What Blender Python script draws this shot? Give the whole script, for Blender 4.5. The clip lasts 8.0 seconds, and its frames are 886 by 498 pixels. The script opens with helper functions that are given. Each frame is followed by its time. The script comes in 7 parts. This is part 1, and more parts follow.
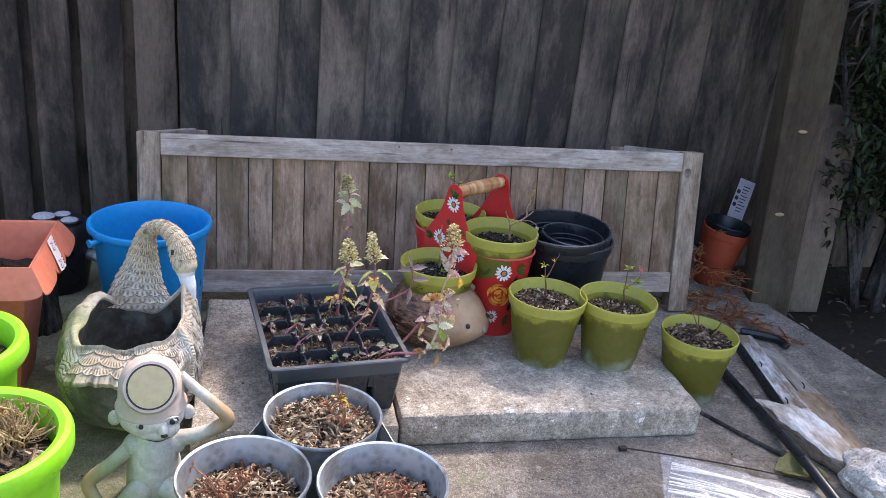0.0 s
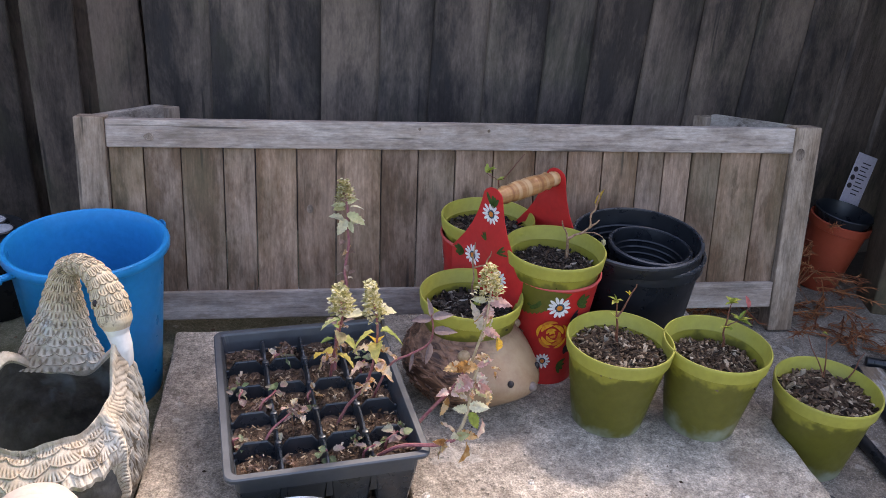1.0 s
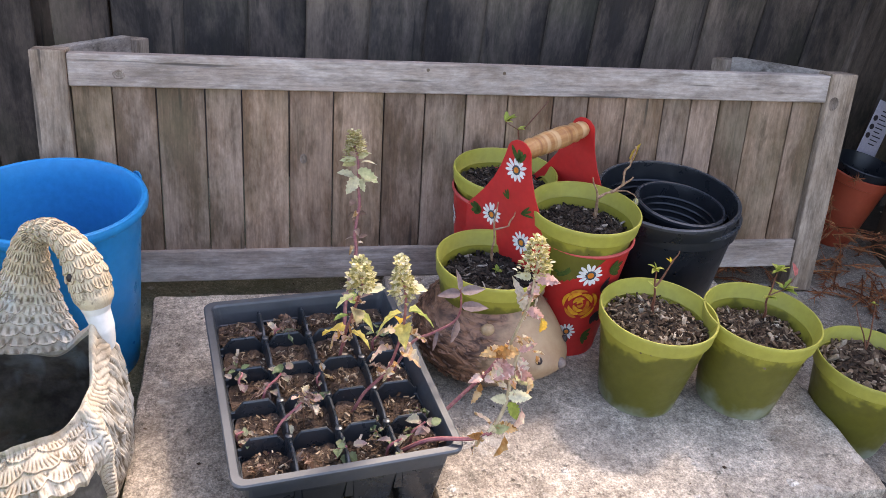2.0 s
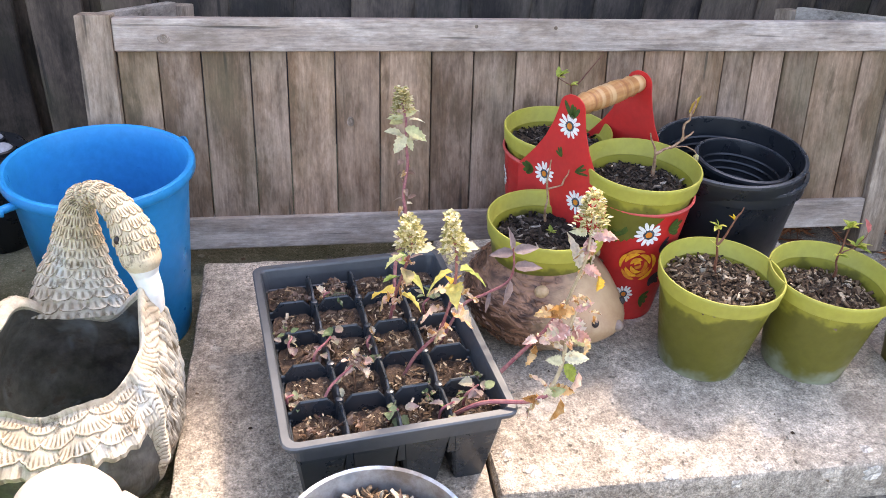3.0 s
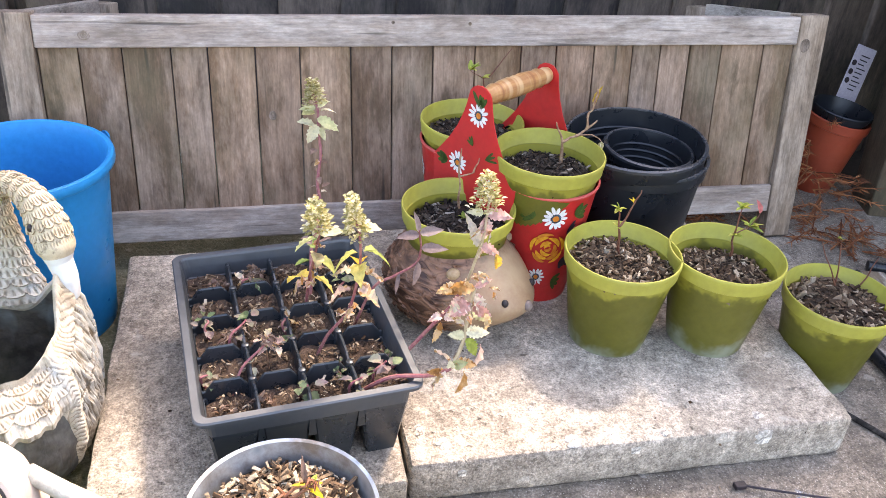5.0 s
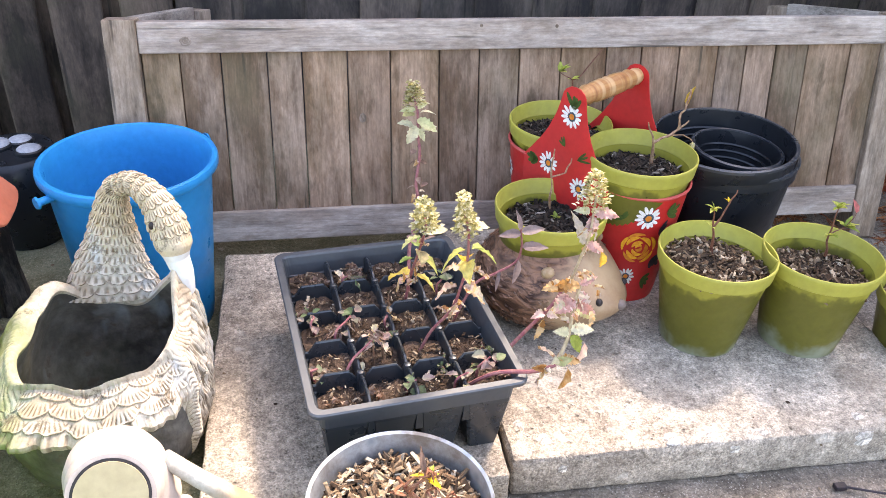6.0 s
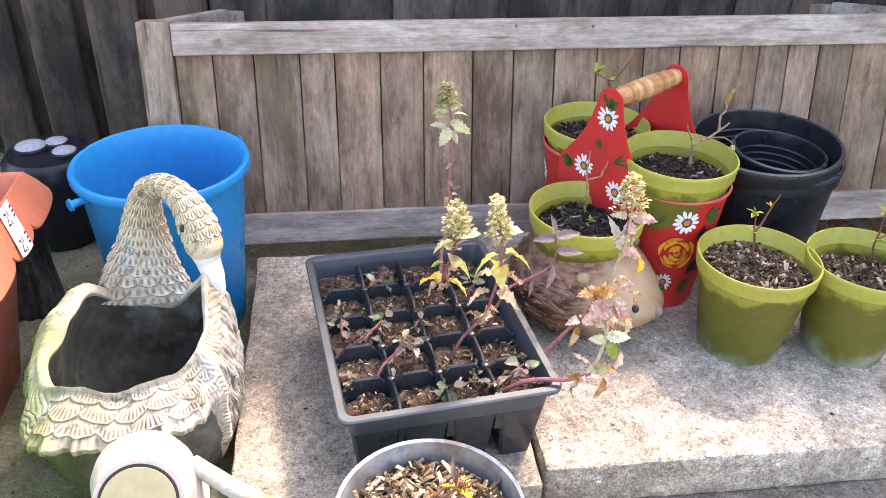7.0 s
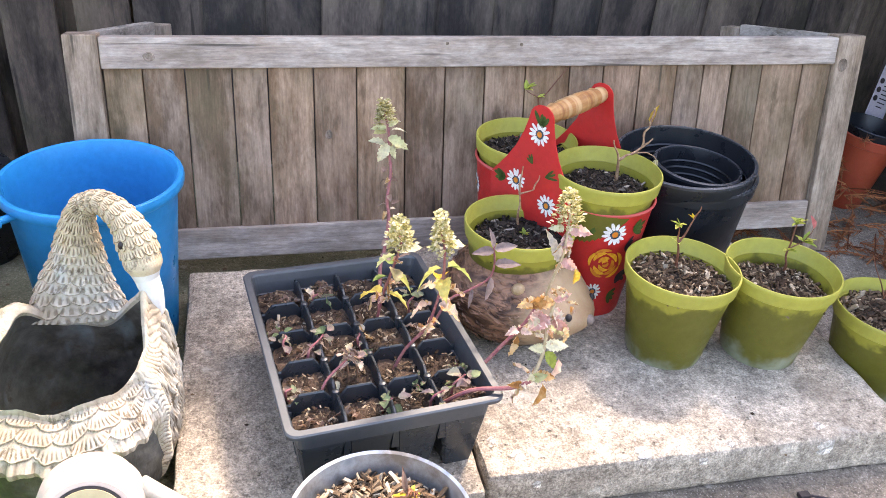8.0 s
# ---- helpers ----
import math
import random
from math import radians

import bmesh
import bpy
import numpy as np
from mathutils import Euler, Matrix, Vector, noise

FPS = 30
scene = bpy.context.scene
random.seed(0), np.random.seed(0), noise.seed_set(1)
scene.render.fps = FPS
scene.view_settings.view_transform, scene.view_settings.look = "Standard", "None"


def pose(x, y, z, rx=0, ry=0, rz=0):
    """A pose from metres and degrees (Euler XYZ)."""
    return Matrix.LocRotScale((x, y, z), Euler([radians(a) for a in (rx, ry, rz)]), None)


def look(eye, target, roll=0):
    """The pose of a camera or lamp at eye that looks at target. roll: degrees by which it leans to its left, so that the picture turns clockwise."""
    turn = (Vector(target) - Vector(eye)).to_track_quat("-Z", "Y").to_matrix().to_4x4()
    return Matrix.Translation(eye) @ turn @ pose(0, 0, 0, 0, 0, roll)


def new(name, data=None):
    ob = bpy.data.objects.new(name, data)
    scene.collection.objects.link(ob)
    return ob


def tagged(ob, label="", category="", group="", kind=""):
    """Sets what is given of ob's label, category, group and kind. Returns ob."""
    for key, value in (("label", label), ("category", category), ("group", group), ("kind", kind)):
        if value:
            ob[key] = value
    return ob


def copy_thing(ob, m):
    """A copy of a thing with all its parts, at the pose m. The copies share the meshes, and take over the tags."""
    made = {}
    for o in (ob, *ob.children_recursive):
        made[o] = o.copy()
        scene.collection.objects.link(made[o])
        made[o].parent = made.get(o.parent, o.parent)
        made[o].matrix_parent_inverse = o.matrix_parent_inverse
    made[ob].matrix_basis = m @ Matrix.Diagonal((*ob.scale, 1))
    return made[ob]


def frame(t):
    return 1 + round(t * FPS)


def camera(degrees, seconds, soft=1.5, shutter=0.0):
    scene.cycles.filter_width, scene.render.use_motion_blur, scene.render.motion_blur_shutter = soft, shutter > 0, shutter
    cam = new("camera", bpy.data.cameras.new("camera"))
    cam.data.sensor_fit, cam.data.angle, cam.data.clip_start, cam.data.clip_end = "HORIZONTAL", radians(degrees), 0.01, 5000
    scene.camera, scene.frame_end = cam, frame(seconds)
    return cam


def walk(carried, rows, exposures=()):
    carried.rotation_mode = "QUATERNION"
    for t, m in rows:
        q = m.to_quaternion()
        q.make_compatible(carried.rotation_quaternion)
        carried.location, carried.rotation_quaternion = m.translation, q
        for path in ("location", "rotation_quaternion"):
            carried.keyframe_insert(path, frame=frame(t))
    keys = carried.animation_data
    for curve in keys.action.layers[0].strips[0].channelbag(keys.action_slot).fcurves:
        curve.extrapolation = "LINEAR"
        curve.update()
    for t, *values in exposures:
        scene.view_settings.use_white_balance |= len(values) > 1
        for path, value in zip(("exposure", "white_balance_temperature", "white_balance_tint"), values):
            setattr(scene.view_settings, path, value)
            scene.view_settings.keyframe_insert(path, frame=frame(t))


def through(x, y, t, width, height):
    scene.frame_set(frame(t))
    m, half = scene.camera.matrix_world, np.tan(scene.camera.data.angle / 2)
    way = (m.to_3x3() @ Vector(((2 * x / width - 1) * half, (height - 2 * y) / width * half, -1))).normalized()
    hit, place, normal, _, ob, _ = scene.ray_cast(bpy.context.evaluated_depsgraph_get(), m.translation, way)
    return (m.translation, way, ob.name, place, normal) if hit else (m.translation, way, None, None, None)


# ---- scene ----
cam = camera(56.2, 8.0, soft=0.7)
PATH = [
    (0, (-0.424, -1.922, 0.932), (0.005, -0.115, 0.19), 5.9),
    (0.2, (-0.326, -1.785, 0.914), (-0.022, 0.018, 0.105), 4.8),
    (0.5, (-0.292, -1.677, 0.9), (-0.044, 0.108, 0.032), 4.5),
    (0.6, (-0.266, -1.636, 0.906), (-0.037, 0.141, 0.016), 4.5),
    (0.8, (-0.26, -1.551, 0.924), (-0.009, 0.227, 0.042), 3.9),
    (1, (-0.309, -1.443, 0.893), (0.017, 0.317, 0.0), 4.4),
    (1.3, (-0.356, -1.343, 0.841), (0.06, 0.382, -0.082), 6.1),
    (1.5, (-0.371, -1.316, 0.835), (0.08, 0.384, -0.117), 7.1),
    (1.7, (-0.38, -1.296, 0.857), (0.082, 0.374, -0.143), 7.2),
    (2.8, (-0.376, -1.266, 0.826), (-0.043, 0.397, -0.233), 4.4),
    (3, (-0.374, -1.262, 0.82), (-0.056, 0.388, -0.265), 4.0),
    (3.2, (-0.383, -1.266, 0.82), (-0.143, 0.379, -0.293), 2.5),
    (3.5, (-0.387, -1.272, 0.816), (-0.218, 0.379, -0.301), 1.3),
    (3.8, (-0.367, -1.276, 0.812), (-0.197, 0.38, -0.297), 1.2),
    (4, (-0.341, -1.287, 0.821), (-0.113, 0.364, -0.284), 2.0),
    (4.5, (-0.325, -1.299, 0.828), (0.062, 0.334, -0.26), 4.2),
    (4.7, (-0.315, -1.311, 0.826), (0.098, 0.325, -0.247), 4.7),
    (5.8, (-0.383, -1.333, 0.831), (0.033, 0.306, -0.237), 4.8),
    (6, (-0.397, -1.331, 0.827), (-0.085, 0.331, -0.242), 3.0),
    (6.2, (-0.4, -1.323, 0.825), (-0.138, 0.345, -0.247), 2.3),
    (6.5, (-0.407, -1.318, 0.822), (-0.168, 0.357, -0.243), 2.2),
    (7, (-0.394, -1.314, 0.82), (-0.16, 0.36, -0.248), 1.9),
    (7.2, (-0.374, -1.311, 0.818), (-0.009, 0.347, -0.239), 3.6),
    (7.5, (-0.377, -1.313, 0.82), (0.05, 0.334, -0.231), 4.5),
    (7.7, (-0.395, -1.311, 0.822), (0.05, 0.332, -0.227), 4.9),
    (8, (-0.428, -1.324, 0.832), (0.007, 0.331, -0.204), 4.8),
]
EXPOSURES = [(0.0, 2.08, 6650, 18), (0.6, 1.98, 6850, 19), (1.0, 1.99, 7100, 21), (1.5, 2.13, 7300, 21), (1.7, 2.20, 7350, 21), (2.8, 2.70, 7550, 19), (3.5, 2.84, 7600, 19), (8.0, 2.86, 7600, 19)]
walk(cam, [(t, look(eye, target, roll)) for t, eye, target, roll in PATH], EXPOSURES)

# ---- daylight: the sun stands behind the fence, a little to the right ----
SUN_FROM = Vector((0.85, 0.92, 1.75)).normalized()
world = bpy.data.worlds.new("sky")
scene.world = world
world.use_nodes = True
sky = world.node_tree.nodes.new("ShaderNodeTexSky")
sky.sky_type = "NISHITA"
sky.sun_disc = False
sky.sun_elevation = math.asin(SUN_FROM.z)
sky.sun_rotation = math.atan2(SUN_FROM.x, SUN_FROM.y)
sky.dust_density = 2.0
world.node_tree.links.new(sky.outputs[0], world.node_tree.nodes["Background"].inputs[0])
world.node_tree.nodes["Background"].inputs[1].default_value = 0.15
sun = new("sun", bpy.data.lights.new("sun", "SUN"))
sun.data.energy = 1.4
sun.data.angle = radians(7.5)
sun.data.color = (1.0, 0.95, 0.87)
sun.matrix_world = look(SUN_FROM * 20, (0, 0, 0))


# ---- materials ----
class Net:
    """A small builder for one node material."""

    def __init__(self, name, rough=0.7, metal=0.0, spec=0.4):
        self.m = bpy.data.materials.new(name)
        self.m.use_nodes = True
        self.nt = self.m.node_tree
        self.b = self.nt.nodes["Principled BSDF"]
        self.b.inputs["Roughness"].default_value = rough
        self.b.inputs["Metallic"].default_value = metal
        self.b.inputs["Specular IOR Level"].default_value = spec
        self.co = self.nt.nodes.new("ShaderNodeTexCoord").outputs["Object"]

    def link(self, value, socket):
        if isinstance(value, bpy.types.NodeSocket):
            self.nt.links.new(value, socket)
        elif isinstance(value, tuple) and len(value) == 3 and socket.type == "RGBA":
            socket.default_value = (*value, 1)
        else:
            socket.default_value = value

    def scaled(self, x, y, z, shift=None):
        n = self.nt.nodes.new("ShaderNodeMapping")
        self.link(self.co, n.inputs[0])
        n.inputs[3].default_value = (x, y, z)
        if shift is not None:
            self.link(shift, n.inputs[1])
        return n.outputs[0]

    def noise(self, scale, detail=4, rough=0.6, co=None, warp=0.0):
        n = self.nt.nodes.new("ShaderNodeTexNoise")
        self.link(co or self.co, n.inputs["Vector"])
        n.inputs["Scale"].default_value = scale
        n.inputs["Detail"].default_value = detail
        n.inputs["Roughness"].default_value = rough
        n.inputs["Distortion"].default_value = warp
        return n.outputs[0]

    def cells(self, scale, co=None, edge=False):
        n = self.nt.nodes.new("ShaderNodeTexVoronoi")
        if edge:
            n.feature = "DISTANCE_TO_EDGE"
        self.link(co or self.co, n.inputs["Vector"])
        n.inputs["Scale"].default_value = scale
        return n.outputs[0]

    def ramp(self, fac, *stops):
        n = self.nt.nodes.new("ShaderNodeValToRGB")
        self.link(fac, n.inputs[0])
        e = n.color_ramp.elements
        while len(e) < len(stops):
            e.new(0.5)
        for k, (at, c) in enumerate(stops):
            e[k].position = at
            e[k].color = (*c, 1) if isinstance(c, tuple) else (c, c, c, 1)
        return n.outputs[0]

    def mix(self, fac, a, b, how="MIX"):
        n = self.nt.nodes.new("ShaderNodeMix")
        n.data_type, n.blend_type = "RGBA", how
        self.link(fac, n.inputs[0])
        self.link(a, n.inputs[6])
        self.link(b, n.inputs[7])
        return n.outputs[2]

    def math(self, how, a, b):
        n = self.nt.nodes.new("ShaderNodeMath")
        n.operation = how
        self.link(a, n.inputs[0])
        self.link(b, n.inputs[1])
        return n.outputs[0]

    def axis(self, k):
        n = self.nt.nodes.new("ShaderNodeSeparateXYZ")
        self.link(self.co, n.inputs[0])
        return n.outputs[k]

    def chance(self):
        return self.nt.nodes.new("ShaderNodeObjectInfo").outputs["Random"]

    def island(self):
        return self.nt.nodes.new("ShaderNodeNewGeometry").outputs["Random Per Island"]

    def done(self, colour, bump=None, depth=0.002, strength=0.6, rough=None):
        self.link(colour, self.b.inputs["Base Color"])
        if rough is not None:
            self.link(rough, self.b.inputs["Roughness"])
        if bump is not None:
            n = self.nt.nodes.new("ShaderNodeBump")
            n.inputs["Strength"].default_value = strength
            n.inputs["Distance"].default_value = depth
            self.link(bump, n.inputs["Height"])
            self.link(n.outputs[0], self.b.inputs["Normal"])
        return self.m


def concrete(name, light, dark, moss=0.0, lichen=0.0):
    """Old cast concrete with its fine sand and grit laid bare."""
    n = Net(name, 0.92, spec=0.2)
    big = n.noise(4.5, 6, 0.7)
    mid = n.noise(24, 5, 0.7)
    grit = n.noise(125, 4, 0.75)
    sand = n.noise(330, 2, 0.6)
    c = n.mix(n.ramp(big, (0.36, 0.0), (0.64, 1.0)), dark, light)
    c = n.mix(0.75, c, n.ramp(mid, (0.32, 0.5), (0.68, 1.28)), "MULTIPLY")
    c = n.mix(0.75, c, n.ramp(grit, (0.34, 0.45), (0.64, 1.45)), "MULTIPLY")
    c = n.mix(0.5, c, n.ramp(sand, (0.36, 0.45), (0.64, 1.5)), "MULTIPLY")
    c = n.mix(n.ramp(n.cells(210), (0.14, 0.5), (0.27, 0.0)), c, (0.58, 0.53, 0.45))
    c = n.mix(n.ramp(n.cells(170, n.scaled(1, 1, 1, (3.1, 1.7, 5.3))), (0.10, 0.5), (0.20, 0.0)), c, (0.15, 0.11, 0.075))
    stain = n.ramp(n.noise(9, 6, 0.72, n.scaled(1, 1, 1, (6.2, 2.9, 1.1))), (0.50, 0.0), (0.66, 0.55))
    c = n.mix(stain, c, tuple(0.62 * k for k in dark))
    pits = n.ramp(n.noise(110, 2, 0.5), (0.25, 1.0), (0.33, 0.0))
    c = n.mix(n.math("MULTIPLY", pits, 0.5), c, (0.09, 0.075, 0.06))
    if moss:
        where = n.math("SUBTRACT", n.math("MULTIPLY", n.noise(4.5, 6, 0.7), 1.6), n.axis(0))
        c = n.mix(n.math("MULTIPLY", n.ramp(where, (0.9, 0.0), (0.99, 0.3), (1.0, 1.0)), moss), c, (0.10, 0.125, 0.045))
    if lichen:
        spots = n.math("ADD", n.noise(17, 2, 0.5), n.math("MULTIPLY", n.math("SUBTRACT", n.noise(90, 3, 0.6), 0.5), 0.16))
        c = n.mix(n.math("MULTIPLY", n.ramp(spots, (0.675, 0.0), (0.70, 1.0)), lichen), c, (0.70, 0.66, 0.58))
    h = n.math("ADD", n.math("MULTIPLY", sand, 0.5), n.math("SUBTRACT", n.math("ADD", grit, n.math("MULTIPLY", mid, 0.6)), pits))
    return n.done(c, h, 0.0035, 1.0)


def timber(name, base, worn, along=2, tint=0.35, grainy=0.45, green=0.0, rough=0.85, blotch=6.0, stain=(0.07, 0.055, 0.04)):
    """Weathered softwood with the grain along one local axis, worn paler in soft patches."""
    n = Net(name, rough, spec=0.2)
    s = [1.0, 1.0, 1.0]
    s[along] = 0.06
    soft = [1.0, 1.0, 1.0]
    soft[along] = 0.30
    luck = n.chance()
    shift = n.math("MULTIPLY", luck, 37.0)
    co = n.scaled(*s, shift)
    broad = n.scaled(*soft, shift)
    grain = n.noise(150, 5, 0.75, co, 0.3)
    hair = n.noise(380, 3, 0.6, co)
    patch = n.noise(blotch, 7, 0.72, broad, 0.25)
    c = n.mix(n.ramp(patch, (0.42, 0.0), (0.50, 0.45), (0.59, 1.0)), base, worn)
    c = n.mix(grainy, c, n.ramp(grain, (0.34, 0.52), (0.5, 0.97), (0.64, 1.26)), "MULTIPLY")
    c = n.mix(grainy * 0.5, c, n.ramp(hair, (0.34, 0.6), (0.64, 1.22)), "MULTIPLY")
    weather = n.noise(34, 4, 0.75, n.scaled(*[0.34 if k == along else 1.0 for k in range(3)], n.math("ADD", shift, 4.0)))
    mottle = n.noise(130, 3, 0.7, n.scaled(*[0.5 if k == along else 1.0 for k in range(3)], shift))
    c = n.mix(0.3, c, n.ramp(mottle, (0.34, 0.62), (0.64, 1.28)), "MULTIPLY")
    c = n.mix(grainy, c, n.ramp(weather, (0.36, 0.55), (0.5, 1.0), (0.66, 1.25)), "MULTIPLY")
    c = n.mix(tint, c, n.ramp(luck, (0.0, (0.62, 0.60, 0.60)), (0.3, (1.12, 1.0, 0.92)), (0.55, (0.85, 0.86, 0.88)), (0.8, (1.2, 1.12, 1.06)), (1.0, (0.95, 0.84, 0.72))), "MULTIPLY")
    dirt = n.ramp(n.noise(blotch * 2.3, 5, 0.7, n.scaled(*soft, n.math("ADD", shift, 9.0))), (0.32, 0.8), (0.47, 0.0))
    c = n.mix(dirt, c, stain)
    cracks = n.ramp(n.noise(52, 2, 0.5, co), (0.27, 1.0), (0.325, 0.0))
    c = n.mix(n.math("MULTIPLY", cracks, 0.7), c, (0.03, 0.027, 0.024))
    if green:
        c = n.mix(n.math("MULTIPLY", n.ramp(n.noise(5, 5, 0.65, n.scaled(1, 1, 0.6, shift)), (0.5, 0.0), (0.68, 1.0)), green), c, (0.10, 0.105, 0.055))
    h = n.math("ADD", grain, n.math("SUBTRACT", n.math("MULTIPLY", hair, 0.5), cracks))
    return n.done(c, h, 0.0014, 0.7)


def plastic(name, colour, worn, rough=0.42, wear=0.5, bloom=None, lit_top=None, spec=0.4):
    n = Net(name, rough, spec=spec)
    luck = n.chance()
    co = n.scaled(1, 1, 1, n.math("MULTIPLY", luck, 20.0))
    c = n.mix(n.math("MULTIPLY", n.ramp(n.noise(9, 5, 0.65, co), (0.4, 0.0), (0.7, 1.0)), wear), colour, worn)
    c = n.mix(0.25, c, n.ramp(n.noise(90, 3, 0.6, co), (0.3, 0.6), (0.7, 1.2)), "MULTIPLY")
    if bloom:
        low = n.math("ADD", n.axis(2), n.math("MULTIPLY", n.math("SUBTRACT", n.noise(22, 3, 0.6, co), 0.5), 0.09))
        c = n.mix(n.ramp(low, (0.004, 0.6), (0.026, 0.0)), c, bloom)
    # a paler band with a wavy edge near the top: lighting put into the colour
    if lit_top:
        top = n.math("ADD", n.axis(2), n.math("MULTIPLY", n.math("SUBTRACT", n.noise(26, 3, 0.6, co), 0.5), 0.06))
        c = n.mix(n.ramp(top, (0.112, 0.0), (0.120, 0.8)), c, lit_top)
    r = n.ramp(n.noise(30, 4, 0.6, co), (0.3, rough - 0.08), (0.7, rough + 0.2))
    return n.done(c, n.noise(160, 3), 0.0004, 0.3, r)


def speckled(name, stops, rough=0.9, lumps=160, depth=0.002):
    """Loose stuff: each piece takes its own colour."""
    n = Net(name, rough, spec=0.15)
    c = n.ramp(n.island(), *stops)
    c = n.mix(0.6, c, n.ramp(n.noise(lumps, 3, 0.6), (0.3, 0.45), (0.7, 1.3)), "MULTIPLY")
    return n.done(c, n.noise(lumps * 1.7, 3), depth, 0.7)


def leafy(name, stops, rough=0.6, through=0.45):
    n = Net(name, rough, spec=0.25)
    luck = n.math("ADD", n.math("MULTIPLY", n.island(), 7.31), n.math("MULTIPLY", n.chance(), 5.17))
    blot = n.math("MULTIPLY", n.math("SUBTRACT", n.noise(90, 3, 0.6), 0.5), 0.7)
    c = n.ramp(n.math("ADD", n.math("FRACT", luck, 0.0), blot), *stops)
    c = n.mix(0.5, c, n.ramp(n.noise(160, 4, 0.6), (0.32, 0.5), (0.68, 1.3)), "MULTIPLY")
    n.done(c, n.noise(260, 3), 0.0006, 0.6)
    t = n.nt.nodes.new("ShaderNodeBsdfTranslucent")
    n.link(c, t.inputs[0])
    k = n.nt.nodes.new("ShaderNodeMixShader")
    k.inputs[0].default_value = through
    n.nt.links.new(n.b.outputs[0], k.inputs[1])
    n.nt.links.new(t.outputs[0], k.inputs[2])
    n.nt.links.new(k.outputs[0], n.nt.nodes["Material Output"].inputs[0])
    return n.m


def stone_figure(name, pale, brown, algae, rubbed=None, wash=None, chalk=0.55, gilt=None, pitted=0.44):
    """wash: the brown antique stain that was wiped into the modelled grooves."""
    n = Net(name, 0.8, spec=0.25)
    big = n.noise(11, 5, 0.65)
    c = n.mix(n.ramp(big, (0.4, 0.0), (0.66, 0.9)), pale, brown)
    c = n.mix(0.6, c, n.ramp(n.noise(70, 4, 0.7), (0.3, 0.5), (0.68, 1.22)), "MULTIPLY")
    blue = n.ramp(n.noise(16, 3, 0.6, n.scaled(1, 1, 0.35)), (0.6, 0.0), (0.72, chalk))
    c = n.mix(blue, c, (0.42, 0.53, 0.58))
    if gilt:
        high = n.math("ADD", n.axis(2), n.math("MULTIPLY", n.math("SUBTRACT", n.noise(14, 5, 0.7), 0.5), 0.14))
        c = n.mix(n.ramp(high, (0.235, 0.0), (0.285, 0.55)), c, gilt)
    side = n.math("ADD", n.math("MULTIPLY", n.axis(0), -5.6), n.math("MULTIPLY", n.axis(2), -2.4))
    side = n.math("ADD", side, n.math("MULTIPLY", n.noise(9, 5, 0.7), 1.1))
    c = n.mix(n.ramp(side, (0.40, 0.0), (0.78, algae)), c, (0.185, 0.215, 0.060))
    dirt = n.ramp(n.noise(42, 5, 0.75), (pitted - 0.10, 0.85), (pitted, 0.0))
    c = n.mix(dirt, c, (0.10, 0.08, 0.055))
    if rubbed:
        out = n.math("ADD", n.math("ABSOLUTE", n.axis(0), 0.0), n.math("MULTIPLY", n.math("SUBTRACT", n.noise(25, 4, 0.6), 0.5), 0.05))
        c = n.mix(n.ramp(out, (0.072, 0.0), (0.108, 0.9)), c, rubbed)
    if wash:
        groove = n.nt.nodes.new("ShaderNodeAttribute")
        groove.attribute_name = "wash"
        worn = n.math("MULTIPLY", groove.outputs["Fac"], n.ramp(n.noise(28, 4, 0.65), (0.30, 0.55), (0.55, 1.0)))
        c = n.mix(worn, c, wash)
    strokes = n.noise(60, 3, 0.6, n.scaled(1, 1, 0.2), 1.0)
    return n.done(c, strokes, 0.003, 0.6)


M_PAVING = concrete("pale_concrete", (0.50, 0.432, 0.345), (0.31, 0.257, 0.20), lichen=0.25)
M_PAD = concrete("mossy_concrete", (0.315, 0.265, 0.210), (0.15, 0.125, 0.096), moss=0.42, lichen=0.25)
M_EARTH = speckled("damp_soil", ((0.0, (0.018, 0.013, 0.010)), (1.0, (0.036, 0.027, 0.019))), lumps=60)
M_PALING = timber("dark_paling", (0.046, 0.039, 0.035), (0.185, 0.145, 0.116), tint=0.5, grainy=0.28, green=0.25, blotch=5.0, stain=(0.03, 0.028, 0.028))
# browner copy of the paling wood, darkened to hold the left end's shade
M_SHADEPALING = timber("brown_shaded_paling", (0.026, 0.021, 0.018), (0.120, 0.092, 0.074), tint=0.5, grainy=0.28, green=0.25, blotch=5.0, stain=(0.018, 0.015, 0.013))
M_POST = timber("weathered_post", (0.052, 0.037, 0.024), (0.096, 0.070, 0.046), green=0.35, grainy=0.4, blotch=5.0)
M_BOARD = timber("grey_board", (0.175, 0.112, 0.070), (0.345, 0.248, 0.180), tint=0.9, grainy=0.5, green=0.35, blotch=11.0, stain=(0.09, 0.06, 0.036))
M_RAIL = timber("grey_rail", (0.33, 0.262, 0.212), (0.47, 0.405, 0.35), along=0, tint=0.1, grainy=0.5, blotch=12.0, stain=(0.2, 0.155, 0.12))
M_RAIL_SIDE = timber("grey_side_rail", (0.30, 0.245, 0.20), (0.41, 0.355, 0.30), along=1, tint=0.1, blotch=12.0)
M_STILE = timber("grey_stile", (0.22, 0.158, 0.11), (0.37, 0.29, 0.22), green=0.3, tint=0.1, grainy=0.6, blotch=10.0, stain=(0.13, 0.095, 0.065))
M_OLIVE = plastic("olive_plastic", (0.100, 0.092, 0.010), (0.135, 0.122, 0.02), 0.45, 0.6, bloom=(0.30, 0.33, 0.26), lit_top=(0.30, 0.275, 0.035))
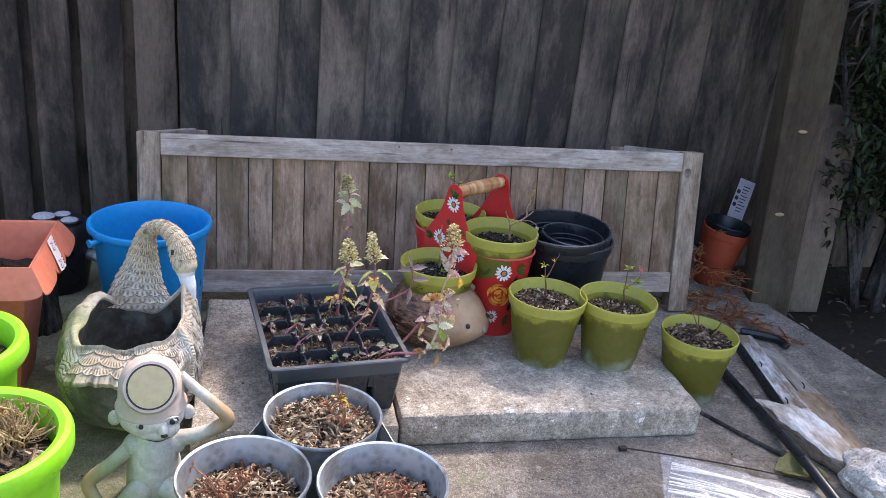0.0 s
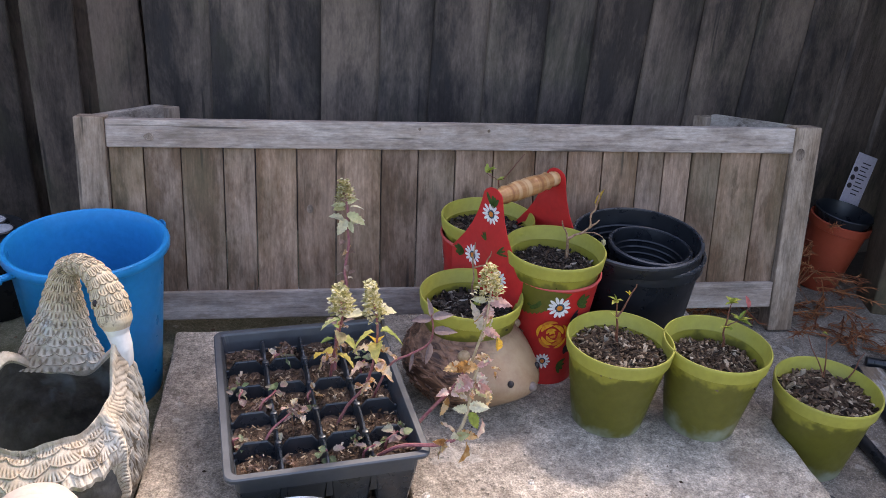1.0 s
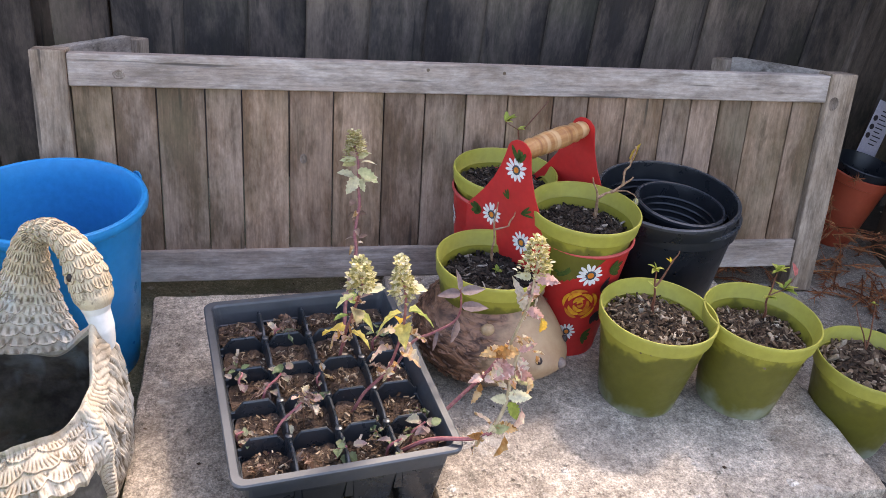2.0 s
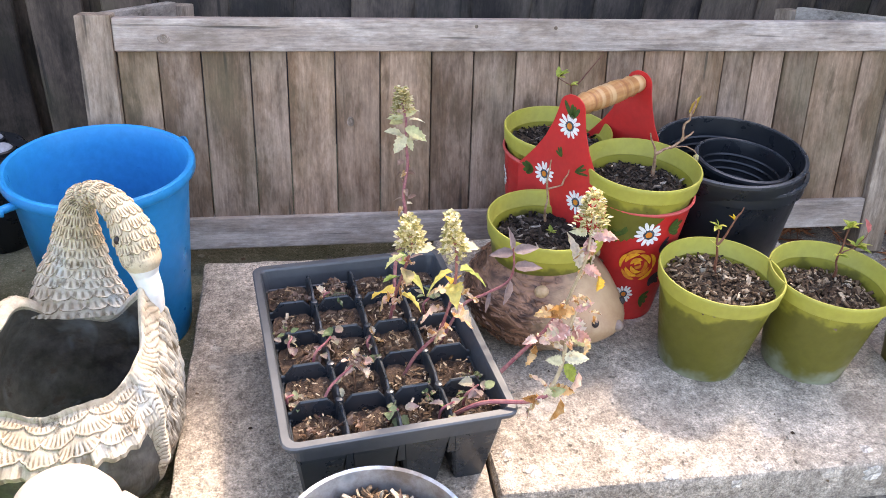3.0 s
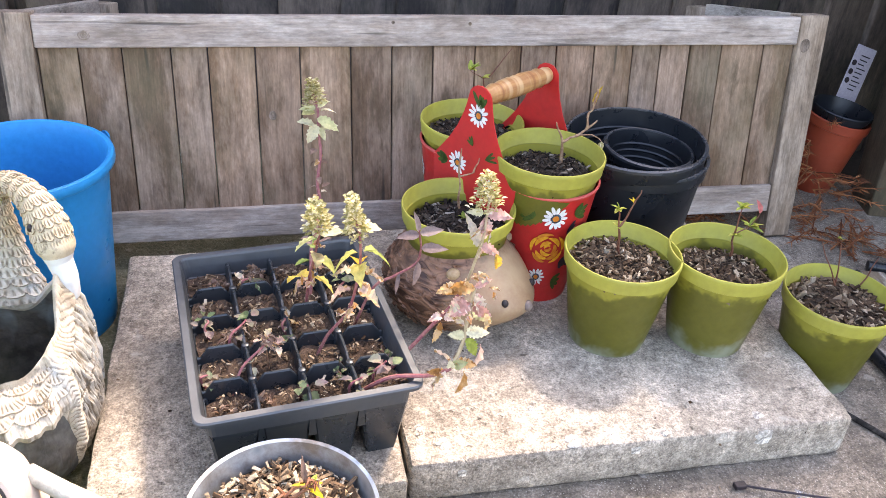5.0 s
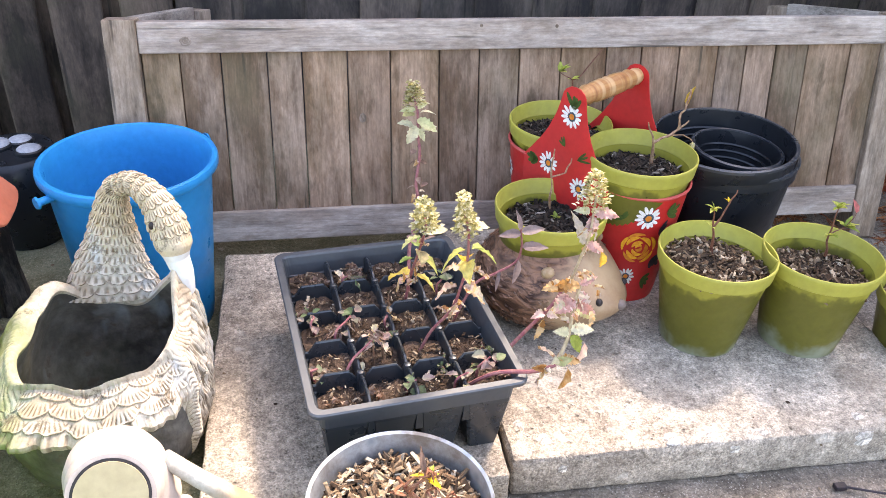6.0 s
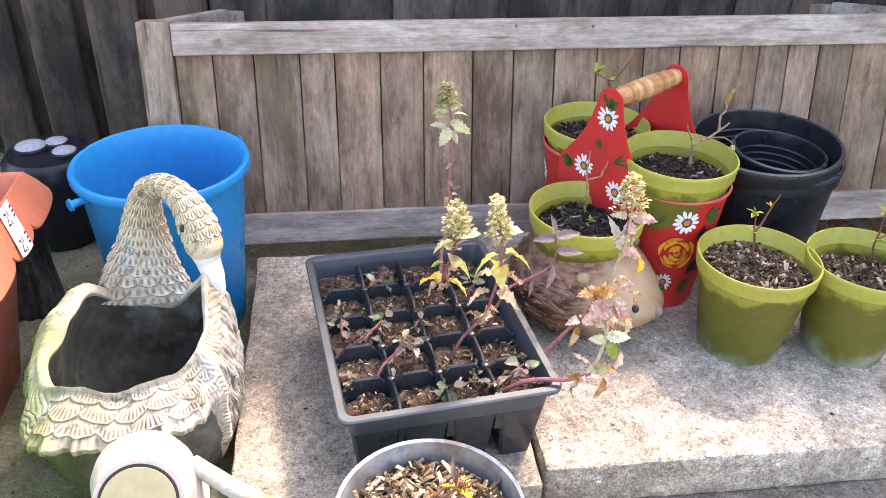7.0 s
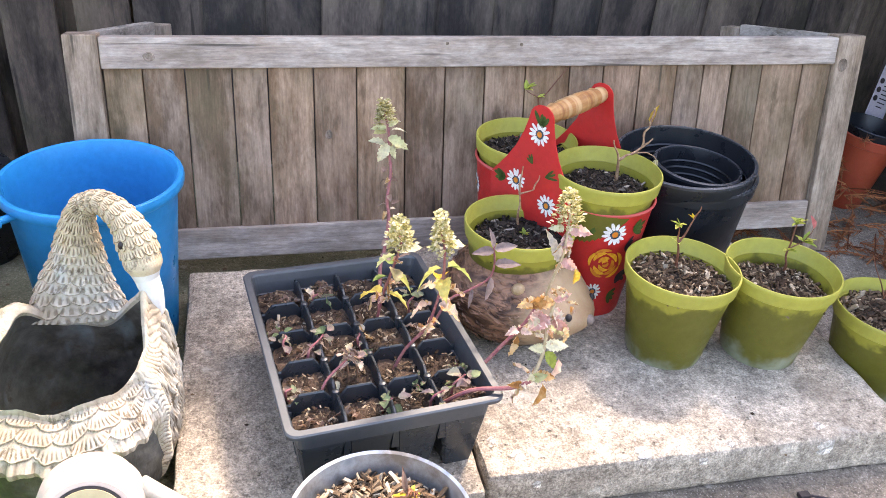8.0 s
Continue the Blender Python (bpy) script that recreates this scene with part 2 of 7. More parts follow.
# some fading, and light shining through the empty rim put into the colour
M_OLIVE_RIM = plastic("faded_lit_olive_rim", (0.35, 0.325, 0.05), (0.27, 0.25, 0.055), 0.5, 0.6)
M_BLUE = plastic("blue_plastic", (0.0, 0.205, 0.475), (0.0, 0.235, 0.51), 0.33, 0.6, spec=0.22)
M_BLACK = plastic("black_plastic", (0.009, 0.011, 0.014), (0.021, 0.024, 0.029), 0.28, 0.5, spec=0.4)
# dust, plus the glare on the rim painted in as a paler grey
M_TRAYRIM = plastic("dusty_glare_tray_rim", (0.030, 0.036, 0.043), (0.060, 0.068, 0.077), 0.46, 0.6, spec=1.0)
# paler than the pot: the thin rim highlight is put into the base colour
M_BLACKRIM = plastic("highlit_black_plastic", (0.026, 0.030, 0.036), (0.05, 0.056, 0.064), 0.25, 0.6, spec=0.6)
M_TRAY = plastic("dark_tray_plastic", (0.018, 0.023, 0.028), (0.042, 0.049, 0.056), 0.26, 0.5, spec=0.6)
M_TERRACOTTA = plastic("terracotta_plastic", (0.47, 0.128, 0.066), (0.54, 0.19, 0.11), 0.5, 0.6)
M_OLDTERRACOTTA = plastic("old_terracotta_plastic", (0.29, 0.042, 0.016), (0.34, 0.07, 0.03), 0.55, 0.6)
M_LIME = plastic("lime_plastic", (0.21, 0.55, 0.012), (0.28, 0.60, 0.05), 0.35, 0.4)
M_RED = plastic("red_paint", (0.54, 0.022, 0.020), (0.42, 0.030, 0.026), 0.42, 0.6)
M_SOIL = speckled("potting_soil", ((0.0, (0.026, 0.019, 0.014)), (1.0, (0.055, 0.040, 0.029))), lumps=220, depth=0.004)
M_CHIP = speckled("bark_chips", ((0.0, (0.028, 0.017, 0.011)), (0.4, (0.088, 0.056, 0.035)), (0.75, (0.20, 0.142, 0.092)), (0.92, (0.34, 0.265, 0.185)), (1.0, (0.52, 0.44, 0.33))))
M_DARKCHIP = speckled("dark_bark_chips", ((0.0, (0.012, 0.009, 0.008)), (0.6, (0.038, 0.029, 0.023)), (0.88, (0.10, 0.083, 0.068)), (1.0, (0.36, 0.32, 0.27))))
M_PALECHIP = speckled("pale_wood_chips", ((0.0, (0.035, 0.022, 0.014)), (0.3, (0.12, 0.075, 0.045)), (0.6, (0.24, 0.165, 0.10)), (0.88, (0.42, 0.33, 0.22)), (1.0, (0.60, 0.51, 0.38))))


def zinc():
    n = Net("galvanised_steel", 0.45, 0.75, 0.5)
    spangle = n.cells(60)
    c = n.mix(n.ramp(spangle, (0.1, 0.0), (0.5, 1.0)), (0.30, 0.345, 0.38), (0.47, 0.51, 0.54))
    c = n.mix(n.ramp(n.noise(11, 6, 0.7), (0.46, 0.0), (0.66, 0.85)), c, (0.17, 0.13, 0.095))
    return n.done(c, n.noise(45, 4), 0.0008, 0.4, n.ramp(n.noise(14, 4), (0.3, 0.35), (0.7, 0.65)))


def turned_wood():
    n = Net("varnished_turned_wood", 0.35, spec=0.4)
    g = n.noise(60, 4, 0.6, n.scaled(1, 1, 0.12), 0.6)
    c = n.mix(n.ramp(g, (0.3, 0.0), (0.7, 1.0)), (0.24, 0.085, 0.03), (0.50, 0.27, 0.105))
    rings = n.noise(55, 2, 0.5, n.scaled(0.02, 0.02, 1))
    c = n.mix(n.ramp(rings, (0.50, 0.0), (0.62, 0.75)), c, (0.60, 0.43, 0.24))
    c = n.mix(n.ramp(rings, (0.32, 0.85), (0.42, 0.0)), c, (0.20, 0.07, 0.03))
    return n.done(c, g, 0.0006, 0.4)


def painted(name, colour, other):
    n = Net(name, 0.5)
    return n.done(n.mix(n.ramp(n.noise(170, 3), (0.35, 0.0), (0.65, 1.0)), colour, other), n.noise(300, 2), 0.0004, 0.4)


M_ZINC = zinc()
M_TURNED = turned_wood()
M_WHITE = painted("white_paint", (0.74, 0.73, 0.70), (0.62, 0.60, 0.57))
M_YELLOW = painted("yellow_paint", (0.72, 0.36, 0.02), (0.62, 0.20, 0.015))
M_ORANGE = painted("orange_paint", (0.62, 0.22, 0.02), (0.52, 0.13, 0.015))
M_NAVY = painted("slate_blue_paint", (0.05, 0.10, 0.14), (0.015, 0.02, 0.03))
M_GREENPAINT = painted("dark_green_paint", (0.05, 0.09, 0.012), (0.025, 0.05, 0.01))
M_BLACKPAINT = painted("black_paint", (0.012, 0.01, 0.012), (0.03, 0.02, 0.025))
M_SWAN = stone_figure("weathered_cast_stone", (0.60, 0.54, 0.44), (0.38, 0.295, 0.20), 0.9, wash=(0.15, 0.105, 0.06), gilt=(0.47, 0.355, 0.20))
M_CRUMB = speckled("tray_soil", ((0.0, (0.070, 0.046, 0.034)), (1.0, (0.13, 0.090, 0.066))), lumps=240, depth=0.004)
# grime, with the shade of the deep hollow put into the dark colour too
M_GRIMESHADE = stone_figure("grimy_shaded_stone", (0.15, 0.14, 0.12), (0.03, 0.026, 0.021), 0.1, chalk=0.3)
M_BEAK = plastic("bare_pale_stone", (0.62, 0.60, 0.56), (0.50, 0.44, 0.37), 0.7, 0.5, spec=0.2)
M_FIGURE = stone_figure("pale_resin", (0.58, 0.56, 0.51), (0.50, 0.44, 0.34), 0.75, (0.36, 0.215, 0.085), pitted=0.36)
M_HELMET = plastic("cream_resin", (0.50, 0.40, 0.335), (0.40, 0.30, 0.24), 0.6, 0.5, spec=0.25)
M_EYE = painted("dark_glaze", (0.012, 0.01, 0.01), (0.03, 0.02, 0.02))


def spines():
    """Brown glazed quills that give way to a smooth tan face towards the snout."""
    n = Net("brown_glazed_spines", 0.45, spec=0.4)
    s = n.noise(75, 3, 0.6, n.scaled(0.35, 0.35, 1.0), 1.4)
    c = n.mix(n.ramp(s, (0.4, 0.0), (0.58, 1.0)), (0.055, 0.024, 0.014), (0.26, 0.130, 0.075))
    c = n.mix(n.ramp(n.noise(9, 4), (0.45, 0.0), (0.7, 0.45)), c, (0.28, 0.160, 0.100))
    ahead = n.math("ADD", n.math("MULTIPLY", n.axis(0), 0.667), n.math("MULTIPLY", n.axis(1), -0.745))
    ahead = n.math("ADD", ahead, n.math("MULTIPLY", n.math("SUBTRACT", n.noise(30, 4, 0.6), 0.5), 0.05))
    face = n.ramp(ahead, (0.045, 0.0), (0.072, 1.0))
    tan = n.mix(n.ramp(n.noise(14, 5, 0.65), (0.38, 0.0), (0.64, 1.0)), (0.37, 0.26, 0.15), (0.25, 0.145, 0.08))
    c = n.mix(face, c, tan)
    return n.done(c, n.math("MULTIPLY", s, n.ramp(face, (0.0, 1.0), (1.0, 0.05))), 0.005, 1.0)


M_SPINES = spines()
M_NOSE = painted("dark_nose_glaze", (0.15, 0.11, 0.095), (0.21, 0.16, 0.13))
M_TAN = painted("tan_glaze", (0.40, 0.28, 0.16), (0.30, 0.19, 0.10))
M_LENS = plastic("tan_lens", (0.42, 0.345, 0.20), (0.34, 0.27, 0.15), 0.5, 0.5, spec=0.2)
M_STALK = painted("woody_stalk", (0.16, 0.07, 0.04), (0.28, 0.17, 0.10))
M_CUTTING = painted("reddish_twig", (0.11, 0.032, 0.020), (0.20, 0.085, 0.048))
M_REDTWIG = painted("red_brown_twig", (0.18, 0.058, 0.032), (0.31, 0.15, 0.075))
M_PURPLE = painted("purple_stem", (0.20, 0.05, 0.065), (0.30, 0.13, 0.11))
M_LEAF = leafy("catmint_leaf", ((0.0, (0.17, 0.27, 0.07)), (0.35, (0.38, 0.42, 0.13)), (0.6, (0.60, 0.54, 0.16)), (0.85, (0.50, 0.34, 0.25)), (1.0, (0.60, 0.50, 0.26))))
M_SEEDLEAF = leafy("seedling_leaf", ((0.0, (0.16, 0.22, 0.10)), (0.4, (0.27, 0.31, 0.17)), (0.7, (0.30, 0.20, 0.20)), (1.0, (0.42, 0.40, 0.28))))
M_DEADLEAF = leafy("shrivelled_leaf", ((0.0, (0.16, 0.10, 0.07)), (0.4, (0.28, 0.18, 0.14)), (0.8, (0.44, 0.32, 0.25)), (1.0, (0.56, 0.44, 0.34))))
M_DRYLEAF = leafy("dry_leaf", ((0.0, (0.44, 0.22, 0.07)), (0.22, (0.66, 0.46, 0.24)), (0.45, (0.66, 0.42, 0.36)), (0.7, (0.80, 0.68, 0.54)), (0.88, (0.70, 0.60, 0.36)), (1.0, (0.36, 0.19, 0.09))))
M_PINKLEAF = leafy("papery_pink_leaf", ((0.0, (0.60, 0.32, 0.27)), (0.35, (0.74, 0.48, 0.44)), (0.7, (0.84, 0.70, 0.62)), (1.0, (0.62, 0.55, 0.36))), 0.6, 0.5)
M_RUSTLEAF = leafy("rust_edged_leaf", ((0.0, (0.34, 0.15, 0.045)), (0.35, (0.62, 0.33, 0.11)), (0.7, (0.74, 0.52, 0.27)), (1.0, (0.80, 0.66, 0.48))), 0.6, 0.5)
M_CREAMLEAF = leafy("cream_green_leaf", ((0.0, (0.42, 0.46, 0.22)), (0.4, (0.66, 0.64, 0.40)), (1.0, (0.84, 0.80, 0.62))), 0.6, 0.5)
M_GOLDLEAF = leafy("golden_leaf", ((0.0, (0.56, 0.34, 0.05)), (0.5, (0.70, 0.54, 0.12)), (1.0, (0.66, 0.62, 0.24))), 0.6, 0.5)
M_SHOOTLEAF = leafy("purplish_leaf", ((0.0, (0.22, 0.165, 0.165)), (0.6, (0.31, 0.235, 0.225)), (1.0, (0.40, 0.33, 0.30))))
M_OLIVESTEM = painted("dry_olive_stem", (0.34, 0.26, 0.14), (0.46, 0.35, 0.22))
M_TWIG = painted("tan_twig", (0.20, 0.095, 0.055), (0.38, 0.25, 0.15))
M_GREENLEAF = leafy("fresh_leaf", ((0.0, (0.24, 0.32, 0.06)), (0.5, (0.40, 0.45, 0.09)), (1.0, (0.58, 0.54, 0.13))))
M_PEELED = timber("peeling_painted_wood", (0.24, 0.175, 0.12), (0.66, 0.65, 0.62), along=1, tint=0.2, grainy=0.5, blotch=16.0, stain=(0.12, 0.085, 0.055))
M_PALELEAF = leafy("pale_leaf", ((0.0, (0.60, 0.60, 0.32)), (0.6, (0.76, 0.71, 0.44)), (1.0, (0.82, 0.74, 0.56))))
M_BUD = leafy("pink_bud", ((0.0, (0.55, 0.10, 0.10)), (1.0, (0.62, 0.22, 0.18))))
M_YELLOWLEAF = leafy("yellow_leaf", ((0.0, (0.55, 0.40, 0.02)), (1.0, (0.70, 0.55, 0.05))))
M_FLOWER = leafy("dried_flower", ((0.0, (0.30, 0.27, 0.10)), (0.35, (0.54, 0.49, 0.22)), (0.7, (0.72, 0.66, 0.40)), (1.0, (0.86, 0.80, 0.62))), 0.8, 0.5)
M_SHRUB = leafy("dark_evergreen", ((0.0, (0.012, 0.02, 0.008)), (0.7, (0.035, 0.05, 0.02)), (1.0, (0.09, 0.10, 0.05))), 0.4, 0.15)
M_NEEDLE = leafy("rust_brown_needles", ((0.0, (0.10, 0.03, 0.012)), (0.6, (0.26, 0.09, 0.035)), (1.0, (0.36, 0.15, 0.06))), 0.7, 0.15)


# ---- mesh helpers ----
def link_mesh(name, bm, materials, parent=None, label="", smooth=False):
    me = bpy.data.meshes.new(name)
    bmesh.ops.recalc_face_normals(bm, faces=bm.faces)
    bm.to_mesh(me)
    bm.free()
    for m in materials if isinstance(materials, (list, tuple)) else [materials]:
        me.materials.append(m)
    if smooth:
        me.polygons.foreach_set("use_smooth", [True] * len(me.polygons))
        me.set_sharp_from_angle(angle=radians(38))
        me.update()
    ob = new(name, me)
    if parent is not None:
        ob.parent = parent
    if label:
        ob["label"] = label
    return ob


def part(name, bm, material, parent, label="", smooth=False):
    return link_mesh(name, bm, material, parent, label, smooth)


def piece(name, mesh, parent, m):
    """One more object on a shared mesh."""
    ob = new(name, mesh)
    ob.parent = parent
    ob.matrix_basis = m
    return ob


def thing(name, m, label, category, group="", kind=""):
    ob = new(name)
    ob.empty_display_size = 0.05
    ob.matrix_world = m
    return tagged(ob, label, category, group, kind)


def box(bm, x0, x1, y0, y1, z0, z1, bevel=0.0, m=None):
    made = bmesh.ops.create_cube(bm, size=1)["verts"]
    for v in made:
        v.co = Vector((x0 + (v.co.x + 0.5) * (x1 - x0), y0 + (v.co.y + 0.5) * (y1 - y0), z0 + (v.co.z + 0.5) * (z1 - z0)))
    if bevel:
        edges = list({e for v in made for e in v.link_edges})
        out = bmesh.ops.bevel(bm, geom=edges, offset=bevel, segments=2, affect="EDGES", profile=0.5)
        made = list({v for f in out["faces"] for v in f.verts} | {v for v in made if v.is_valid})
    if m is not None:
        bmesh.ops.transform(bm, matrix=m, verts=made)
    return made


def lathe(bm, profile, seg=48, wob=0.0, seed=0):
    """Turns a closed or open line of (radius, height) round z."""
    rings = []
    for r, z in profile:
        if r < 1e-6:
            rings.append([bm.verts.new((0, 0, z))] * seg)
            continue
        ring = []
        for k in range(seg):
            a = 2 * math.pi * k / seg
            d = 1 + wob * noise.noise((math.cos(a) * 1.3 + seed, math.sin(a) * 1.3, z * 6))
            ring.append(bm.verts.new((r * d * math.cos(a), r * d * math.sin(a), z)))
        rings.append(ring)
    for a, b in zip(rings, rings[1:]):
        for k in range(seg):
            q = [a[k], a[(k + 1) % seg], b[(k + 1) % seg], b[k]]
            q = [v for n, v in enumerate(q) if v not in q[:n]]
            if len(q) > 2:
                bm.faces.new(q)
    return rings


def tube(bm, pts, radii, seg=7, caps=True):
    """A round stalk along a line of points, with a radius at each."""
    pts = [Vector(p) for p in pts]
    if not isinstance(radii, (list, tuple)):
        radii = [radii] * len(pts)
    side = None
    rings = []
    for k, p in enumerate(pts):
        way = (pts[min(k + 1, len(pts) - 1)] - pts[max(k - 1, 0)]).normalized()
        if side is None:
            side = way.orthogonal().normalized()
        side = (side - way * side.dot(way)).normalized()
        up = way.cross(side)
        rx, ry = radii[k] if isinstance(radii[k], tuple) else (radii[k], radii[k])
        rings.append([bm.verts.new(p + side * rx * math.cos(2 * math.pi * j / seg) + up * ry * math.sin(2 * math.pi * j / seg)) for j in range(seg)])
    for a, b in zip(rings, rings[1:]):
        for j in range(seg):
            bm.faces.new((a[j], a[(j + 1) % seg], b[(j + 1) % seg], b[j]))
    if caps:
        bm.faces.new(rings[0][::-1])
        bm.faces.new(rings[-1])
    return rings


def smooth_line(pts, steps=5):
    """A rounded line through points."""
    p = [Vector(q) for q in pts]
    out = []
    for k in range(len(p) - 1):
        a, b, c, d = p[max(k - 1, 0)], p[k], p[k + 1], p[min(k + 2, len(p) - 1)]
        for s in range(steps):
            t = s / steps
            out.append(0.5 * (2 * b + (c - a) * t + (2 * a - 5 * b + 4 * c - d) * t * t + (3 * b - a - 3 * c + d) * t ** 3))
    return out + [p[-1]]


def ball(bm, centre, radii, m=None, u=16, v=10):
    turn = Matrix.Translation(centre) @ (m or Matrix()) @ Matrix.Diagonal((*radii, 1))
    return bmesh.ops.create_uvsphere(bm, u_segments=u, v_segments=v, radius=1, matrix=turn)["verts"]


def leaf(bm, base, way, up, length, width, curl=0.3, teeth=0.0, rng=random, rows=6, crumple=0.0):
    """A cupped, drooping leaf with a toothed edge; crumple: how far a dry one is bent out of shape."""
    way, up = Vector(way).normalized(), Vector(up)
    side = way.cross(up)
    side = side.normalized() if side.length > 1e-4 else way.orthogonal().normalized()
    up = side.cross(way).normalized()
    base = Vector(base)
    lines = []
    twist = rng.uniform(-0.4, 0.4) * (1 + 3 * crumple)
    for k in range(rows + 1):
        t = k / rows
        w = width * 0.5 * (math.sin(math.pi * min(1, t ** 0.75)) ** 0.8 if 0 < t < 1 else 0.03)
        w *= 1 + teeth * (1 if k % 2 else -1)
        s = (side * math.cos(twist * t) + up * math.sin(twist * t))
        mid = base + way * length * t - up * curl * length * t * t
        line = []
        for u in (-1, -0.5, 0, 0.5, 1):
            bent = up * (w * 0.45 * abs(u) ** 1.3 + crumple * width * rng.uniform(-0.3, 0.3)) + way * crumple * length * rng.uniform(-0.06, 0.06)
            line.append(bm.verts.new(mid + s * w * u * (1 - 0.35 * crumple) + bent))
        lines.append(line)
    for a, b in zip(lines, lines[1:]):
        for j in range(4):
            bm.faces.new((a[j], a[j + 1], b[j + 1], b[j]))


def chips(bm, n, radius, height, size, rng, dome=0.006, flat=0.5, wide=1.0):
    """Loose slivers lying in a round bed."""
    for _ in range(n):
        a, d = rng.uniform(0, 2 * math.pi), radius * math.sqrt(rng.random())
        x, y = d * math.cos(a), d * math.sin(a)
        l = size * rng.uniform(0.3, 1.0) ** 1.6
        w, h = l * rng.uniform(0.10, 0.36) * wide, l * rng.uniform(0.05, 0.14) * wide ** 0.5
        z = height + dome * (1 - (d / radius) ** 2) + rng.uniform(-0.001, 0.005)
        m = Matrix.Translation((x, y, z)) @ Euler((rng.gauss(0, flat), rng.gauss(0, flat), rng.uniform(0, 6.3))).to_matrix().to_4x4()
        vs = []
        for sx, sy, sz in ((-1, -1, -1), (1, -.6, -1), (.8, 1, -1), (-1, .7, -1), (-.9, -.8, 1), (1, -.5, 1), (.7, .8, 1), (-.8, .6, 1)):
            vs.append(bm.verts.new(m @ Vector((sx * l / 2, sy * w / 2, sz * h / 2))))
        for q in ((0, 1, 2, 3), (7, 6, 5, 4), (0, 4, 5, 1), (1, 5, 6, 2), (2, 6, 7, 3), (3, 7, 4, 0)):
            bm.faces.new([vs[k] for k in q])


def bed(bm, radius, height, rng, dome=0.006, rings=7, seg=28, rough=0.004):
    """The lumpy top of the soil in a round pot."""
    mid = bm.verts.new((0, 0, height + dome))
    last = None
    for k in range(1, rings + 1):
        r = radius * k / rings
        ring = [bm.verts.new((r * math.cos(2 * math.pi * j / seg), r * math.sin(2 * math.pi * j / seg),
                              height + dome * (1 - (k / rings) ** 2) + (rng.uniform(-rough, rough) if k < rings else -0.004))) for j in range(seg)]
        for j in range(seg):
            q = (ring[j], ring[(j + 1) % seg])
            bm.faces.new((mid, *q) if last is None else (last[j], *q, last[(j + 1) % seg]))
        last = ring
    deep = [bm.verts.new((v.co.x * 0.85, v.co.y * 0.85, height - 0.02)) for v in last]
    for j in range(seg):
        bm.faces.new((last[j], last[(j + 1) % seg], deep[(j + 1) % seg], deep[j]))


def rough_block(bm, x0, x1, y0, y1, z0, z1, nx, ny, nz, amount, round_=0.006, seed=0.0):
    """A cast block with softened, slightly broken edges."""
    grid = {}

    def at(i, j, k):
        if (i, j, k) not in grid:
            p = Vector((x0 + (x1 - x0) * i / nx, y0 + (y1 - y0) * j / ny, z0 + (z1 - z0) * k / nz))
            c = Vector((min(max(p.x, x0 + round_), x1 - round_), min(max(p.y, y0 + round_), y1 - round_), min(max(p.z, z0 + round_), z1 - round_)))
            d = p - c
            wear = 1 + 2.2 * max(0.0, noise.noise((p.x * 14 + seed, p.y * 14, p.z * 14)))
            if sum(abs(e) > 1e-6 for e in d) > 1:
                p = c + d.normalized() * round_ / (wear ** 0.5)
            p += Vector((noise.noise((p.x * 30, p.y * 30, p.z * 30 + seed)), noise.noise((p.x * 30, p.y * 30 + 9, p.z * 30)), noise.noise((p.x * 22 + 5, p.y * 22, p.z * 22 + seed)))) * amount
            grid[i, j, k] = bm.verts.new(p)
        return grid[i, j, k]

    for i in range(nx):
        for j in range(ny):
            for k in (0, nz):
                bm.faces.new((at(i, j, k), at(i + 1, j, k), at(i + 1, j + 1, k), at(i, j + 1, k)))
    for i in range(nx):
        for k in range(nz):
            for j in (0, ny):
                bm.faces.new((at(i, j, k), at(i + 1, j, k), at(i + 1, j, k + 1), at(i, j, k + 1)))
    for j in range(ny):
        for k in range(nz):
            for i in (0, nx):
                bm.faces.new((at(i, j, k), at(i, j + 1, k), at(i, j + 1, k + 1), at(i, j, k + 1)))


# ---- the ground ----
bm = bmesh.new()
bmesh.ops.create_grid(bm, x_segments=60, y_segments=60, size=60)
for v in bm.verts:
    v.co.z = -0.07 + 0.01 * noise.noise(v.co * 0.7)
tagged(link_mesh("ground", bm, M_EARTH), "bare dark garden soil round the concrete pad", "soil", kind="structure")

bm = bmesh.new()
outline = [(-4.0, -4.0), (1.45, -4.0), (1.13, -0.9), (1.057, -0.436), (0.985, -0.05), (0.985, 0.62), (-4.0, 0.62)]
top = [bm.verts.new((x, y, 0)) for x, y in outline]
low = [bm.verts.new((x, y, -0.1)) for x, y in outline]
bm.faces.new(top)
for k in range(len(top)):
    bm.faces.new((top[k], top[(k + 1) % len(top)], low[(k + 1) % len(top)], low[k]))
tagged(link_mesh("pavement", bm, M_PAD), "grey mossy concrete pad under the pots", "concrete pad", kind="structure")

SLAB, LOW_SLAB = 0.067, 0.058
bm = bmesh.new()
rough_block(bm, -0.166, 0.452, -0.637, -0.085, 0.0, SLAB, 96, 84, 10, 0.0012, 0.007, 3)
slab = tagged(link_mesh("paving_slab", bm, M_PAVING, smooth=True), "thick pale concrete paving slab lying loose on the pad", "paving slab", "paving slabs")
bm = bmesh.new()
rough_block(bm, -0.541, -0.170, -0.652, -0.118, 0.0, LOW_SLAB, 64, 84, 10, 0.0012, 0.006, 8)
tagged(link_mesh("paving_slab", bm, M_PAVING, smooth=True), "slightly lower concrete paving slab under the seed tray", "paving slab", "paving slabs")




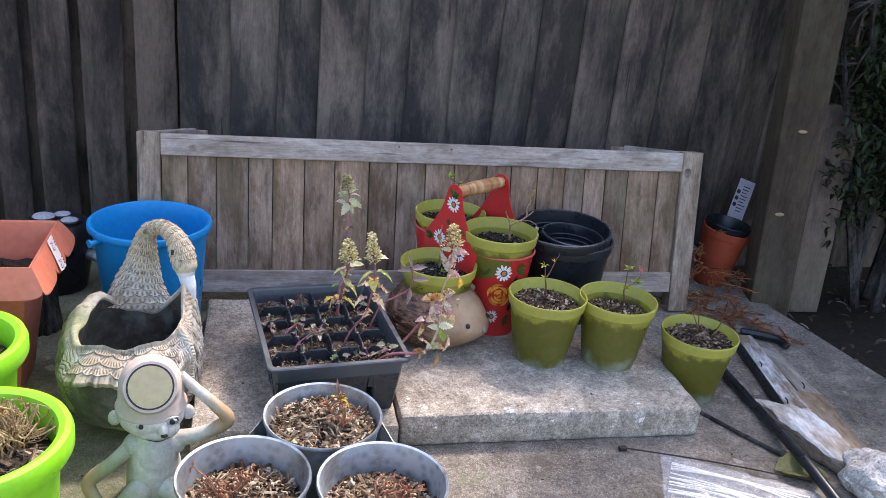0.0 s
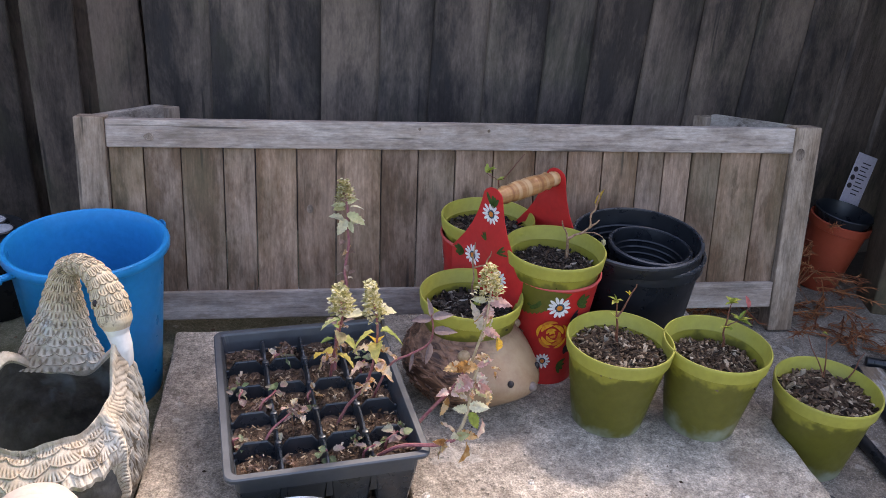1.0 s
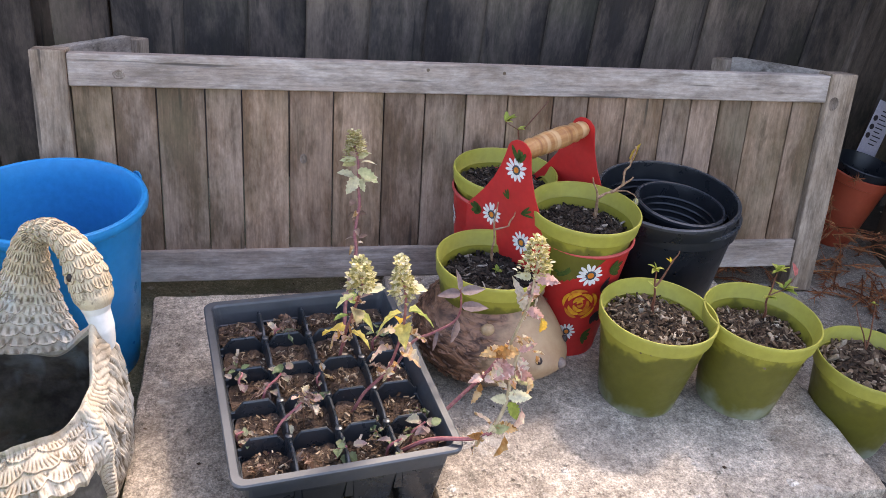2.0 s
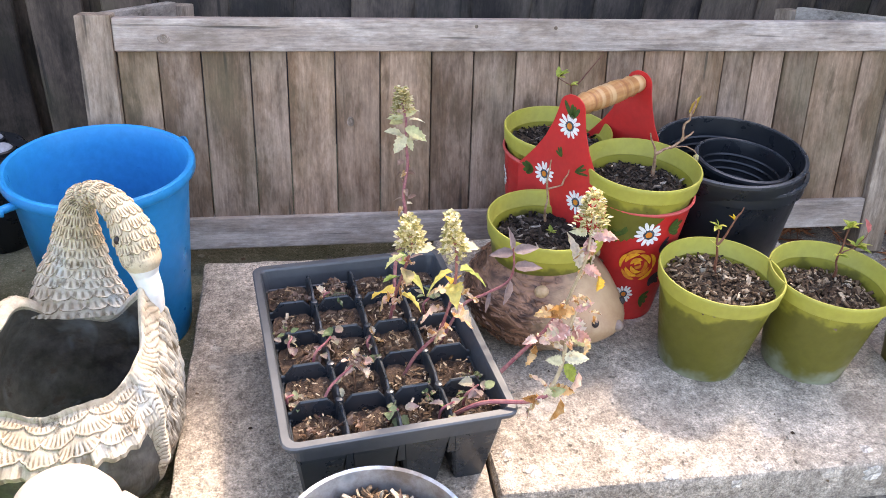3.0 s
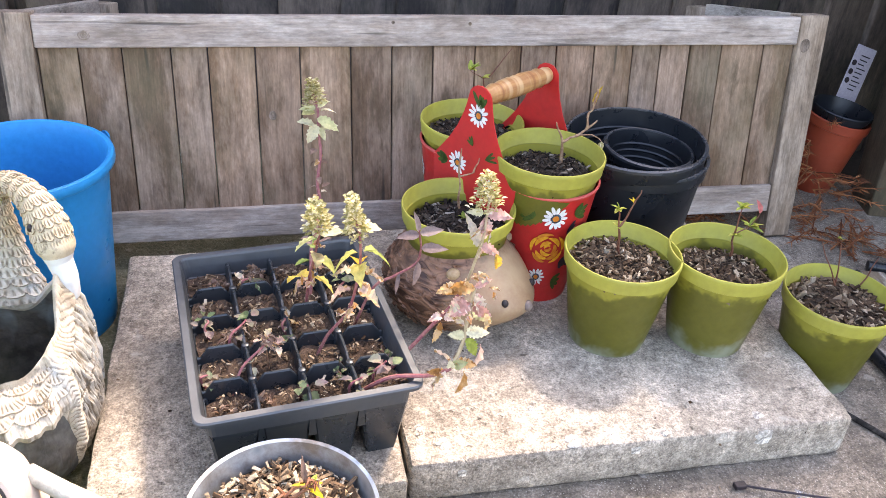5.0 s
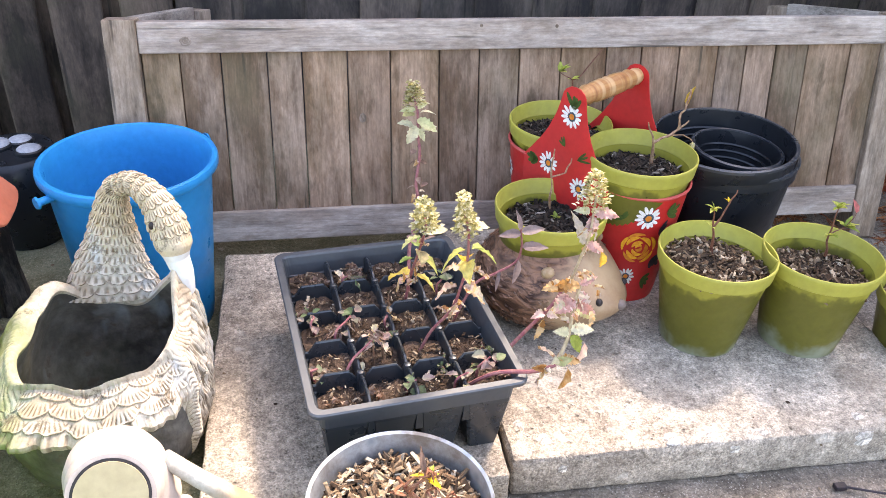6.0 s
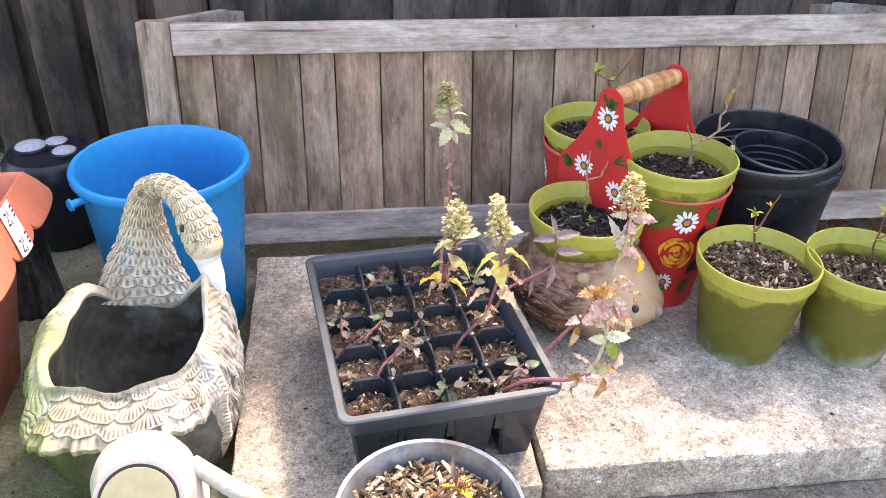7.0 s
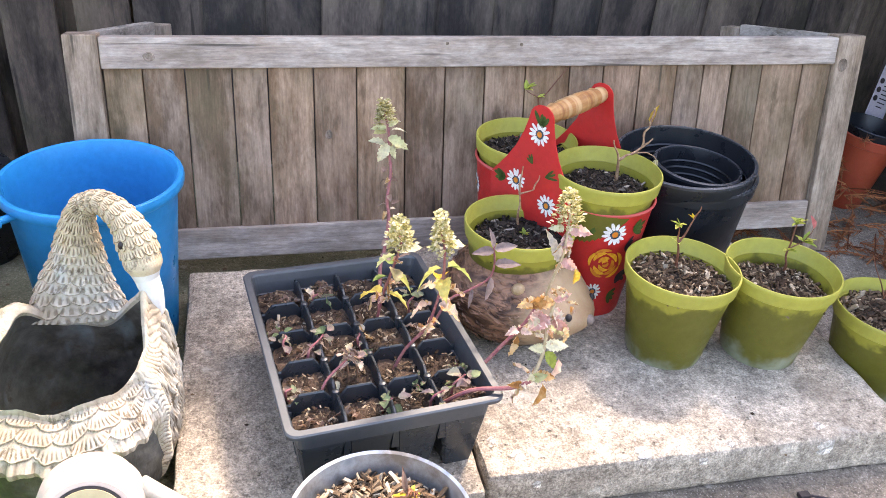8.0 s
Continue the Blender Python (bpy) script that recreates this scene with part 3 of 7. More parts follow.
def lichen(parent, x, y, z, r, seed, upright=False):
    """A thin pale crust with a ragged outline."""
    bm = bmesh.new()
    mid = bm.verts.new((0, 0, 0.0012))
    rings = []
    for f, h in ((0.55, 0.0012), (0.9, 0.0009), (1.0, -0.001)):
        rings.append([bm.verts.new((r * f * (1 + 0.55 * noise.noise((2.2 * math.cos(a) + seed, 2.2 * math.sin(a), 1))) * math.cos(a), r * f * (1 + 0.55 * noise.noise((2.2 * math.cos(a) + seed, 2.2 * math.sin(a), 1))) * math.sin(a), h)) for a in (2 * math.pi * k / 22 for k in range(22))])
    for k in range(22):
        bm.faces.new((mid, rings[0][k], rings[0][(k + 1) % 22]))
        for p, q in zip(rings, rings[1:]):
            bm.faces.new((p[k], q[k], q[(k + 1) % 22], p[(k + 1) % 22]))
    part("lichen_patch", bm, M_LICHEN, parent, "pale lichen crust").matrix_basis = pose(x, y, z, 90 if upright else 0)


M_LICHEN = concrete("pale_lichen", (0.66, 0.62, 0.54), (0.50, 0.45, 0.38))
for k, (x, y, r) in enumerate(((0.047, -0.624, 0.011), (0.098, -0.622, 0.007), (-0.118, -0.606, 0.010), (-0.145, -0.575, 0.006), (0.172, -0.625, 0.006), (0.315, -0.612, 0.007), (0.01, -0.56, 0.005), (0.36, -0.35, 0.006))):
    lichen(slab, x, y, SLAB, r, k * 3.7)
for k, (x, z, r) in enumerate(((0.315, 0.050, 0.013), (0.13, 0.052, 0.007), (-0.10, 0.045, 0.006))):
    lichen(slab, x, -0.6375, z, r, k * 5.1, True)


# ---- paling fence ----
def paling_mesh(width, seed, wood):
    bm = bmesh.new()
    box(bm, -width / 2, width / 2, -0.009, 0.009, -0.05, 1.91, 0.005)
    long = [e for e in bm.edges if abs(e.verts[0].co.z - e.verts[1].co.z) > 1]
    bmesh.ops.subdivide_edges(bm, edges=long, cuts=14, use_grid_fill=True)
    for v in bm.verts:
        v.co.x += 0.005 * noise.noise((v.co.z * 4 + seed, seed, math.copysign(3, v.co.x)))
        v.co.y += 0.004 * noise.noise((v.co.z * 1.5, seed * 3, 0))
    me = bpy.data.meshes.new("paling")
    bmesh.ops.recalc_face_normals(bm, faces=bm.faces)
    bm.to_mesh(me)
    bm.free()
    me.materials.append(wood)
    return me


fence = thing("fence", pose(0, 0.42, 0), "tall dark weathered timber paling fence behind the pots", "fence", kind="structure")
rng = random.Random(4)
# board edges along the fence: spaced boards over a second row, then boards that lap one another
spaced = [(-2.91, -2.80), (-2.77, -2.665), (-2.63, -2.52), (-2.49, -2.385), (-2.35, -2.24), (-2.21, -2.10), (-2.07, -1.965), (-1.93, -1.82), (-1.79, -1.68), (-1.65, -1.545), (-1.51, -1.40), (-1.37, -1.265), (-1.235, -1.145), (-1.118, -1.040), (-1.010, -0.917), (-0.892, -0.788), (-0.754, -0.652)]
lapped = [-0.645, -0.511, -0.386, -0.270, -0.142, -0.022, 0.102, 0.242, 0.355, 0.484, 0.614, 0.754, 0.888, 1.01, 1.14, 1.26, 1.385, 1.51, 1.63, 1.76, 1.885, 2.01, 2.13, 2.26, 2.39]
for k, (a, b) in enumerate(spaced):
    piece("paling", paling_mesh(b - a, k * 7.3, M_SHADEPALING), fence, pose((a + b) / 2, 0.006, rng.uniform(-0.05, -0.03), rng.uniform(-0.3, 0.3), rng.uniform(-0.2, 0.2), rng.uniform(-3, 3)))
    piece("paling", paling_mesh(0.098, k * 3.1 + 1, M_SHADEPALING), fence, pose(b + 0.017, 0.052, rng.uniform(-0.05, -0.03), 0, rng.uniform(-0.2, 0.2), rng.uniform(-2, 2)))
for k, (a, b) in enumerate(zip(lapped, lapped[1:])):
    wide = b - a + 0.024
    piece("paling", paling_mesh(wide, k * 5.7 + 2, M_PALING), fence, pose((a + b + 0.020) / 2, 0.012, rng.uniform(-0.05, -0.03), 0, rng.uniform(-0.15, 0.15), 8.0 + rng.uniform(-1.5, 1.5)))
for z in (0.35, 1.45):
    bm = bmesh.new()
    box(bm, -2.9, 2.4, 0.066, 0.108, z, z + 0.07, 0.003)
    part("fence_rail", bm, M_RAIL, fence)

bm = bmesh.new()
box(bm, -0.056, 0.056, -0.05, 0.05, -0.07, 1.95, 0.005)
post = thing("fence_post", pose(1.005, 0.02, 0, 0, -4.0, -14), "thick brown weathered timber post with two nail knots", "post", kind="structure")
part("post", bm, M_POST, post)
for z, x in ((0.50, 0.0), (0.27, -0.02)):
    bm = bmesh.new()
    ball(bm, (x, -0.052, z), (0.012, 0.006, 0.005))
    part("nail_knot", bm, M_TAN, post, "pale knot")
bm = bmesh.new()
box(bm, -0.062, 0.062, -0.012, 0.012, -0.07, 0.56, 0.004)
lean = tagged(link_mesh("timber_board", bm, M_PALING), "dark upright timber board beside the fence post", "board")
lean.matrix_world = pose(1.155, 0.07, 0, 0, -3, -8)

# ---- the low timber planter, tilted back against the soil ----
planter = thing("planter_box", pose(0, -0.082, 0.002, -11, -0.25), "grey weathered timber planter box of upright boards, leaning back", "planter box")
HIGH, DEEP = 0.428, 0.27
for x0, x1 in ((-0.700, -0.650), (0.6505, 0.704)):
    bm = bmesh.new()
    box(bm, x0, x1, 0.0, 0.042, 0.0, HIGH, 0.002)
    part("stile", bm, M_STILE, planter)
for z0, z1 in ((0.375, 0.424), (0.052, 0.106)):
    bm = bmesh.new()
    box(bm, -0.6495, 0.650, 0.004, 0.03, z0, z1, 0.002)
    part("rail", bm, M_RAIL, planter)
edges = [-0.649, -0.590, -0.526, -0.453, -0.397, -0.323, -0.252, -0.169, -0.100, -0.030, 0.043, 0.125, 0.189, 0.259, 0.331, 0.385, 0.442, 0.504, 0.589, 0.650]
for a, b in zip(edges, edges[1:]):
    bm = bmesh.new()
    y = 0.0135 + rng.uniform(-0.0012, 0.0012)
    box(bm, a + 0.0011, b - 0.0011, y, y + 0.012, 0.054, 0.420, 0.0012)
    part("board", bm, M_BOARD, planter)
M_KNOT = timber("dark_knot", (0.15, 0.11, 0.08), (0.28, 0.22, 0.175), tint=0.1, grainy=0.6, blotch=60.0)


def knot(x, y, z, r, tall=1.0):
    """A grown-in knot: a dark ring standing a hair proud, round a paler heart."""
    bm = bmesh.new()
    lathe(bm, [(0, 0.0004), (0.35 * r, 0.0007), (0.55 * r, 0.0002), (0.75 * r, 0.0010), (0.95 * r, 0.0004), (1.1 * r, -0.002)], 20, 0.12, x * 9)
    bmesh.ops.transform(bm, matrix=pose(x, y, z, 90) @ Matrix.Diagonal((1, tall, 1, 1)), verts=bm.verts)
    part("knot", bm, M_KNOT, planter, "dark knot")


knot(-0.577, 0.004, 0.394, 0.0095, 0.8)
knot(0.664, 0.0, 0.374, 0.0100, 1.3)
knot(-0.300, 0.0135, 0.262, 0.0060, 1.4)
knot(0.030, 0.004, 0.412, 0.0030)
knot(-0.100, 0.004, 0.414, 0.0028)
for s in (-1, 1):
    side = pose(0.690 * s, 0.043, 0, 0, 0, 25 * s)
    for z0, z1 in ((0.375, 0.424), (0.06, 0.11)):
        bm = bmesh.new()
        box(bm, -0.010, 0.010, 0.004, 0.222, z0, z1, 0.002, side)
        part("side_rail", bm, M_RAIL_SIDE, planter)
    for k in range(3):
        bm = bmesh.new()
        box(bm, -0.005, 0.005, 0.006 + k * 0.072, 0.0765 + k * 0.072, 0.054, 0.374, 0.001, side)
        part("side_board", bm, M_BOARD, planter)
    bm = bmesh.new()
    box(bm, -0.020, 0.020, 0.2225, 0.262, 0.052, 0.418, 0.002, side)
    part("back_stile", bm, M_STILE, planter)


# ---- an unseen tree, added so that its thin crown breaks up the sun ----
tree = thing("tree", pose(2.75, 1.75, -0.07), "thin-leaved unseen tree added beyond the fence to break up sun", "tree")
rng = random.Random(52)
bm = bmesh.new()
trunk = smooth_line([(0, 0, 0), (-0.04, 0.03, 0.9), (-0.10, 0.0, 1.8), (-0.16, -0.04, 2.7), (-0.2, -0.06, 3.45)], 5)
tube(bm, trunk, [0.07 * (1 - 0.75 * k / (len(trunk) - 1)) for k in range(len(trunk))], 10)
part("trunk", bm, M_POST, tree, smooth=True)
bm, crown = bmesh.new(), bmesh.new()
for k in range(34):
    a = trunk[rng.randrange(9, len(trunk))]
    way = Vector((rng.gauss(-0.25, 0.7), rng.gauss(-0.2, 0.6), rng.uniform(-0.1, 0.6))).normalized()
    b = a + way * rng.uniform(0.5, 1.15)
    tube(bm, smooth_line([a, a.lerp(b, 0.5) + Vector((0, 0, 0.08)), b], 3), [0.016, 0.013, 0.011, 0.009, 0.007, 0.005, 0.003], 6)
    for _ in range(9):
        c = a.lerp(b, rng.uniform(0.35, 1.0))
        d = c + Vector((rng.gauss(0, 0.16), rng.gauss(0, 0.16), rng.gauss(0.02, 0.12)))
        tube(bm, [c, c.lerp(d, 0.5) + Vector((0, 0, 0.02)), d], [0.004, 0.003, 0.0015], 5)
        for _ in range(7):
            e = c.lerp(d, rng.uniform(0.2, 1.1)) + Vector((rng.gauss(0, 0.03), rng.gauss(0, 0.03), rng.gauss(0, 0.03)))
            leaf(crown, e, (rng.uniform(-1, 1), rng.uniform(-1, 1), rng.uniform(-0.9, 0.4)), (0, 0, 1), rng.uniform(0.04, 0.08), rng.uniform(0.02, 0.04), 0.2, 0.0, rng, 3)
part("limb", bm, M_STALK, tree, smooth=True)
tagged(part("crown", crown, M_GREENLEAF, tree, "loose crown of small leaves"), kind="stuff")


# ---- olive plastic pots ----
POT_H, POT_R, POT_B = 0.150, 0.0835, 0.057


def pot_shell():
    bm = bmesh.new()
    lathe(bm, [(0, 0.004), (POT_B - 0.008, 0.004), (POT_B - 0.006, 0.0), (POT_B - 0.001, 0.0), (POT_B, 0.003), (0.0775, 0.1262), (0.0750, 0.1262), (POT_B - 0.003, 0.008), (0, 0.008)], 56)
    return bm


def pot_rim():
    bm = bmesh.new()
    lathe(bm, [(0.0752, 0.1268), (0.0795, 0.1268), (0.0812, 0.1280), (0.0824, 0.1400), (POT_R, 0.1450), (POT_R, 0.1485), (0.0826, POT_H), (0.0808, POT_H), (0.0797, 0.147), (0.0772, 0.129), (0.0752, 0.1268)], 56)
    return bm


def branch(bm, base, tip, r, rng, bend=0.008):
    a, b = Vector(base), Vector(tip)
    pts = [a]
    for t in (0.35, 0.7):
        pts.append(a.lerp(b, t) + Vector((rng.uniform(-bend, bend), rng.uniform(-bend, bend), rng.uniform(-bend, bend) * 0.5)))
    tube(bm, smooth_line([*pts, b], 3), [r * (1 - 0.5 * k / 9) for k in range(10)], 6)


def olive_pot(m, seed, chip_mat, fill, twigs, leaves, size, label, n=420, wood=M_CUTTING):
    rng = random.Random(seed)
    pot = thing("plant_pot", m, label, "plant pot", "olive plant pots")
    part("body", pot_shell(), M_OLIVE, pot, smooth=True)
    part("rim", pot_rim(), M_OLIVE_RIM, pot, "faded lime rim with light through it in the colour", smooth=True)
    r = POT_B + (0.0745 - POT_B) * fill / 0.117 - 0.0005 if fill < 0.117 else 0.0757
    bm = bmesh.new()
    bed(bm, r, fill, rng)
    part("soil", bm, M_SOIL, pot)
    bm = bmesh.new()
    chips(bm, 2 * n, r - 0.003, fill, size * 0.9, rng, 0.006, 0.5, 1.9)
    tagged(part("bark_mulch", bm, chip_mat, pot, "loose bark chips"), kind="stuff")
    # each cutting with its side shoots is one stem
    stems = []
    for a, b, w in twigs:
        for tips, group in stems:
            if a in tips:
                tips.add(b)
                group.append((a, b, w))
                break
        else:
            stems.append(({a, b}, [(a, b, w)]))
    for _, group in stems:
        bm = bmesh.new()
        for a, b, w in group:
            branch(bm, a, b, w * 0.66, rng, 0.0016)
        part("stem", bm, wood, pot, "bare woody cutting", smooth=True)
    for base, way, l, w, mat in leaves:
        bm = bmesh.new()
        leaf(bm, base, way, (0, 0, 1), l, w, 0.25, 0.1, rng)
        part("leaf", bm, mat, pot, smooth=True)
    return pot


def sprig(at, mat, n, size, rng, up=0.6):
    return [(at, (rng.uniform(-1, 1), rng.uniform(-1, 1), up * rng.uniform(0.2, 1.6)), size * rng.uniform(0.6, 1.1), size * rng.uniform(0.35, 0.55), mat) for _ in range(n)]


rng = random.Random(11)
olive_pot(pose(0.170, -0.418, SLAB, 0, 0, 20), 1, M_CHIP, 0.122,
          [((0.015, 0.021, 0.12), (0.007, 0.024, 0.172), 0.0046), ((0.007, 0.024, 0.172), (0.001, 0.026, 0.202), 0.0026), ((0.007, 0.024, 0.172), (0.022, 0.019, 0.21), 0.003), ((0.022, 0.019, 0.21), (0.028, 0.016, 0.231), 0.0022)],
          sprig((0.001, 0.026, 0.202), M_GREENLEAF, 6, 0.014, rng) + sprig((0.022, 0.019, 0.21), M_YELLOWLEAF, 2, 0.010, rng) + sprig((0.007, 0.024, 0.172), M_GREENLEAF, 2, 0.012, rng), 0.017,
          "olive green plastic pot of bark chips with a cut woody seedling")
olive_pot(pose(0.322, -0.437, SLAB, 0, 0, 75), 2, M_CHIP, 0.110,
          [((0.042, -0.022, 0.118), (0.041, -0.017, 0.154), 0.004), ((0.041, -0.017, 0.154), (0.041, -0.018, 0.199), 0.0024), ((0.041, -0.017, 0.154), (0.047, -0.039, 0.167), 0.0018), ((0.047, -0.039, 0.167), (0.049, -0.048, 0.19), 0.0014)],
          sprig((0.047, -0.039, 0.167), M_GREENLEAF, 9, 0.020, rng) + sprig((0.041, -0.018, 0.199), M_GREENLEAF, 7, 0.018, rng, 1.0) + sprig((0.041, -0.017, 0.154), M_GREENLEAF, 4, 0.016, rng) + [((0.049, -0.048, 0.19), (0.3, 0.2, 1), 0.020, 0.009, M_BUD)], 0.017,
          "olive green plastic pot with a small leafy green cutting")
olive_pot(pose(0.513, -0.467, 0.0, 0, 0, 140), 3, M_CHIP, 0.126,
          [((0.011, -0.039, 0.138), (0.05, -0.006, 0.221), 0.002), ((0.011, -0.039, 0.138), (0.025, -0.027, 0.222), 0.0022), ((-0.024, -0.069, 0.135), (-0.035, -0.078, 0.184), 0.002)],
          sprig((0.025, -0.027, 0.222), M_GREENLEAF, 3, 0.013, rng), 0.026,
          "olive green plastic pot of coarse dry mulch, standing beside the slab", 300)
olive_pot(pose(0.093, -0.277, 0.155), 4, M_DARKCHIP, 0.112,
          [((0.029, 0.024, 0.115), (0.027, 0.024, 0.152), 0.0052), ((0.027, 0.024, 0.152), (0.013, 0.024, 0.185), 0.003), ((0.027, 0.024, 0.152), (0.046, 0.024, 0.161), 0.0042), ((0.046, 0.024, 0.161), (0.062, 0.024, 0.172), 0.004), ((0.062, 0.024, 0.172), (0.061, 0.024, 0.19), 0.0034), ((0.061, 0.024, 0.19), (0.067, 0.024, 0.211), 0.0032), ((0.067, 0.024, 0.211), (0.069, 0.024, 0.236), 0.0036), ((0.062, 0.024, 0.172), (0.077, 0.024, 0.186), 0.003), ((0.046, 0.024, 0.161), (0.072, 0.024, 0.163), 0.0022), ((0.072, 0.024, 0.163), (0.09, 0.024, 0.151), 0.0018)],
          [((0.067, 0.024, 0.211), (0.2, 0.1, 1), 0.030, 0.010, M_GOLDLEAF), ((0.09, 0.024, 0.151), (-0.1, -0.2, -1), 0.018, 0.009, M_FLOWER), ((0.09, 0.024, 0.151), (0.1, -0.3, -1), 0.016, 0.008, M_FLOWER)], 0.014,
          "olive plastic pot of dark bark, in a red tin", wood=M_TWIG)
olive_pot(pose(0.009, -0.139, 0.147), 5, M_DARKCHIP, 0.118,
          [((0.023, 0.014, 0.18), (0.015, 0.014, 0.212), 0.0026), ((0.015, 0.014, 0.212), (-0.007, 0.014, 0.225), 0.0018), ((0.015, 0.014, 0.212), (0.025, 0.014, 0.214), 0.0022), ((0.025, 0.014, 0.214), (0.057, 0.014, 0.261), 0.0018)],
          sprig((-0.007, 0.014, 0.225), M_GREENLEAF, 8, 0.018, rng) + sprig((0.015, 0.014, 0.212), M_GREENLEAF, 3, 0.014, rng), 0.014,
          "olive plastic pot with a thin sprig, in a red tin")
olive_pot(pose(-0.048, -0.314, 0.092), 6, M_DARKCHIP, 0.112,
          [((0.012, 0.042, 0.119), (0.008, 0.042, 0.172), 0.0032), ((0.008, 0.042, 0.172), (0.008, 0.042, 0.218), 0.0026), ((0.008, 0.042, 0.172), (0.029, 0.042, 0.178), 0.0024), ((0.029, 0.042, 0.178), (0.036, 0.042, 0.202), 0.0022)],
          sprig((0.012, 0.010, 0.120), M_GREENLEAF, 6, 0.012, rng), 0.018,
          "olive plastic pot of dark bark, sunk in the hedgehog planter", wood=M_TWIG)


# ---- the red painted pot caddy ----
M_REDRIM = plastic("faded_red_rim", (0.55, 0.09, 0.08), (0.5, 0.05, 0.04), 0.45, 0.6)
TIN_H, TIN_R, TIN_B = 0.196, 0.0765, 0.054
caddy = thing("pot_caddy", pose(0.051, -0.208, SLAB, 0, 0, math.degrees(math.atan2(0.57, 0.82))), "red painted twin pot caddy with daisies and wooden handle", "pot caddy")
TINS = ((0.0, -0.0803), (0.0, 0.0803))  # the handle runs along x, the tins stand along y


def tin_r(z):
    return TIN_B + (TIN_R - TIN_B) * z / TIN_H


for x, y in TINS:
    bm = bmesh.new()
    lathe(bm, [(0, 0.003), (TIN_B - 0.003, 0.003), (TIN_B - 0.002, 0), (TIN_B, 0), (tin_r(0.19), 0.19), (TIN_R + 0.001, TIN_H - 0.003), (TIN_R, TIN_H), (TIN_R - 0.0018, TIN_H - 0.002), (TIN_B - 0.0015, 0.005), (0, 0.005)], 56)
    bmesh.ops.translate(bm, vec=(x, y, 0), verts=bm.verts)
    tin = part("tin", bm, M_RED, caddy, smooth=True)
    bm = bmesh.new()
    lathe(bm, [(TIN_R - 0.001, TIN_H), (TIN_R + 0.0022, TIN_H - 0.002), (TIN_R + 0.003, TIN_H), (TIN_R + 0.0022, TIN_H + 0.002), (TIN_R, TIN_H + 0.0026), (TIN_R - 0.001, TIN_H)], 56)
    bmesh.ops.translate(bm, vec=(x, y, 0), verts=bm.verts)
    part("rolled_rim", bm, M_REDRIM, tin, "faded pinkish rolled rim", smooth=True)
for s in (-1, 1):
    bm = bmesh.new()
    line = [(-0.066, 0.0), (0.066, 0.0), (0.082, 0.196)]
    line += [(0.082 - 0.062 * t - 0.012 * math.sin(t * math.pi), 0.196 + 0.122 * t) for t in (0.15, 0.3, 0.5, 0.7, 0.85, 1.0)]
    line += [(0.0185 * math.cos(a), 0.318 + 0.012 * math.sin(a)) for a in (0.5, 1.1, 1.57, 2.04, 2.64)]
    line += [(-y, z) for y, z in line[8:1:-1]]
    faces = []
    for d in (0.0, 0.0016):
        faces.append([bm.verts.new((s * (0.0775 + d), y, z)) for y, z in line])
        bm.faces.new(faces[-1])
    for k in range(len(line)):
        bm.faces.new((faces[0][k], faces[0][(k + 1) % len(line)], faces[1][(k + 1) % len(line)], faces[1][k]))
    plate = part("side_plate", bm, M_RED, caddy, "flat red plate tapering up to the handle")
bm = bmesh.new()
prof = [(0, -0.077), (0.012, -0.077), (0.0135, -0.07), (0.012, -0.062), (0.0155, -0.052), (0.0135, -0.043), (0.0155, -0.034), (0.0165, -0.012), (0.0148, -0.006), (0.0165, 0), (0.0148, 0.006), (0.0165, 0.012),
        (0.0155, 0.034), (0.0135, 0.043), (0.0155, 0.052), (0.012, 0.062), (0.0135, 0.07), (0.012, 0.077), (0, 0.077)]
lathe(bm, prof, 24)
part("handle", bm, M_TURNED, caddy, "turned wooden handle", smooth=True).matrix_basis = pose(0, 0, 0.312, 0, 90, 0)


def paint(name, shapes, place, material, parent, hub=False):
    """Painted strokes: blades (u, v, angle, length, width) laid on a surface by place(u, v), joined at their roots."""
    bm = bmesh.new()
    roots = []
    for u, v, a, l, w in shapes:
        cu, cv = math.cos(a), math.sin(a)
        rim = [(0, 0), (0.25 * l, w * 0.42), (0.6 * l, w * 0.5), (0.9 * l, w * 0.33), (l, 0), (0.9 * l, -w * 0.33), (0.6 * l, -w * 0.5), (0.25 * l, -w * 0.42)]
        vs = [bm.verts.new(place(u + p * cu - q * cv, v + p * cv + q * cu)) for p, q in rim]
        bm.faces.new(vs)
        roots.append(vs[0])
    if hub:
        bm.faces.new(roots)
    else:
        bmesh.ops.remove_doubles(bm, verts=roots, dist=0.0001)
    return part(name, bm, material, parent)


def daisy(u, v, r, place, parent, rng):
    k = 13
    paint("daisy", [(u + 0.28 * r * math.cos(a), v + 0.28 * r * math.sin(a), a, r * rng.uniform(0.62, 0.80), r * 0.27) for a in [2 * math.pi * j / k + rng.uniform(-0.07, 0.07) for j in range(k)]], place, M_WHITE, parent, True)
    paint("daisy_ring", [(u - 0.40 * r, v, 0, 0.8 * r, 0.8 * r)], lambda p, q: place(p, q, 0.0003), M_NAVY, parent)
    paint("daisy_eye", [(u - 0.25 * r, v, 0, 0.5 * r, 0.5 * r)], lambda p, q: place(p, q, 0.0006), M_ORANGE, parent)


def strokes(name, u, v, turn, n, l, w, spread, place, mat, parent, rng):
    paint(name, [(u, v, turn + spread * (j / max(1, n - 1) - 0.5) + rng.uniform(-0.1, 0.1), l * rng.uniform(0.7, 1.1), w) for j in range(n)], place, mat, parent)


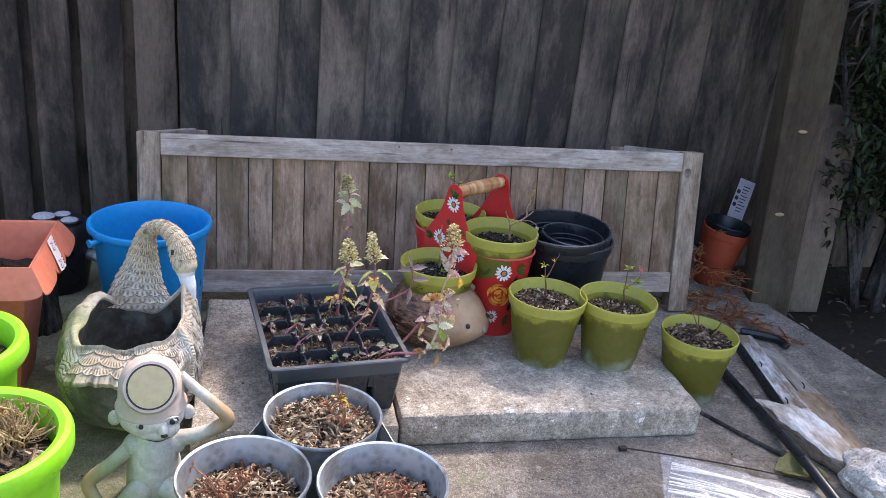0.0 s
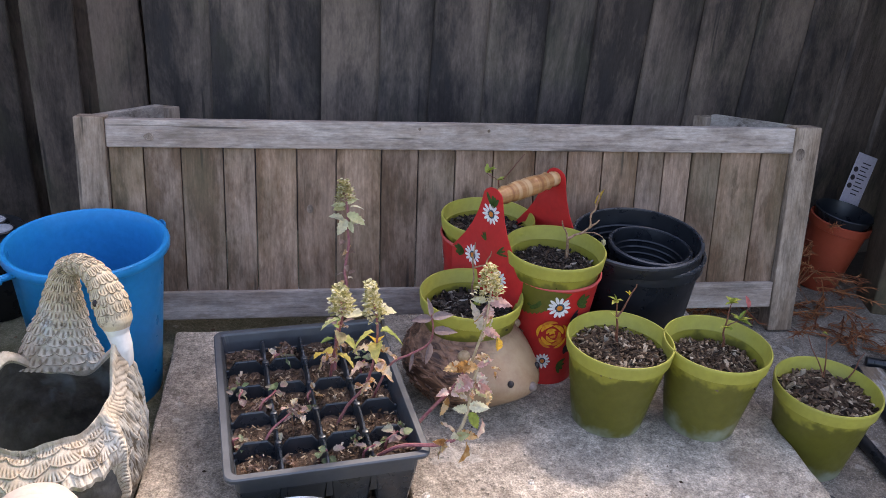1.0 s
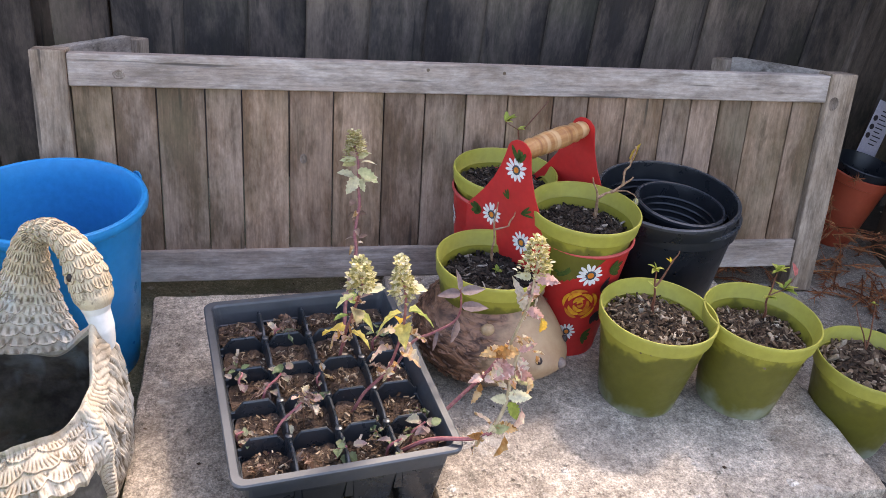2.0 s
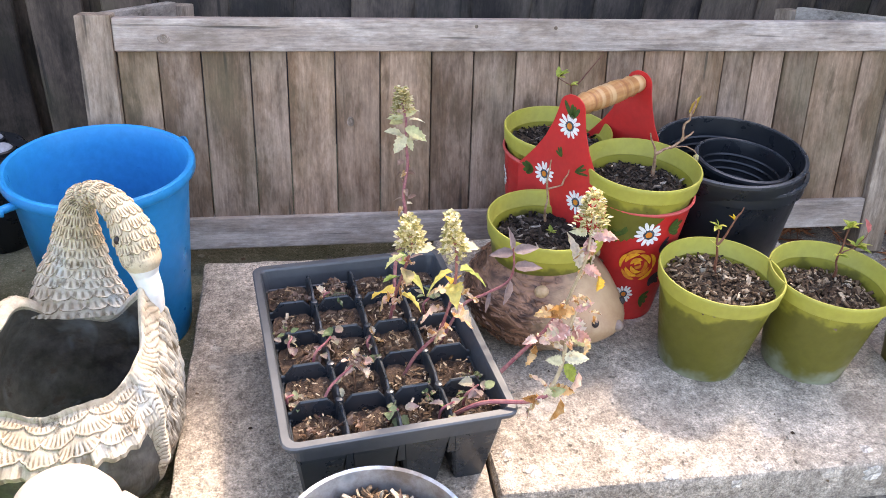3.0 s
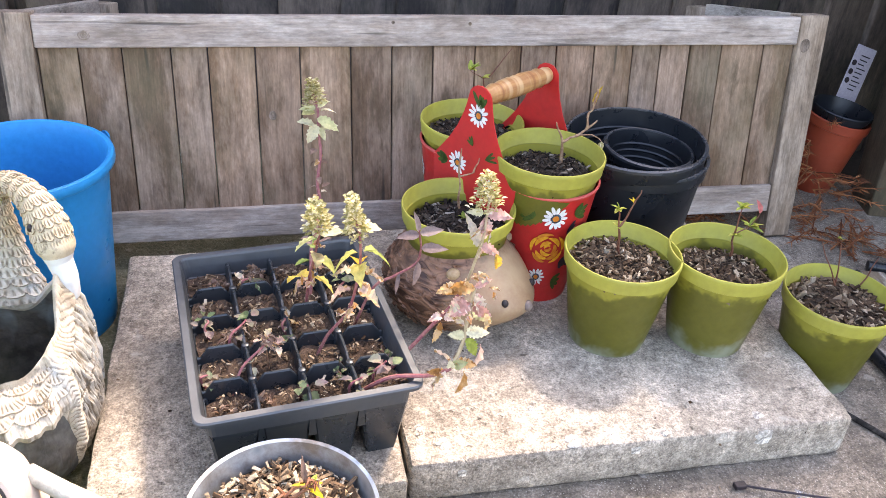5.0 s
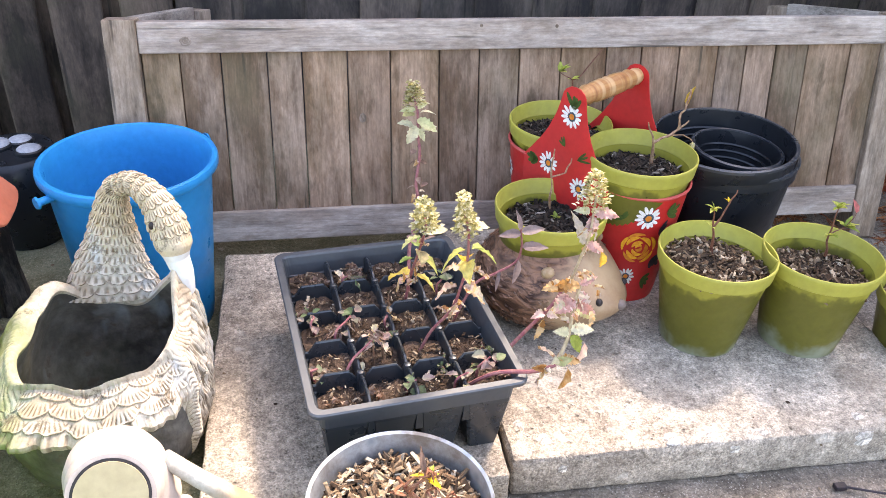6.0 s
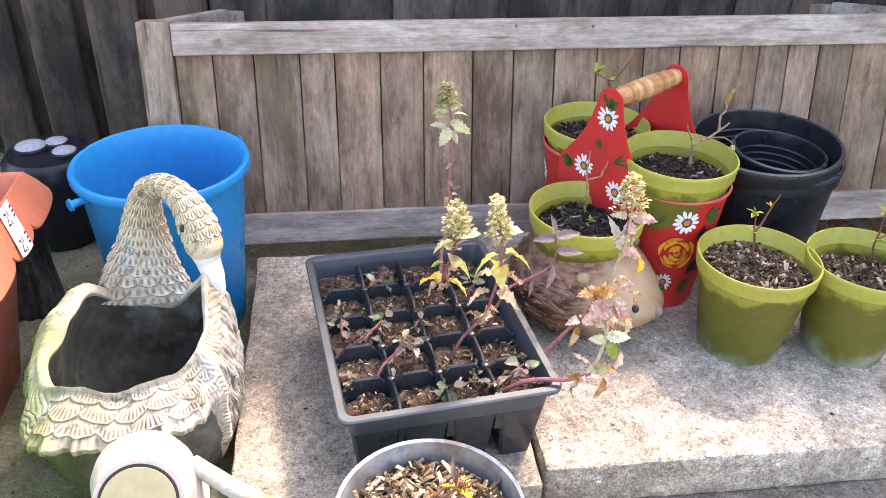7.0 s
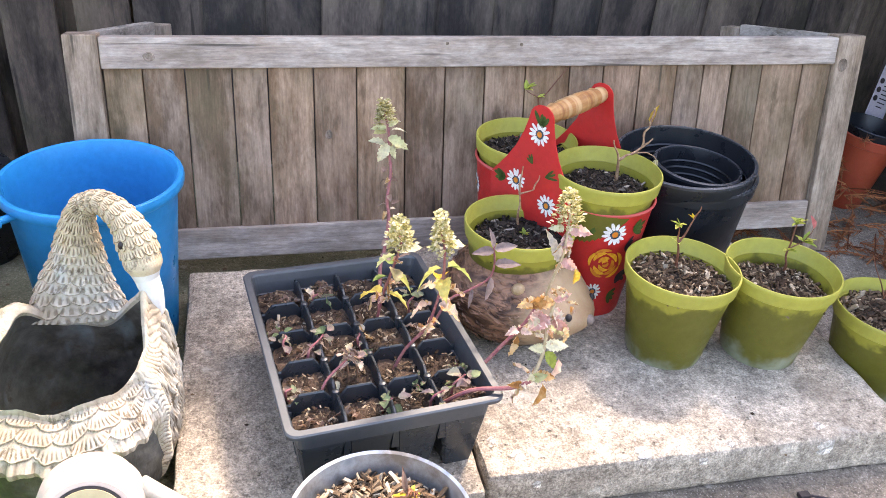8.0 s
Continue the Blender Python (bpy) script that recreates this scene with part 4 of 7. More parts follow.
def on_plate(u, v, lift=0.0):
    return (-0.0775 - 0.0021 - lift, -u, v)


def on_tin(x, y, facing):
    """u runs round the tin in metres from the way it faces."""
    def place(u, v, lift=0.0):
        r = tin_r(v) + 0.0012 + lift
        a = facing + u / TIN_R
        return (x + r * math.cos(a), y + r * math.sin(a), v)
    return place


rng = random.Random(21)
daisy(0.0, 0.285, 0.019, on_plate, caddy, rng)
daisy(-0.032, 0.198, 0.018, on_plate, caddy, rng)
daisy(0.030, 0.178, 0.018, on_plate, caddy, rng)
daisy(0.0, 0.075, 0.018, on_plate, caddy, rng)
strokes("painted_leaf", 0.002, 0.296, 1.6, 4, 0.026, 0.007, 1.0, on_plate, M_GREENPAINT, caddy, rng)
strokes("painted_leaf", -0.052, 0.196, 3.3, 4, 0.022, 0.008, 1.2, on_plate, M_GREENPAINT, caddy, rng)
strokes("painted_leaf", 0.02, 0.222, 0.5, 3, 0.024, 0.004, 0.8, on_plate, M_GREENPAINT, caddy, rng)
strokes("painted_leaf", -0.005, 0.235, 2.2, 3, 0.02, 0.004, 0.8, on_plate, M_GREENPAINT, caddy, rng)
near = on_tin(0.0, -0.0803, math.radians(-127))
far = on_tin(0.0, 0.0803, math.radians(140))
daisy(-0.004, 0.163, 0.021, near, caddy, rng)
daisy(-0.020, 0.052, 0.017, near, caddy, rng)
def crescent(bm, u, v, r, a0, a1, wide, place, lift):
    """One bent brush stroke round (u, v), thin at both ends."""
    n = 12
    rows = []
    for k in range(n + 1):
        a = a0 + (a1 - a0) * k / n
        w = wide * (0.08 + 0.92 * math.sin(math.pi * k / n) ** 0.7)
        rows.append([bm.verts.new(place(u + q * math.cos(a), v + q * math.sin(a), lift)) for q in (r - w / 2, r, r + w / 2)])
    for p, q in zip(rows, rows[1:]):
        for k in (0, 1):
            bm.faces.new((p[k], p[k + 1], q[k + 1], q[k]))


def rose(u, v, r, place, parent, rng):
    """Bent strokes of yellow and orange wound round a small heart, one stroke to a petal."""
    k = 0
    for ring, count, wide in ((0.20, 2, 0.26), (0.50, 3, 0.30), (0.82, 4, 0.32), (1.12, 5, 0.26)):
        for j in range(count):
            a = 2 * math.pi * j / count + 2.1 * ring + rng.uniform(-0.2, 0.2)
            bm = bmesh.new()
            crescent(bm, u + rng.uniform(-0.06, 0.06) * r, v + rng.uniform(-0.06, 0.06) * r, r * ring, a, a + 2 * math.pi / count * 0.92, r * wide, place, 0.0001 * k)
            part("painted_petal", bm, M_ORANGE if k % 3 == 1 else M_YELLOW, parent)
            k += 1


rose(-0.008, 0.108, 0.0235, near, caddy, rng)
strokes("painted_leaf", -0.034, 0.166, 3.1, 5, 0.026, 0.008, 1.2, near, M_GREENPAINT, caddy, rng)
strokes("painted_leaf", 0.026, 0.168, 0.3, 5, 0.026, 0.009, 1.4, near, M_GREENPAINT, caddy, rng)
strokes("painted_leaf", 0.022, 0.085, -0.6, 5, 0.026, 0.009, 1.6, near, M_BLACKPAINT, caddy, rng)
strokes("painted_leaf", 0.020, 0.135, 0.2, 5, 0.024, 0.006, 1.8, near, M_BLACKPAINT, caddy, rng)
strokes("painted_leaf", 0.012, 0.045, -0.3, 4, 0.024, 0.008, 1.4, near, M_GREENPAINT, caddy, rng)
daisy(0.0, 0.150, 0.018, far, caddy, rng)
strokes("painted_leaf", -0.03, 0.150, 3.1, 5, 0.022, 0.008, 1.4, far, M_GREENPAINT, caddy, rng)

# ---- nested black nursery pots ----
nest = thing("nursery_pot", pose(0.277, -0.190, 0.0), "large black plastic nursery pot standing against the planter box", "nursery pot", "nested nursery pots")


def nursery(parent, r, high, base, lip):
    bm = bmesh.new()
    lathe(bm, [(0, 0.004), (base, 0.0), (base + 0.002, 0.004), (r - 0.006, high - lip), (r - 0.001, high - lip), (r, high - 0.003), (r - 0.001, high), (r - 0.005, high), (r - 0.008, high - lip), (base - 0.002, 0.007), (0, 0.007)], 64)
    part("body", bm, M_BLACK, parent, smooth=True)
    bm = bmesh.new()
    lathe(bm, [(r - 0.0052, high), (r - 0.0048, high + 0.0022), (r - 0.002, high + 0.003), (r + 0.001, high + 0.0012), (r + 0.0012, high - 0.003), (r - 0.001, high - 0.004), (r - 0.0052, high)], 64)
    part("rim", bm, M_BLACKRIM, parent, "glossy rim with a highlight put into its colour", smooth=True)
    for k in range(7):
        z = high - lip - 0.012 - k * 0.012
        bm = bmesh.new()
        rr = base + (r - 0.006 - base) * z / (high - lip) - 0.002
        lathe(bm, [(rr, z), (rr - 0.0018, z + 0.0025), (rr, z + 0.005)], 64)
        part("ridge", bm, M_BLACK, parent, smooth=True)


nursery(nest, 0.1165, 0.262, 0.086, 0.022)
inner = thing("nursery_pot", pose(0.279, -0.188, 0.030, 2.0, -2.5, 0), "black plastic nursery pot nested in another", "nursery pot", "nested nursery pots")
nursery(inner, 0.114, 0.253, 0.082, 0.022)
third = thing("nursery_pot", pose(0.293, -0.184, 0.085, 1.5, 2, 0), "smaller black pot dropped inside the nested pots", "nursery pot", "nested nursery pots")
nursery(third, 0.074, 0.176, 0.052, 0.014)

# ---- blue bucket ----
bucket = thing("bucket", pose(-0.652, -0.198, 0.0), "bright blue plastic household bucket without its handle", "bucket")
bm = bmesh.new()
lathe(bm, [(0, 0.006), (0.086, 0.006), (0.088, 0), (0.092, 0), (0.094, 0.005), (0.1150, 0.258), (0.1162, 0.2645), (0.1232, 0.2652), (0.1256, 0.268), (0.1260, 0.2755), (0.1244, 0.2800), (0.1210, 0.2815), (0.1172, 0.2800), (0.1138, 0.272), (0.1110, 0.250), (0.0905, 0.012), (0, 0.01)], 80)
part("body", bm, M_BLUE, bucket, smooth=True)
for a in (math.radians(45), math.radians(222)):
    bm = bmesh.new()
    tube(bm, [(0.118 * math.cos(a), 0.118 * math.sin(a), 0.262), (0.139 * math.cos(a), 0.139 * math.sin(a), 0.262), (0.1395 * math.cos(a), 0.1395 * math.sin(a), 0.262), (0.143 * math.cos(a), 0.143 * math.sin(a), 0.262)], [0.0055, 0.0055, 0.009, 0.008], 14)
    part("handle_lug", bm, M_BLUE, bucket, smooth=True)


# ---- seed tray of twenty cells ----
RIM = 0.120
tray = thing("seed_tray", pose(-0.3005, -0.466, LOW_SLAB, 0, 0, 7.3), "black plastic seed tray with twenty cells, mostly dry soil", "seed tray")
TW, TL = 0.262, 0.341
bm = bmesh.new()


def rounded(w, l, z, r=0.014, n=5):
    out = []
    for cx, cy, a0 in ((w / 2 - r, l / 2 - r, 0), (-w / 2 + r, l / 2 - r, 90), (-w / 2 + r, -l / 2 + r, 180), (w / 2 - r, -l / 2 + r, 270)):
        for k in range(n):
            a = radians(a0 + 90 * k / (n - 1))
            out.append((cx + r * math.cos(a), cy + r * math.sin(a), z))
    return out


def skin(bm, rings):
    rows = [[bm.verts.new(p) for p in ring] for ring in rings]
    for a, b in zip(rows, rows[1:]):
        for k in range(len(a)):
            bm.faces.new((a[k], a[(k + 1) % len(a)], b[(k + 1) % len(a)], b[k]))
    return rows


skin(bm, [rounded(TW - 0.006, TL - 0.006, RIM - 0.007), rounded(TW - 0.001, TL - 0.001, RIM - 0.0065), rounded(TW, TL, RIM - 0.002), rounded(TW - 0.003, TL - 0.003, RIM),
          rounded(TW - 0.019, TL - 0.019, RIM, 0.01), rounded(TW - 0.022, TL - 0.022, RIM - 0.003, 0.01), rounded(TW - 0.026, TL - 0.026, RIM - 0.014, 0.01),
          rounded(TW - 0.030, TL - 0.030, RIM - 0.0345, 0.01), rounded(TW - 0.0275, TL - 0.0275, RIM - 0.0345, 0.01), rounded(TW - 0.023, TL - 0.023, RIM - 0.006, 0.01), rounded(TW - 0.012, TL - 0.012, RIM - 0.005, 0.01), rounded(TW - 0.006, TL - 0.006, RIM - 0.007)])
part("rim", bm, M_TRAYRIM, tray, "dusty rim with sun glare put into its grey", smooth=False)
NX, NY = 4, 5
CW, CL = (TW - 0.030) / NX, (TL - 0.030) / NY
rng = random.Random(31)
for i in range(NX):
    for j in range(NY):
        cx, cy = (i - (NX - 1) / 2) * CW, (j - (NY - 1) / 2) * CL
        bm = bmesh.new()
        w, l, z = CW / 2, CL / 2, RIM - 0.030

        def ring(f, zz, notch=0.0):
            pts = []
            for sx, sy in ((1, 0), (1, 1), (0, 1), (-1, 1), (-1, 0), (-1, -1), (0, -1), (1, -1)):
                inner = (sx == 0 and 0 < j + (sy + 1) // 2 < NY) or (sy == 0 and 0 < i + (sx + 1) // 2 < NX)
                k = 0.14 if abs(sx) + abs(sy) == 2 else 0
                if k:
                    for t in (-1, 1) if sx * sy < 0 else (1, -1):
                        pts.append((cx + sx * w * f * (1 - (k if t < 0 else 0)), cy + sy * l * f * (1 - (k if t > 0 else 0)), zz))
                else:
                    pts.append((cx + sx * w * f, cy + sy * l * f, zz - (notch if inner else 0)))
            return pts

        skin(bm, [ring(0.999, z, 0.002), ring(0.945, z - 0.001, 0.002), ring(0.61, 0.006), ring(0.59, 0.001)])
        outer = skin(bm, [ring(0.999, z, 0.002), ring(0.985, z - 0.010, 0.002), ring(0.63, 0.001), ring(0.60, 0.0)])
        bm.faces.new(outer[-1])
        part("cell", bm, M_TRAY, tray)
        bm = bmesh.new()
        fill = RIM - 0.0295 + rng.uniform(-0.005, 0.003)
        f = 0.61 + 0.335 * fill / (z - 0.002) - 0.004
        g = 7
        grid = [[bm.verts.new((cx + w * f * (2 * a / g - 1) * (1 - 0.15 * abs(2 * b / g - 1) ** 4), cy + l * f * (2 * b / g - 1) * (1 - 0.15 * abs(2 * a / g - 1) ** 4),
                               fill + rng.uniform(-0.003, 0.004))) for b in range(g + 1)] for a in range(g + 1)]
        for a in range(g):
            for b in range(g):
                bm.faces.new((grid[a][b], grid[a + 1][b], grid[a + 1][b + 1], grid[a][b + 1]))
        part("soil", bm, M_CRUMB, tray)


def divider(x0, y0, x1, y1, slope):
    """A moulded wall between two cells, its top edge falling away at both ends."""
    bm = bmesh.new()
    a, b = Vector((x0, y0, 0)), Vector((x1, y1, 0))
    way = (b - a).normalized()
    across = Vector((-way.y, way.x, 0))
    l = (b - a).length
    line = [(0, RIM - 0.0095 - slope), (0.07 * l, RIM - 0.0095 - slope), (0.07 * l + 0.010, RIM - 0.0080), (0.93 * l - 0.010, RIM - 0.0080), (0.93 * l, RIM - 0.0095 - slope), (l, RIM - 0.0095 - slope)]
    rows = []
    for d, z in line:
        p = a + way * d
        rows.append([bm.verts.new((p.x + across.x * w, p.y + across.y * w, h)) for w, h in ((-0.0048, RIM - 0.060), (-0.0020, z - 0.0015), (-0.0010, z), (0.0010, z), (0.0020, z - 0.0015), (0.0048, RIM - 0.060))])
    for p, q in zip(rows, rows[1:]):
        for k in range(5):
            bm.faces.new((p[k], p[k + 1], q[k + 1], q[k]))
    bm.faces.new(rows[0])
    bm.faces.new(rows[-1][::-1])
    part("divider", bm, M_TRAY, tray)


for i in range(1, NX):
    for j in range(NY):
        x, y = (i - NX / 2) * CW, (j - NY / 2) * CL
        divider(x, y, x, y + CL, 0.004)
for j in range(1, NY):
    for i in range(NX):
        x, y = (i - NX / 2) * CW, (j - NY / 2) * CL
        divider(x, y, x + CW, y, 0.012)
# the stiffened corners where four cells meet
for i in range(1, NX):
    for j in range(1, NY):
        bm = bmesh.new()
        x, y = (i - NX / 2) * CW, (j - NY / 2) * CL
        lathe(bm, [(0.0065, RIM - 0.050), (0.0052, RIM - 0.015), (0.0044, RIM - 0.0120), (0.0020, RIM - 0.0110), (0, RIM - 0.0110)], 10)
        bmesh.ops.translate(bm, vec=(x, y, 0), verts=bm.verts)
        part("corner_web", bm, M_TRAY, tray, smooth=True)
bm = bmesh.new()
for i in range(NX):
    for j in range(NY):
        cx, cy = (i - (NX - 1) / 2) * CW, (j - (NY - 1) / 2) * CL
        sub = bmesh.new()
        chips(sub, 85, 0.024, RIM - 0.0265, 0.009, rng, 0.002, 0.5, 1.6)
        bmesh.ops.translate(sub, vec=(cx, cy, 0), verts=sub.verts)
        me = bpy.data.meshes.new("crumbs")
        sub.to_mesh(me)
        sub.free()
        bm.from_mesh(me)
        bpy.data.meshes.remove(me)
tagged(part("bark_mulch", bm, M_CHIP, tray, "scattered bark crumbs"), kind="stuff")


# ---- leggy catmint plants growing out of the tray ----
def stalk(parent, pts, r0, r1, mat=M_PURPLE):
    line = smooth_line(pts, 5)
    bm = bmesh.new()
    tube(bm, line, [r0 + (r1 - r0) * k / (len(line) - 1) for k in range(len(line))], 7)
    part("stem", bm, mat, parent, smooth=True)
    return line


def leaf_pair(parent, at, turn, size, mat, rng, droop=0.35, rise=0.2):
    for s in (0, math.pi):
        a = turn + s + rng.uniform(-0.3, 0.3)
        way = Vector((math.cos(a), math.sin(a), rise + rng.uniform(-0.5, 0.3)))
        bm = bmesh.new()
        size_ = 0.72 * size * rng.uniform(0.7, 1.2)
        leaf(bm, Vector(at) + way * 0.004, way, (rng.uniform(-0.6, 0.6), rng.uniform(-0.6, 0.6), 1), size_, size_ * rng.uniform(0.62, 0.85), min(0.9, droop) * rng.uniform(-0.2, 1.2), 0.13, rng, 9, 0.45 if mat is M_DRYLEAF else 0.12)
        part("leaf", bm, mat, parent, smooth=True)


def spike(parent, at, way, length, rng, r=0.010):
    """A dried flower head of many small bracts."""
    bm = bmesh.new()
    at, way = Vector(at), Vector(way).normalized()
    r *= 1.2
    for k in range(380):
        t = rng.random()
        a = rng.uniform(0, 6.3)
        d = way.orthogonal().normalized()
        d = Matrix.Rotation(a, 3, way) @ d
        wide = r * (1 - 0.6 * t) * (0.8 + 0.2 * math.cos(t * 25))
        leaf(bm, at + way * length * t + d * wide * rng.uniform(0.4, 0.92), d + way * rng.uniform(0.1, 0.9), way, 0.0034 + wide * rng.uniform(0.08, 0.24), 0.0044, 0.2, 0.0, rng, 3)
    part("flower_head", bm, M_FLOWER, parent)


def plant(label):
    return thing("catmint_plant", pose(0, 0, 0), label, "plant", "tray plants")


rng = random.Random(5)
p = plant("tall thin catmint with a dried flower head")
line = stalk(p, [(-0.267, -0.392, 0.142), (-0.263, -0.362, 0.205), (-0.257, -0.352, 0.226), (-0.249, -0.334, 0.269), (-0.251, -0.325, 0.290), (-0.245, -0.311, 0.327), (-0.247, -0.301, 0.354), (-0.247, -0.291, 0.383), (-0.252, -0.282, 0.400)], 0.0028, 0.0016)
spike(p, (-0.250, -0.285, 0.388), (-0.1, 0.1, 1), 0.032, rng, 0.015)
leaf_pair(p, (-0.247, -0.293, 0.380), 0.2, 0.032, M_FLOWER, rng)
leaf_pair(p, (-0.247, -0.301, 0.358), 0.1, 0.034, M_PALELEAF, rng, 0.5)
for at, way, size, wide in (((-0.248, -0.297, 0.372), (0.9, -0.3, -0.35), 0.040, 0.020), ((-0.248, -0.299, 0.364), (-0.5, -0.3, -0.8), 0.036, 0.021), ((-0.250, -0.290, 0.384), (-0.9, -0.2, 0.1), 0.026, 0.012), ((-0.247, -0.300, 0.360), (0.5, -0.4, -0.7), 0.024, 0.013), ((-0.249, -0.290, 0.386), (0.8, 0.0, 0.4), 0.022, 0.011)):
    bm = bmesh.new()
    leaf(bm, at, way, (0.1, -0.7, 0.7), size * 0.8, wide * 0.8, 0.3, 0.15, rng, 11, 0.2)
    part("leaf", bm, M_PALELEAF, p, smooth=True)
for z, y in ((0.335, -0.309), (0.318, -0.314), (0.300, -0.321), (0.285, -0.327), (0.262, -0.337), (0.240, -0.346)):
    leaf_pair(p, (-0.249, y, z), rng.uniform(0, 3), 0.017, M_DEADLEAF, rng, 0.8)
leaf_pair(p, (-0.246, -0.313, 0.320), 1.2, 0.014, M_DRYLEAF, rng, 0.8)
leaf_pair(p, (-0.250, -0.330, 0.278), 0.7, 0.012, M_DRYLEAF, rng, 0.9)

p = SHORT = plant("short catmint with curled yellow and green leaves in the seed tray")
stalk(p, [(-0.276, -0.415, 0.142), (-0.271, -0.436, 0.209), (-0.265, -0.456, 0.257), (-0.260, -0.484, 0.314), (-0.264, -0.497, 0.335)], 0.0022, 0.0014)
spike(p, (-0.262, -0.490, 0.318), (-0.1, -0.3, 1), 0.045, rng, 0.018)
leaf_pair(p, (-0.262, -0.475, 0.298), 0.3, 0.036, M_CREAMLEAF, rng, 0.5)
leaf_pair(p, (-0.264, -0.466, 0.282), 2.9, 0.030, M_SHOOTLEAF, rng, 0.3)
leaf_pair(p, (-0.264, -0.462, 0.270), 1.6, 0.034, M_LEAF, rng, 0.5)
leaf_pair(p, (-0.266, -0.450, 0.250), 0.2, 0.042, M_LEAF, rng, 0.7)
leaf_pair(p, (-0.270, -0.440, 0.215), -0.6, 0.046, M_GOLDLEAF, rng, 0.8)

p = MIDDLE = plant("catmint with a dried flower head and hanging yellow leaves")
stalk(p, [(-0.270, -0.516, 0.142), (-0.255, -0.520, 0.183), (-0.233, -0.530, 0.222), (-0.224, -0.535, 0.258), (-0.219, -0.540, 0.301), (-0.221, -0.545, 0.342), (-0.228, -0.552, 0.370)], 0.0022, 0.0014)
spike(p, (-0.224, -0.548, 0.345), (-0.15, -0.2, 1), 0.055, rng, 0.014)
leaf_pair(p, (-0.221, -0.545, 0.345), 0.4, 0.030, M_FLOWER, rng, 0.3)
leaf_pair(p, (-0.219, -0.542, 0.318), 0.0, 0.046, M_LEAF, rng, 0.8)
leaf_pair(p, (-0.219, -0.540, 0.300), 1.5, 0.044, M_GOLDLEAF, rng, 1.0)
leaf_pair(p, (-0.224, -0.536, 0.262), -0.3, 0.036, M_DRYLEAF, rng, 1.2)
leaf_pair(p, (-0.233, -0.530, 0.225), 0.9, 0.026, M_DRYLEAF, rng, 1.0)

p = RIGHT = plant("sprawling catmint with purple stems and papery pink leaves")
stalk(p, [(-0.231, -0.587, 0.142), (-0.190, -0.600, 0.178), (-0.144, -0.612, 0.187), (-0.120, -0.612, 0.195)], 0.0027, 0.0024)
stalk(p, [(-0.120, -0.612, 0.195), (-0.106, -0.601, 0.223), (-0.099, -0.588, 0.254), (-0.091, -0.577, 0.284)], 0.0024, 0.0022, M_OLIVESTEM)
stalk(p, [(-0.182, -0.548, 0.142), (-0.141, -0.549, 0.198), (-0.111, -0.550, 0.238), (-0.095, -0.548, 0.273)], 0.0026, 0.0020)
stalk(p, [(-0.097, -0.556, 0.268), (-0.088, -0.558, 0.310), (-0.083, -0.561, 0.340), (-0.076, -0.545, 0.385)], 0.0020, 0.0014, M_OLIVESTEM)
spike(p, (-0.079, -0.550, 0.372), (-0.05, 0.1, 1), 0.042, rng, 0.018)
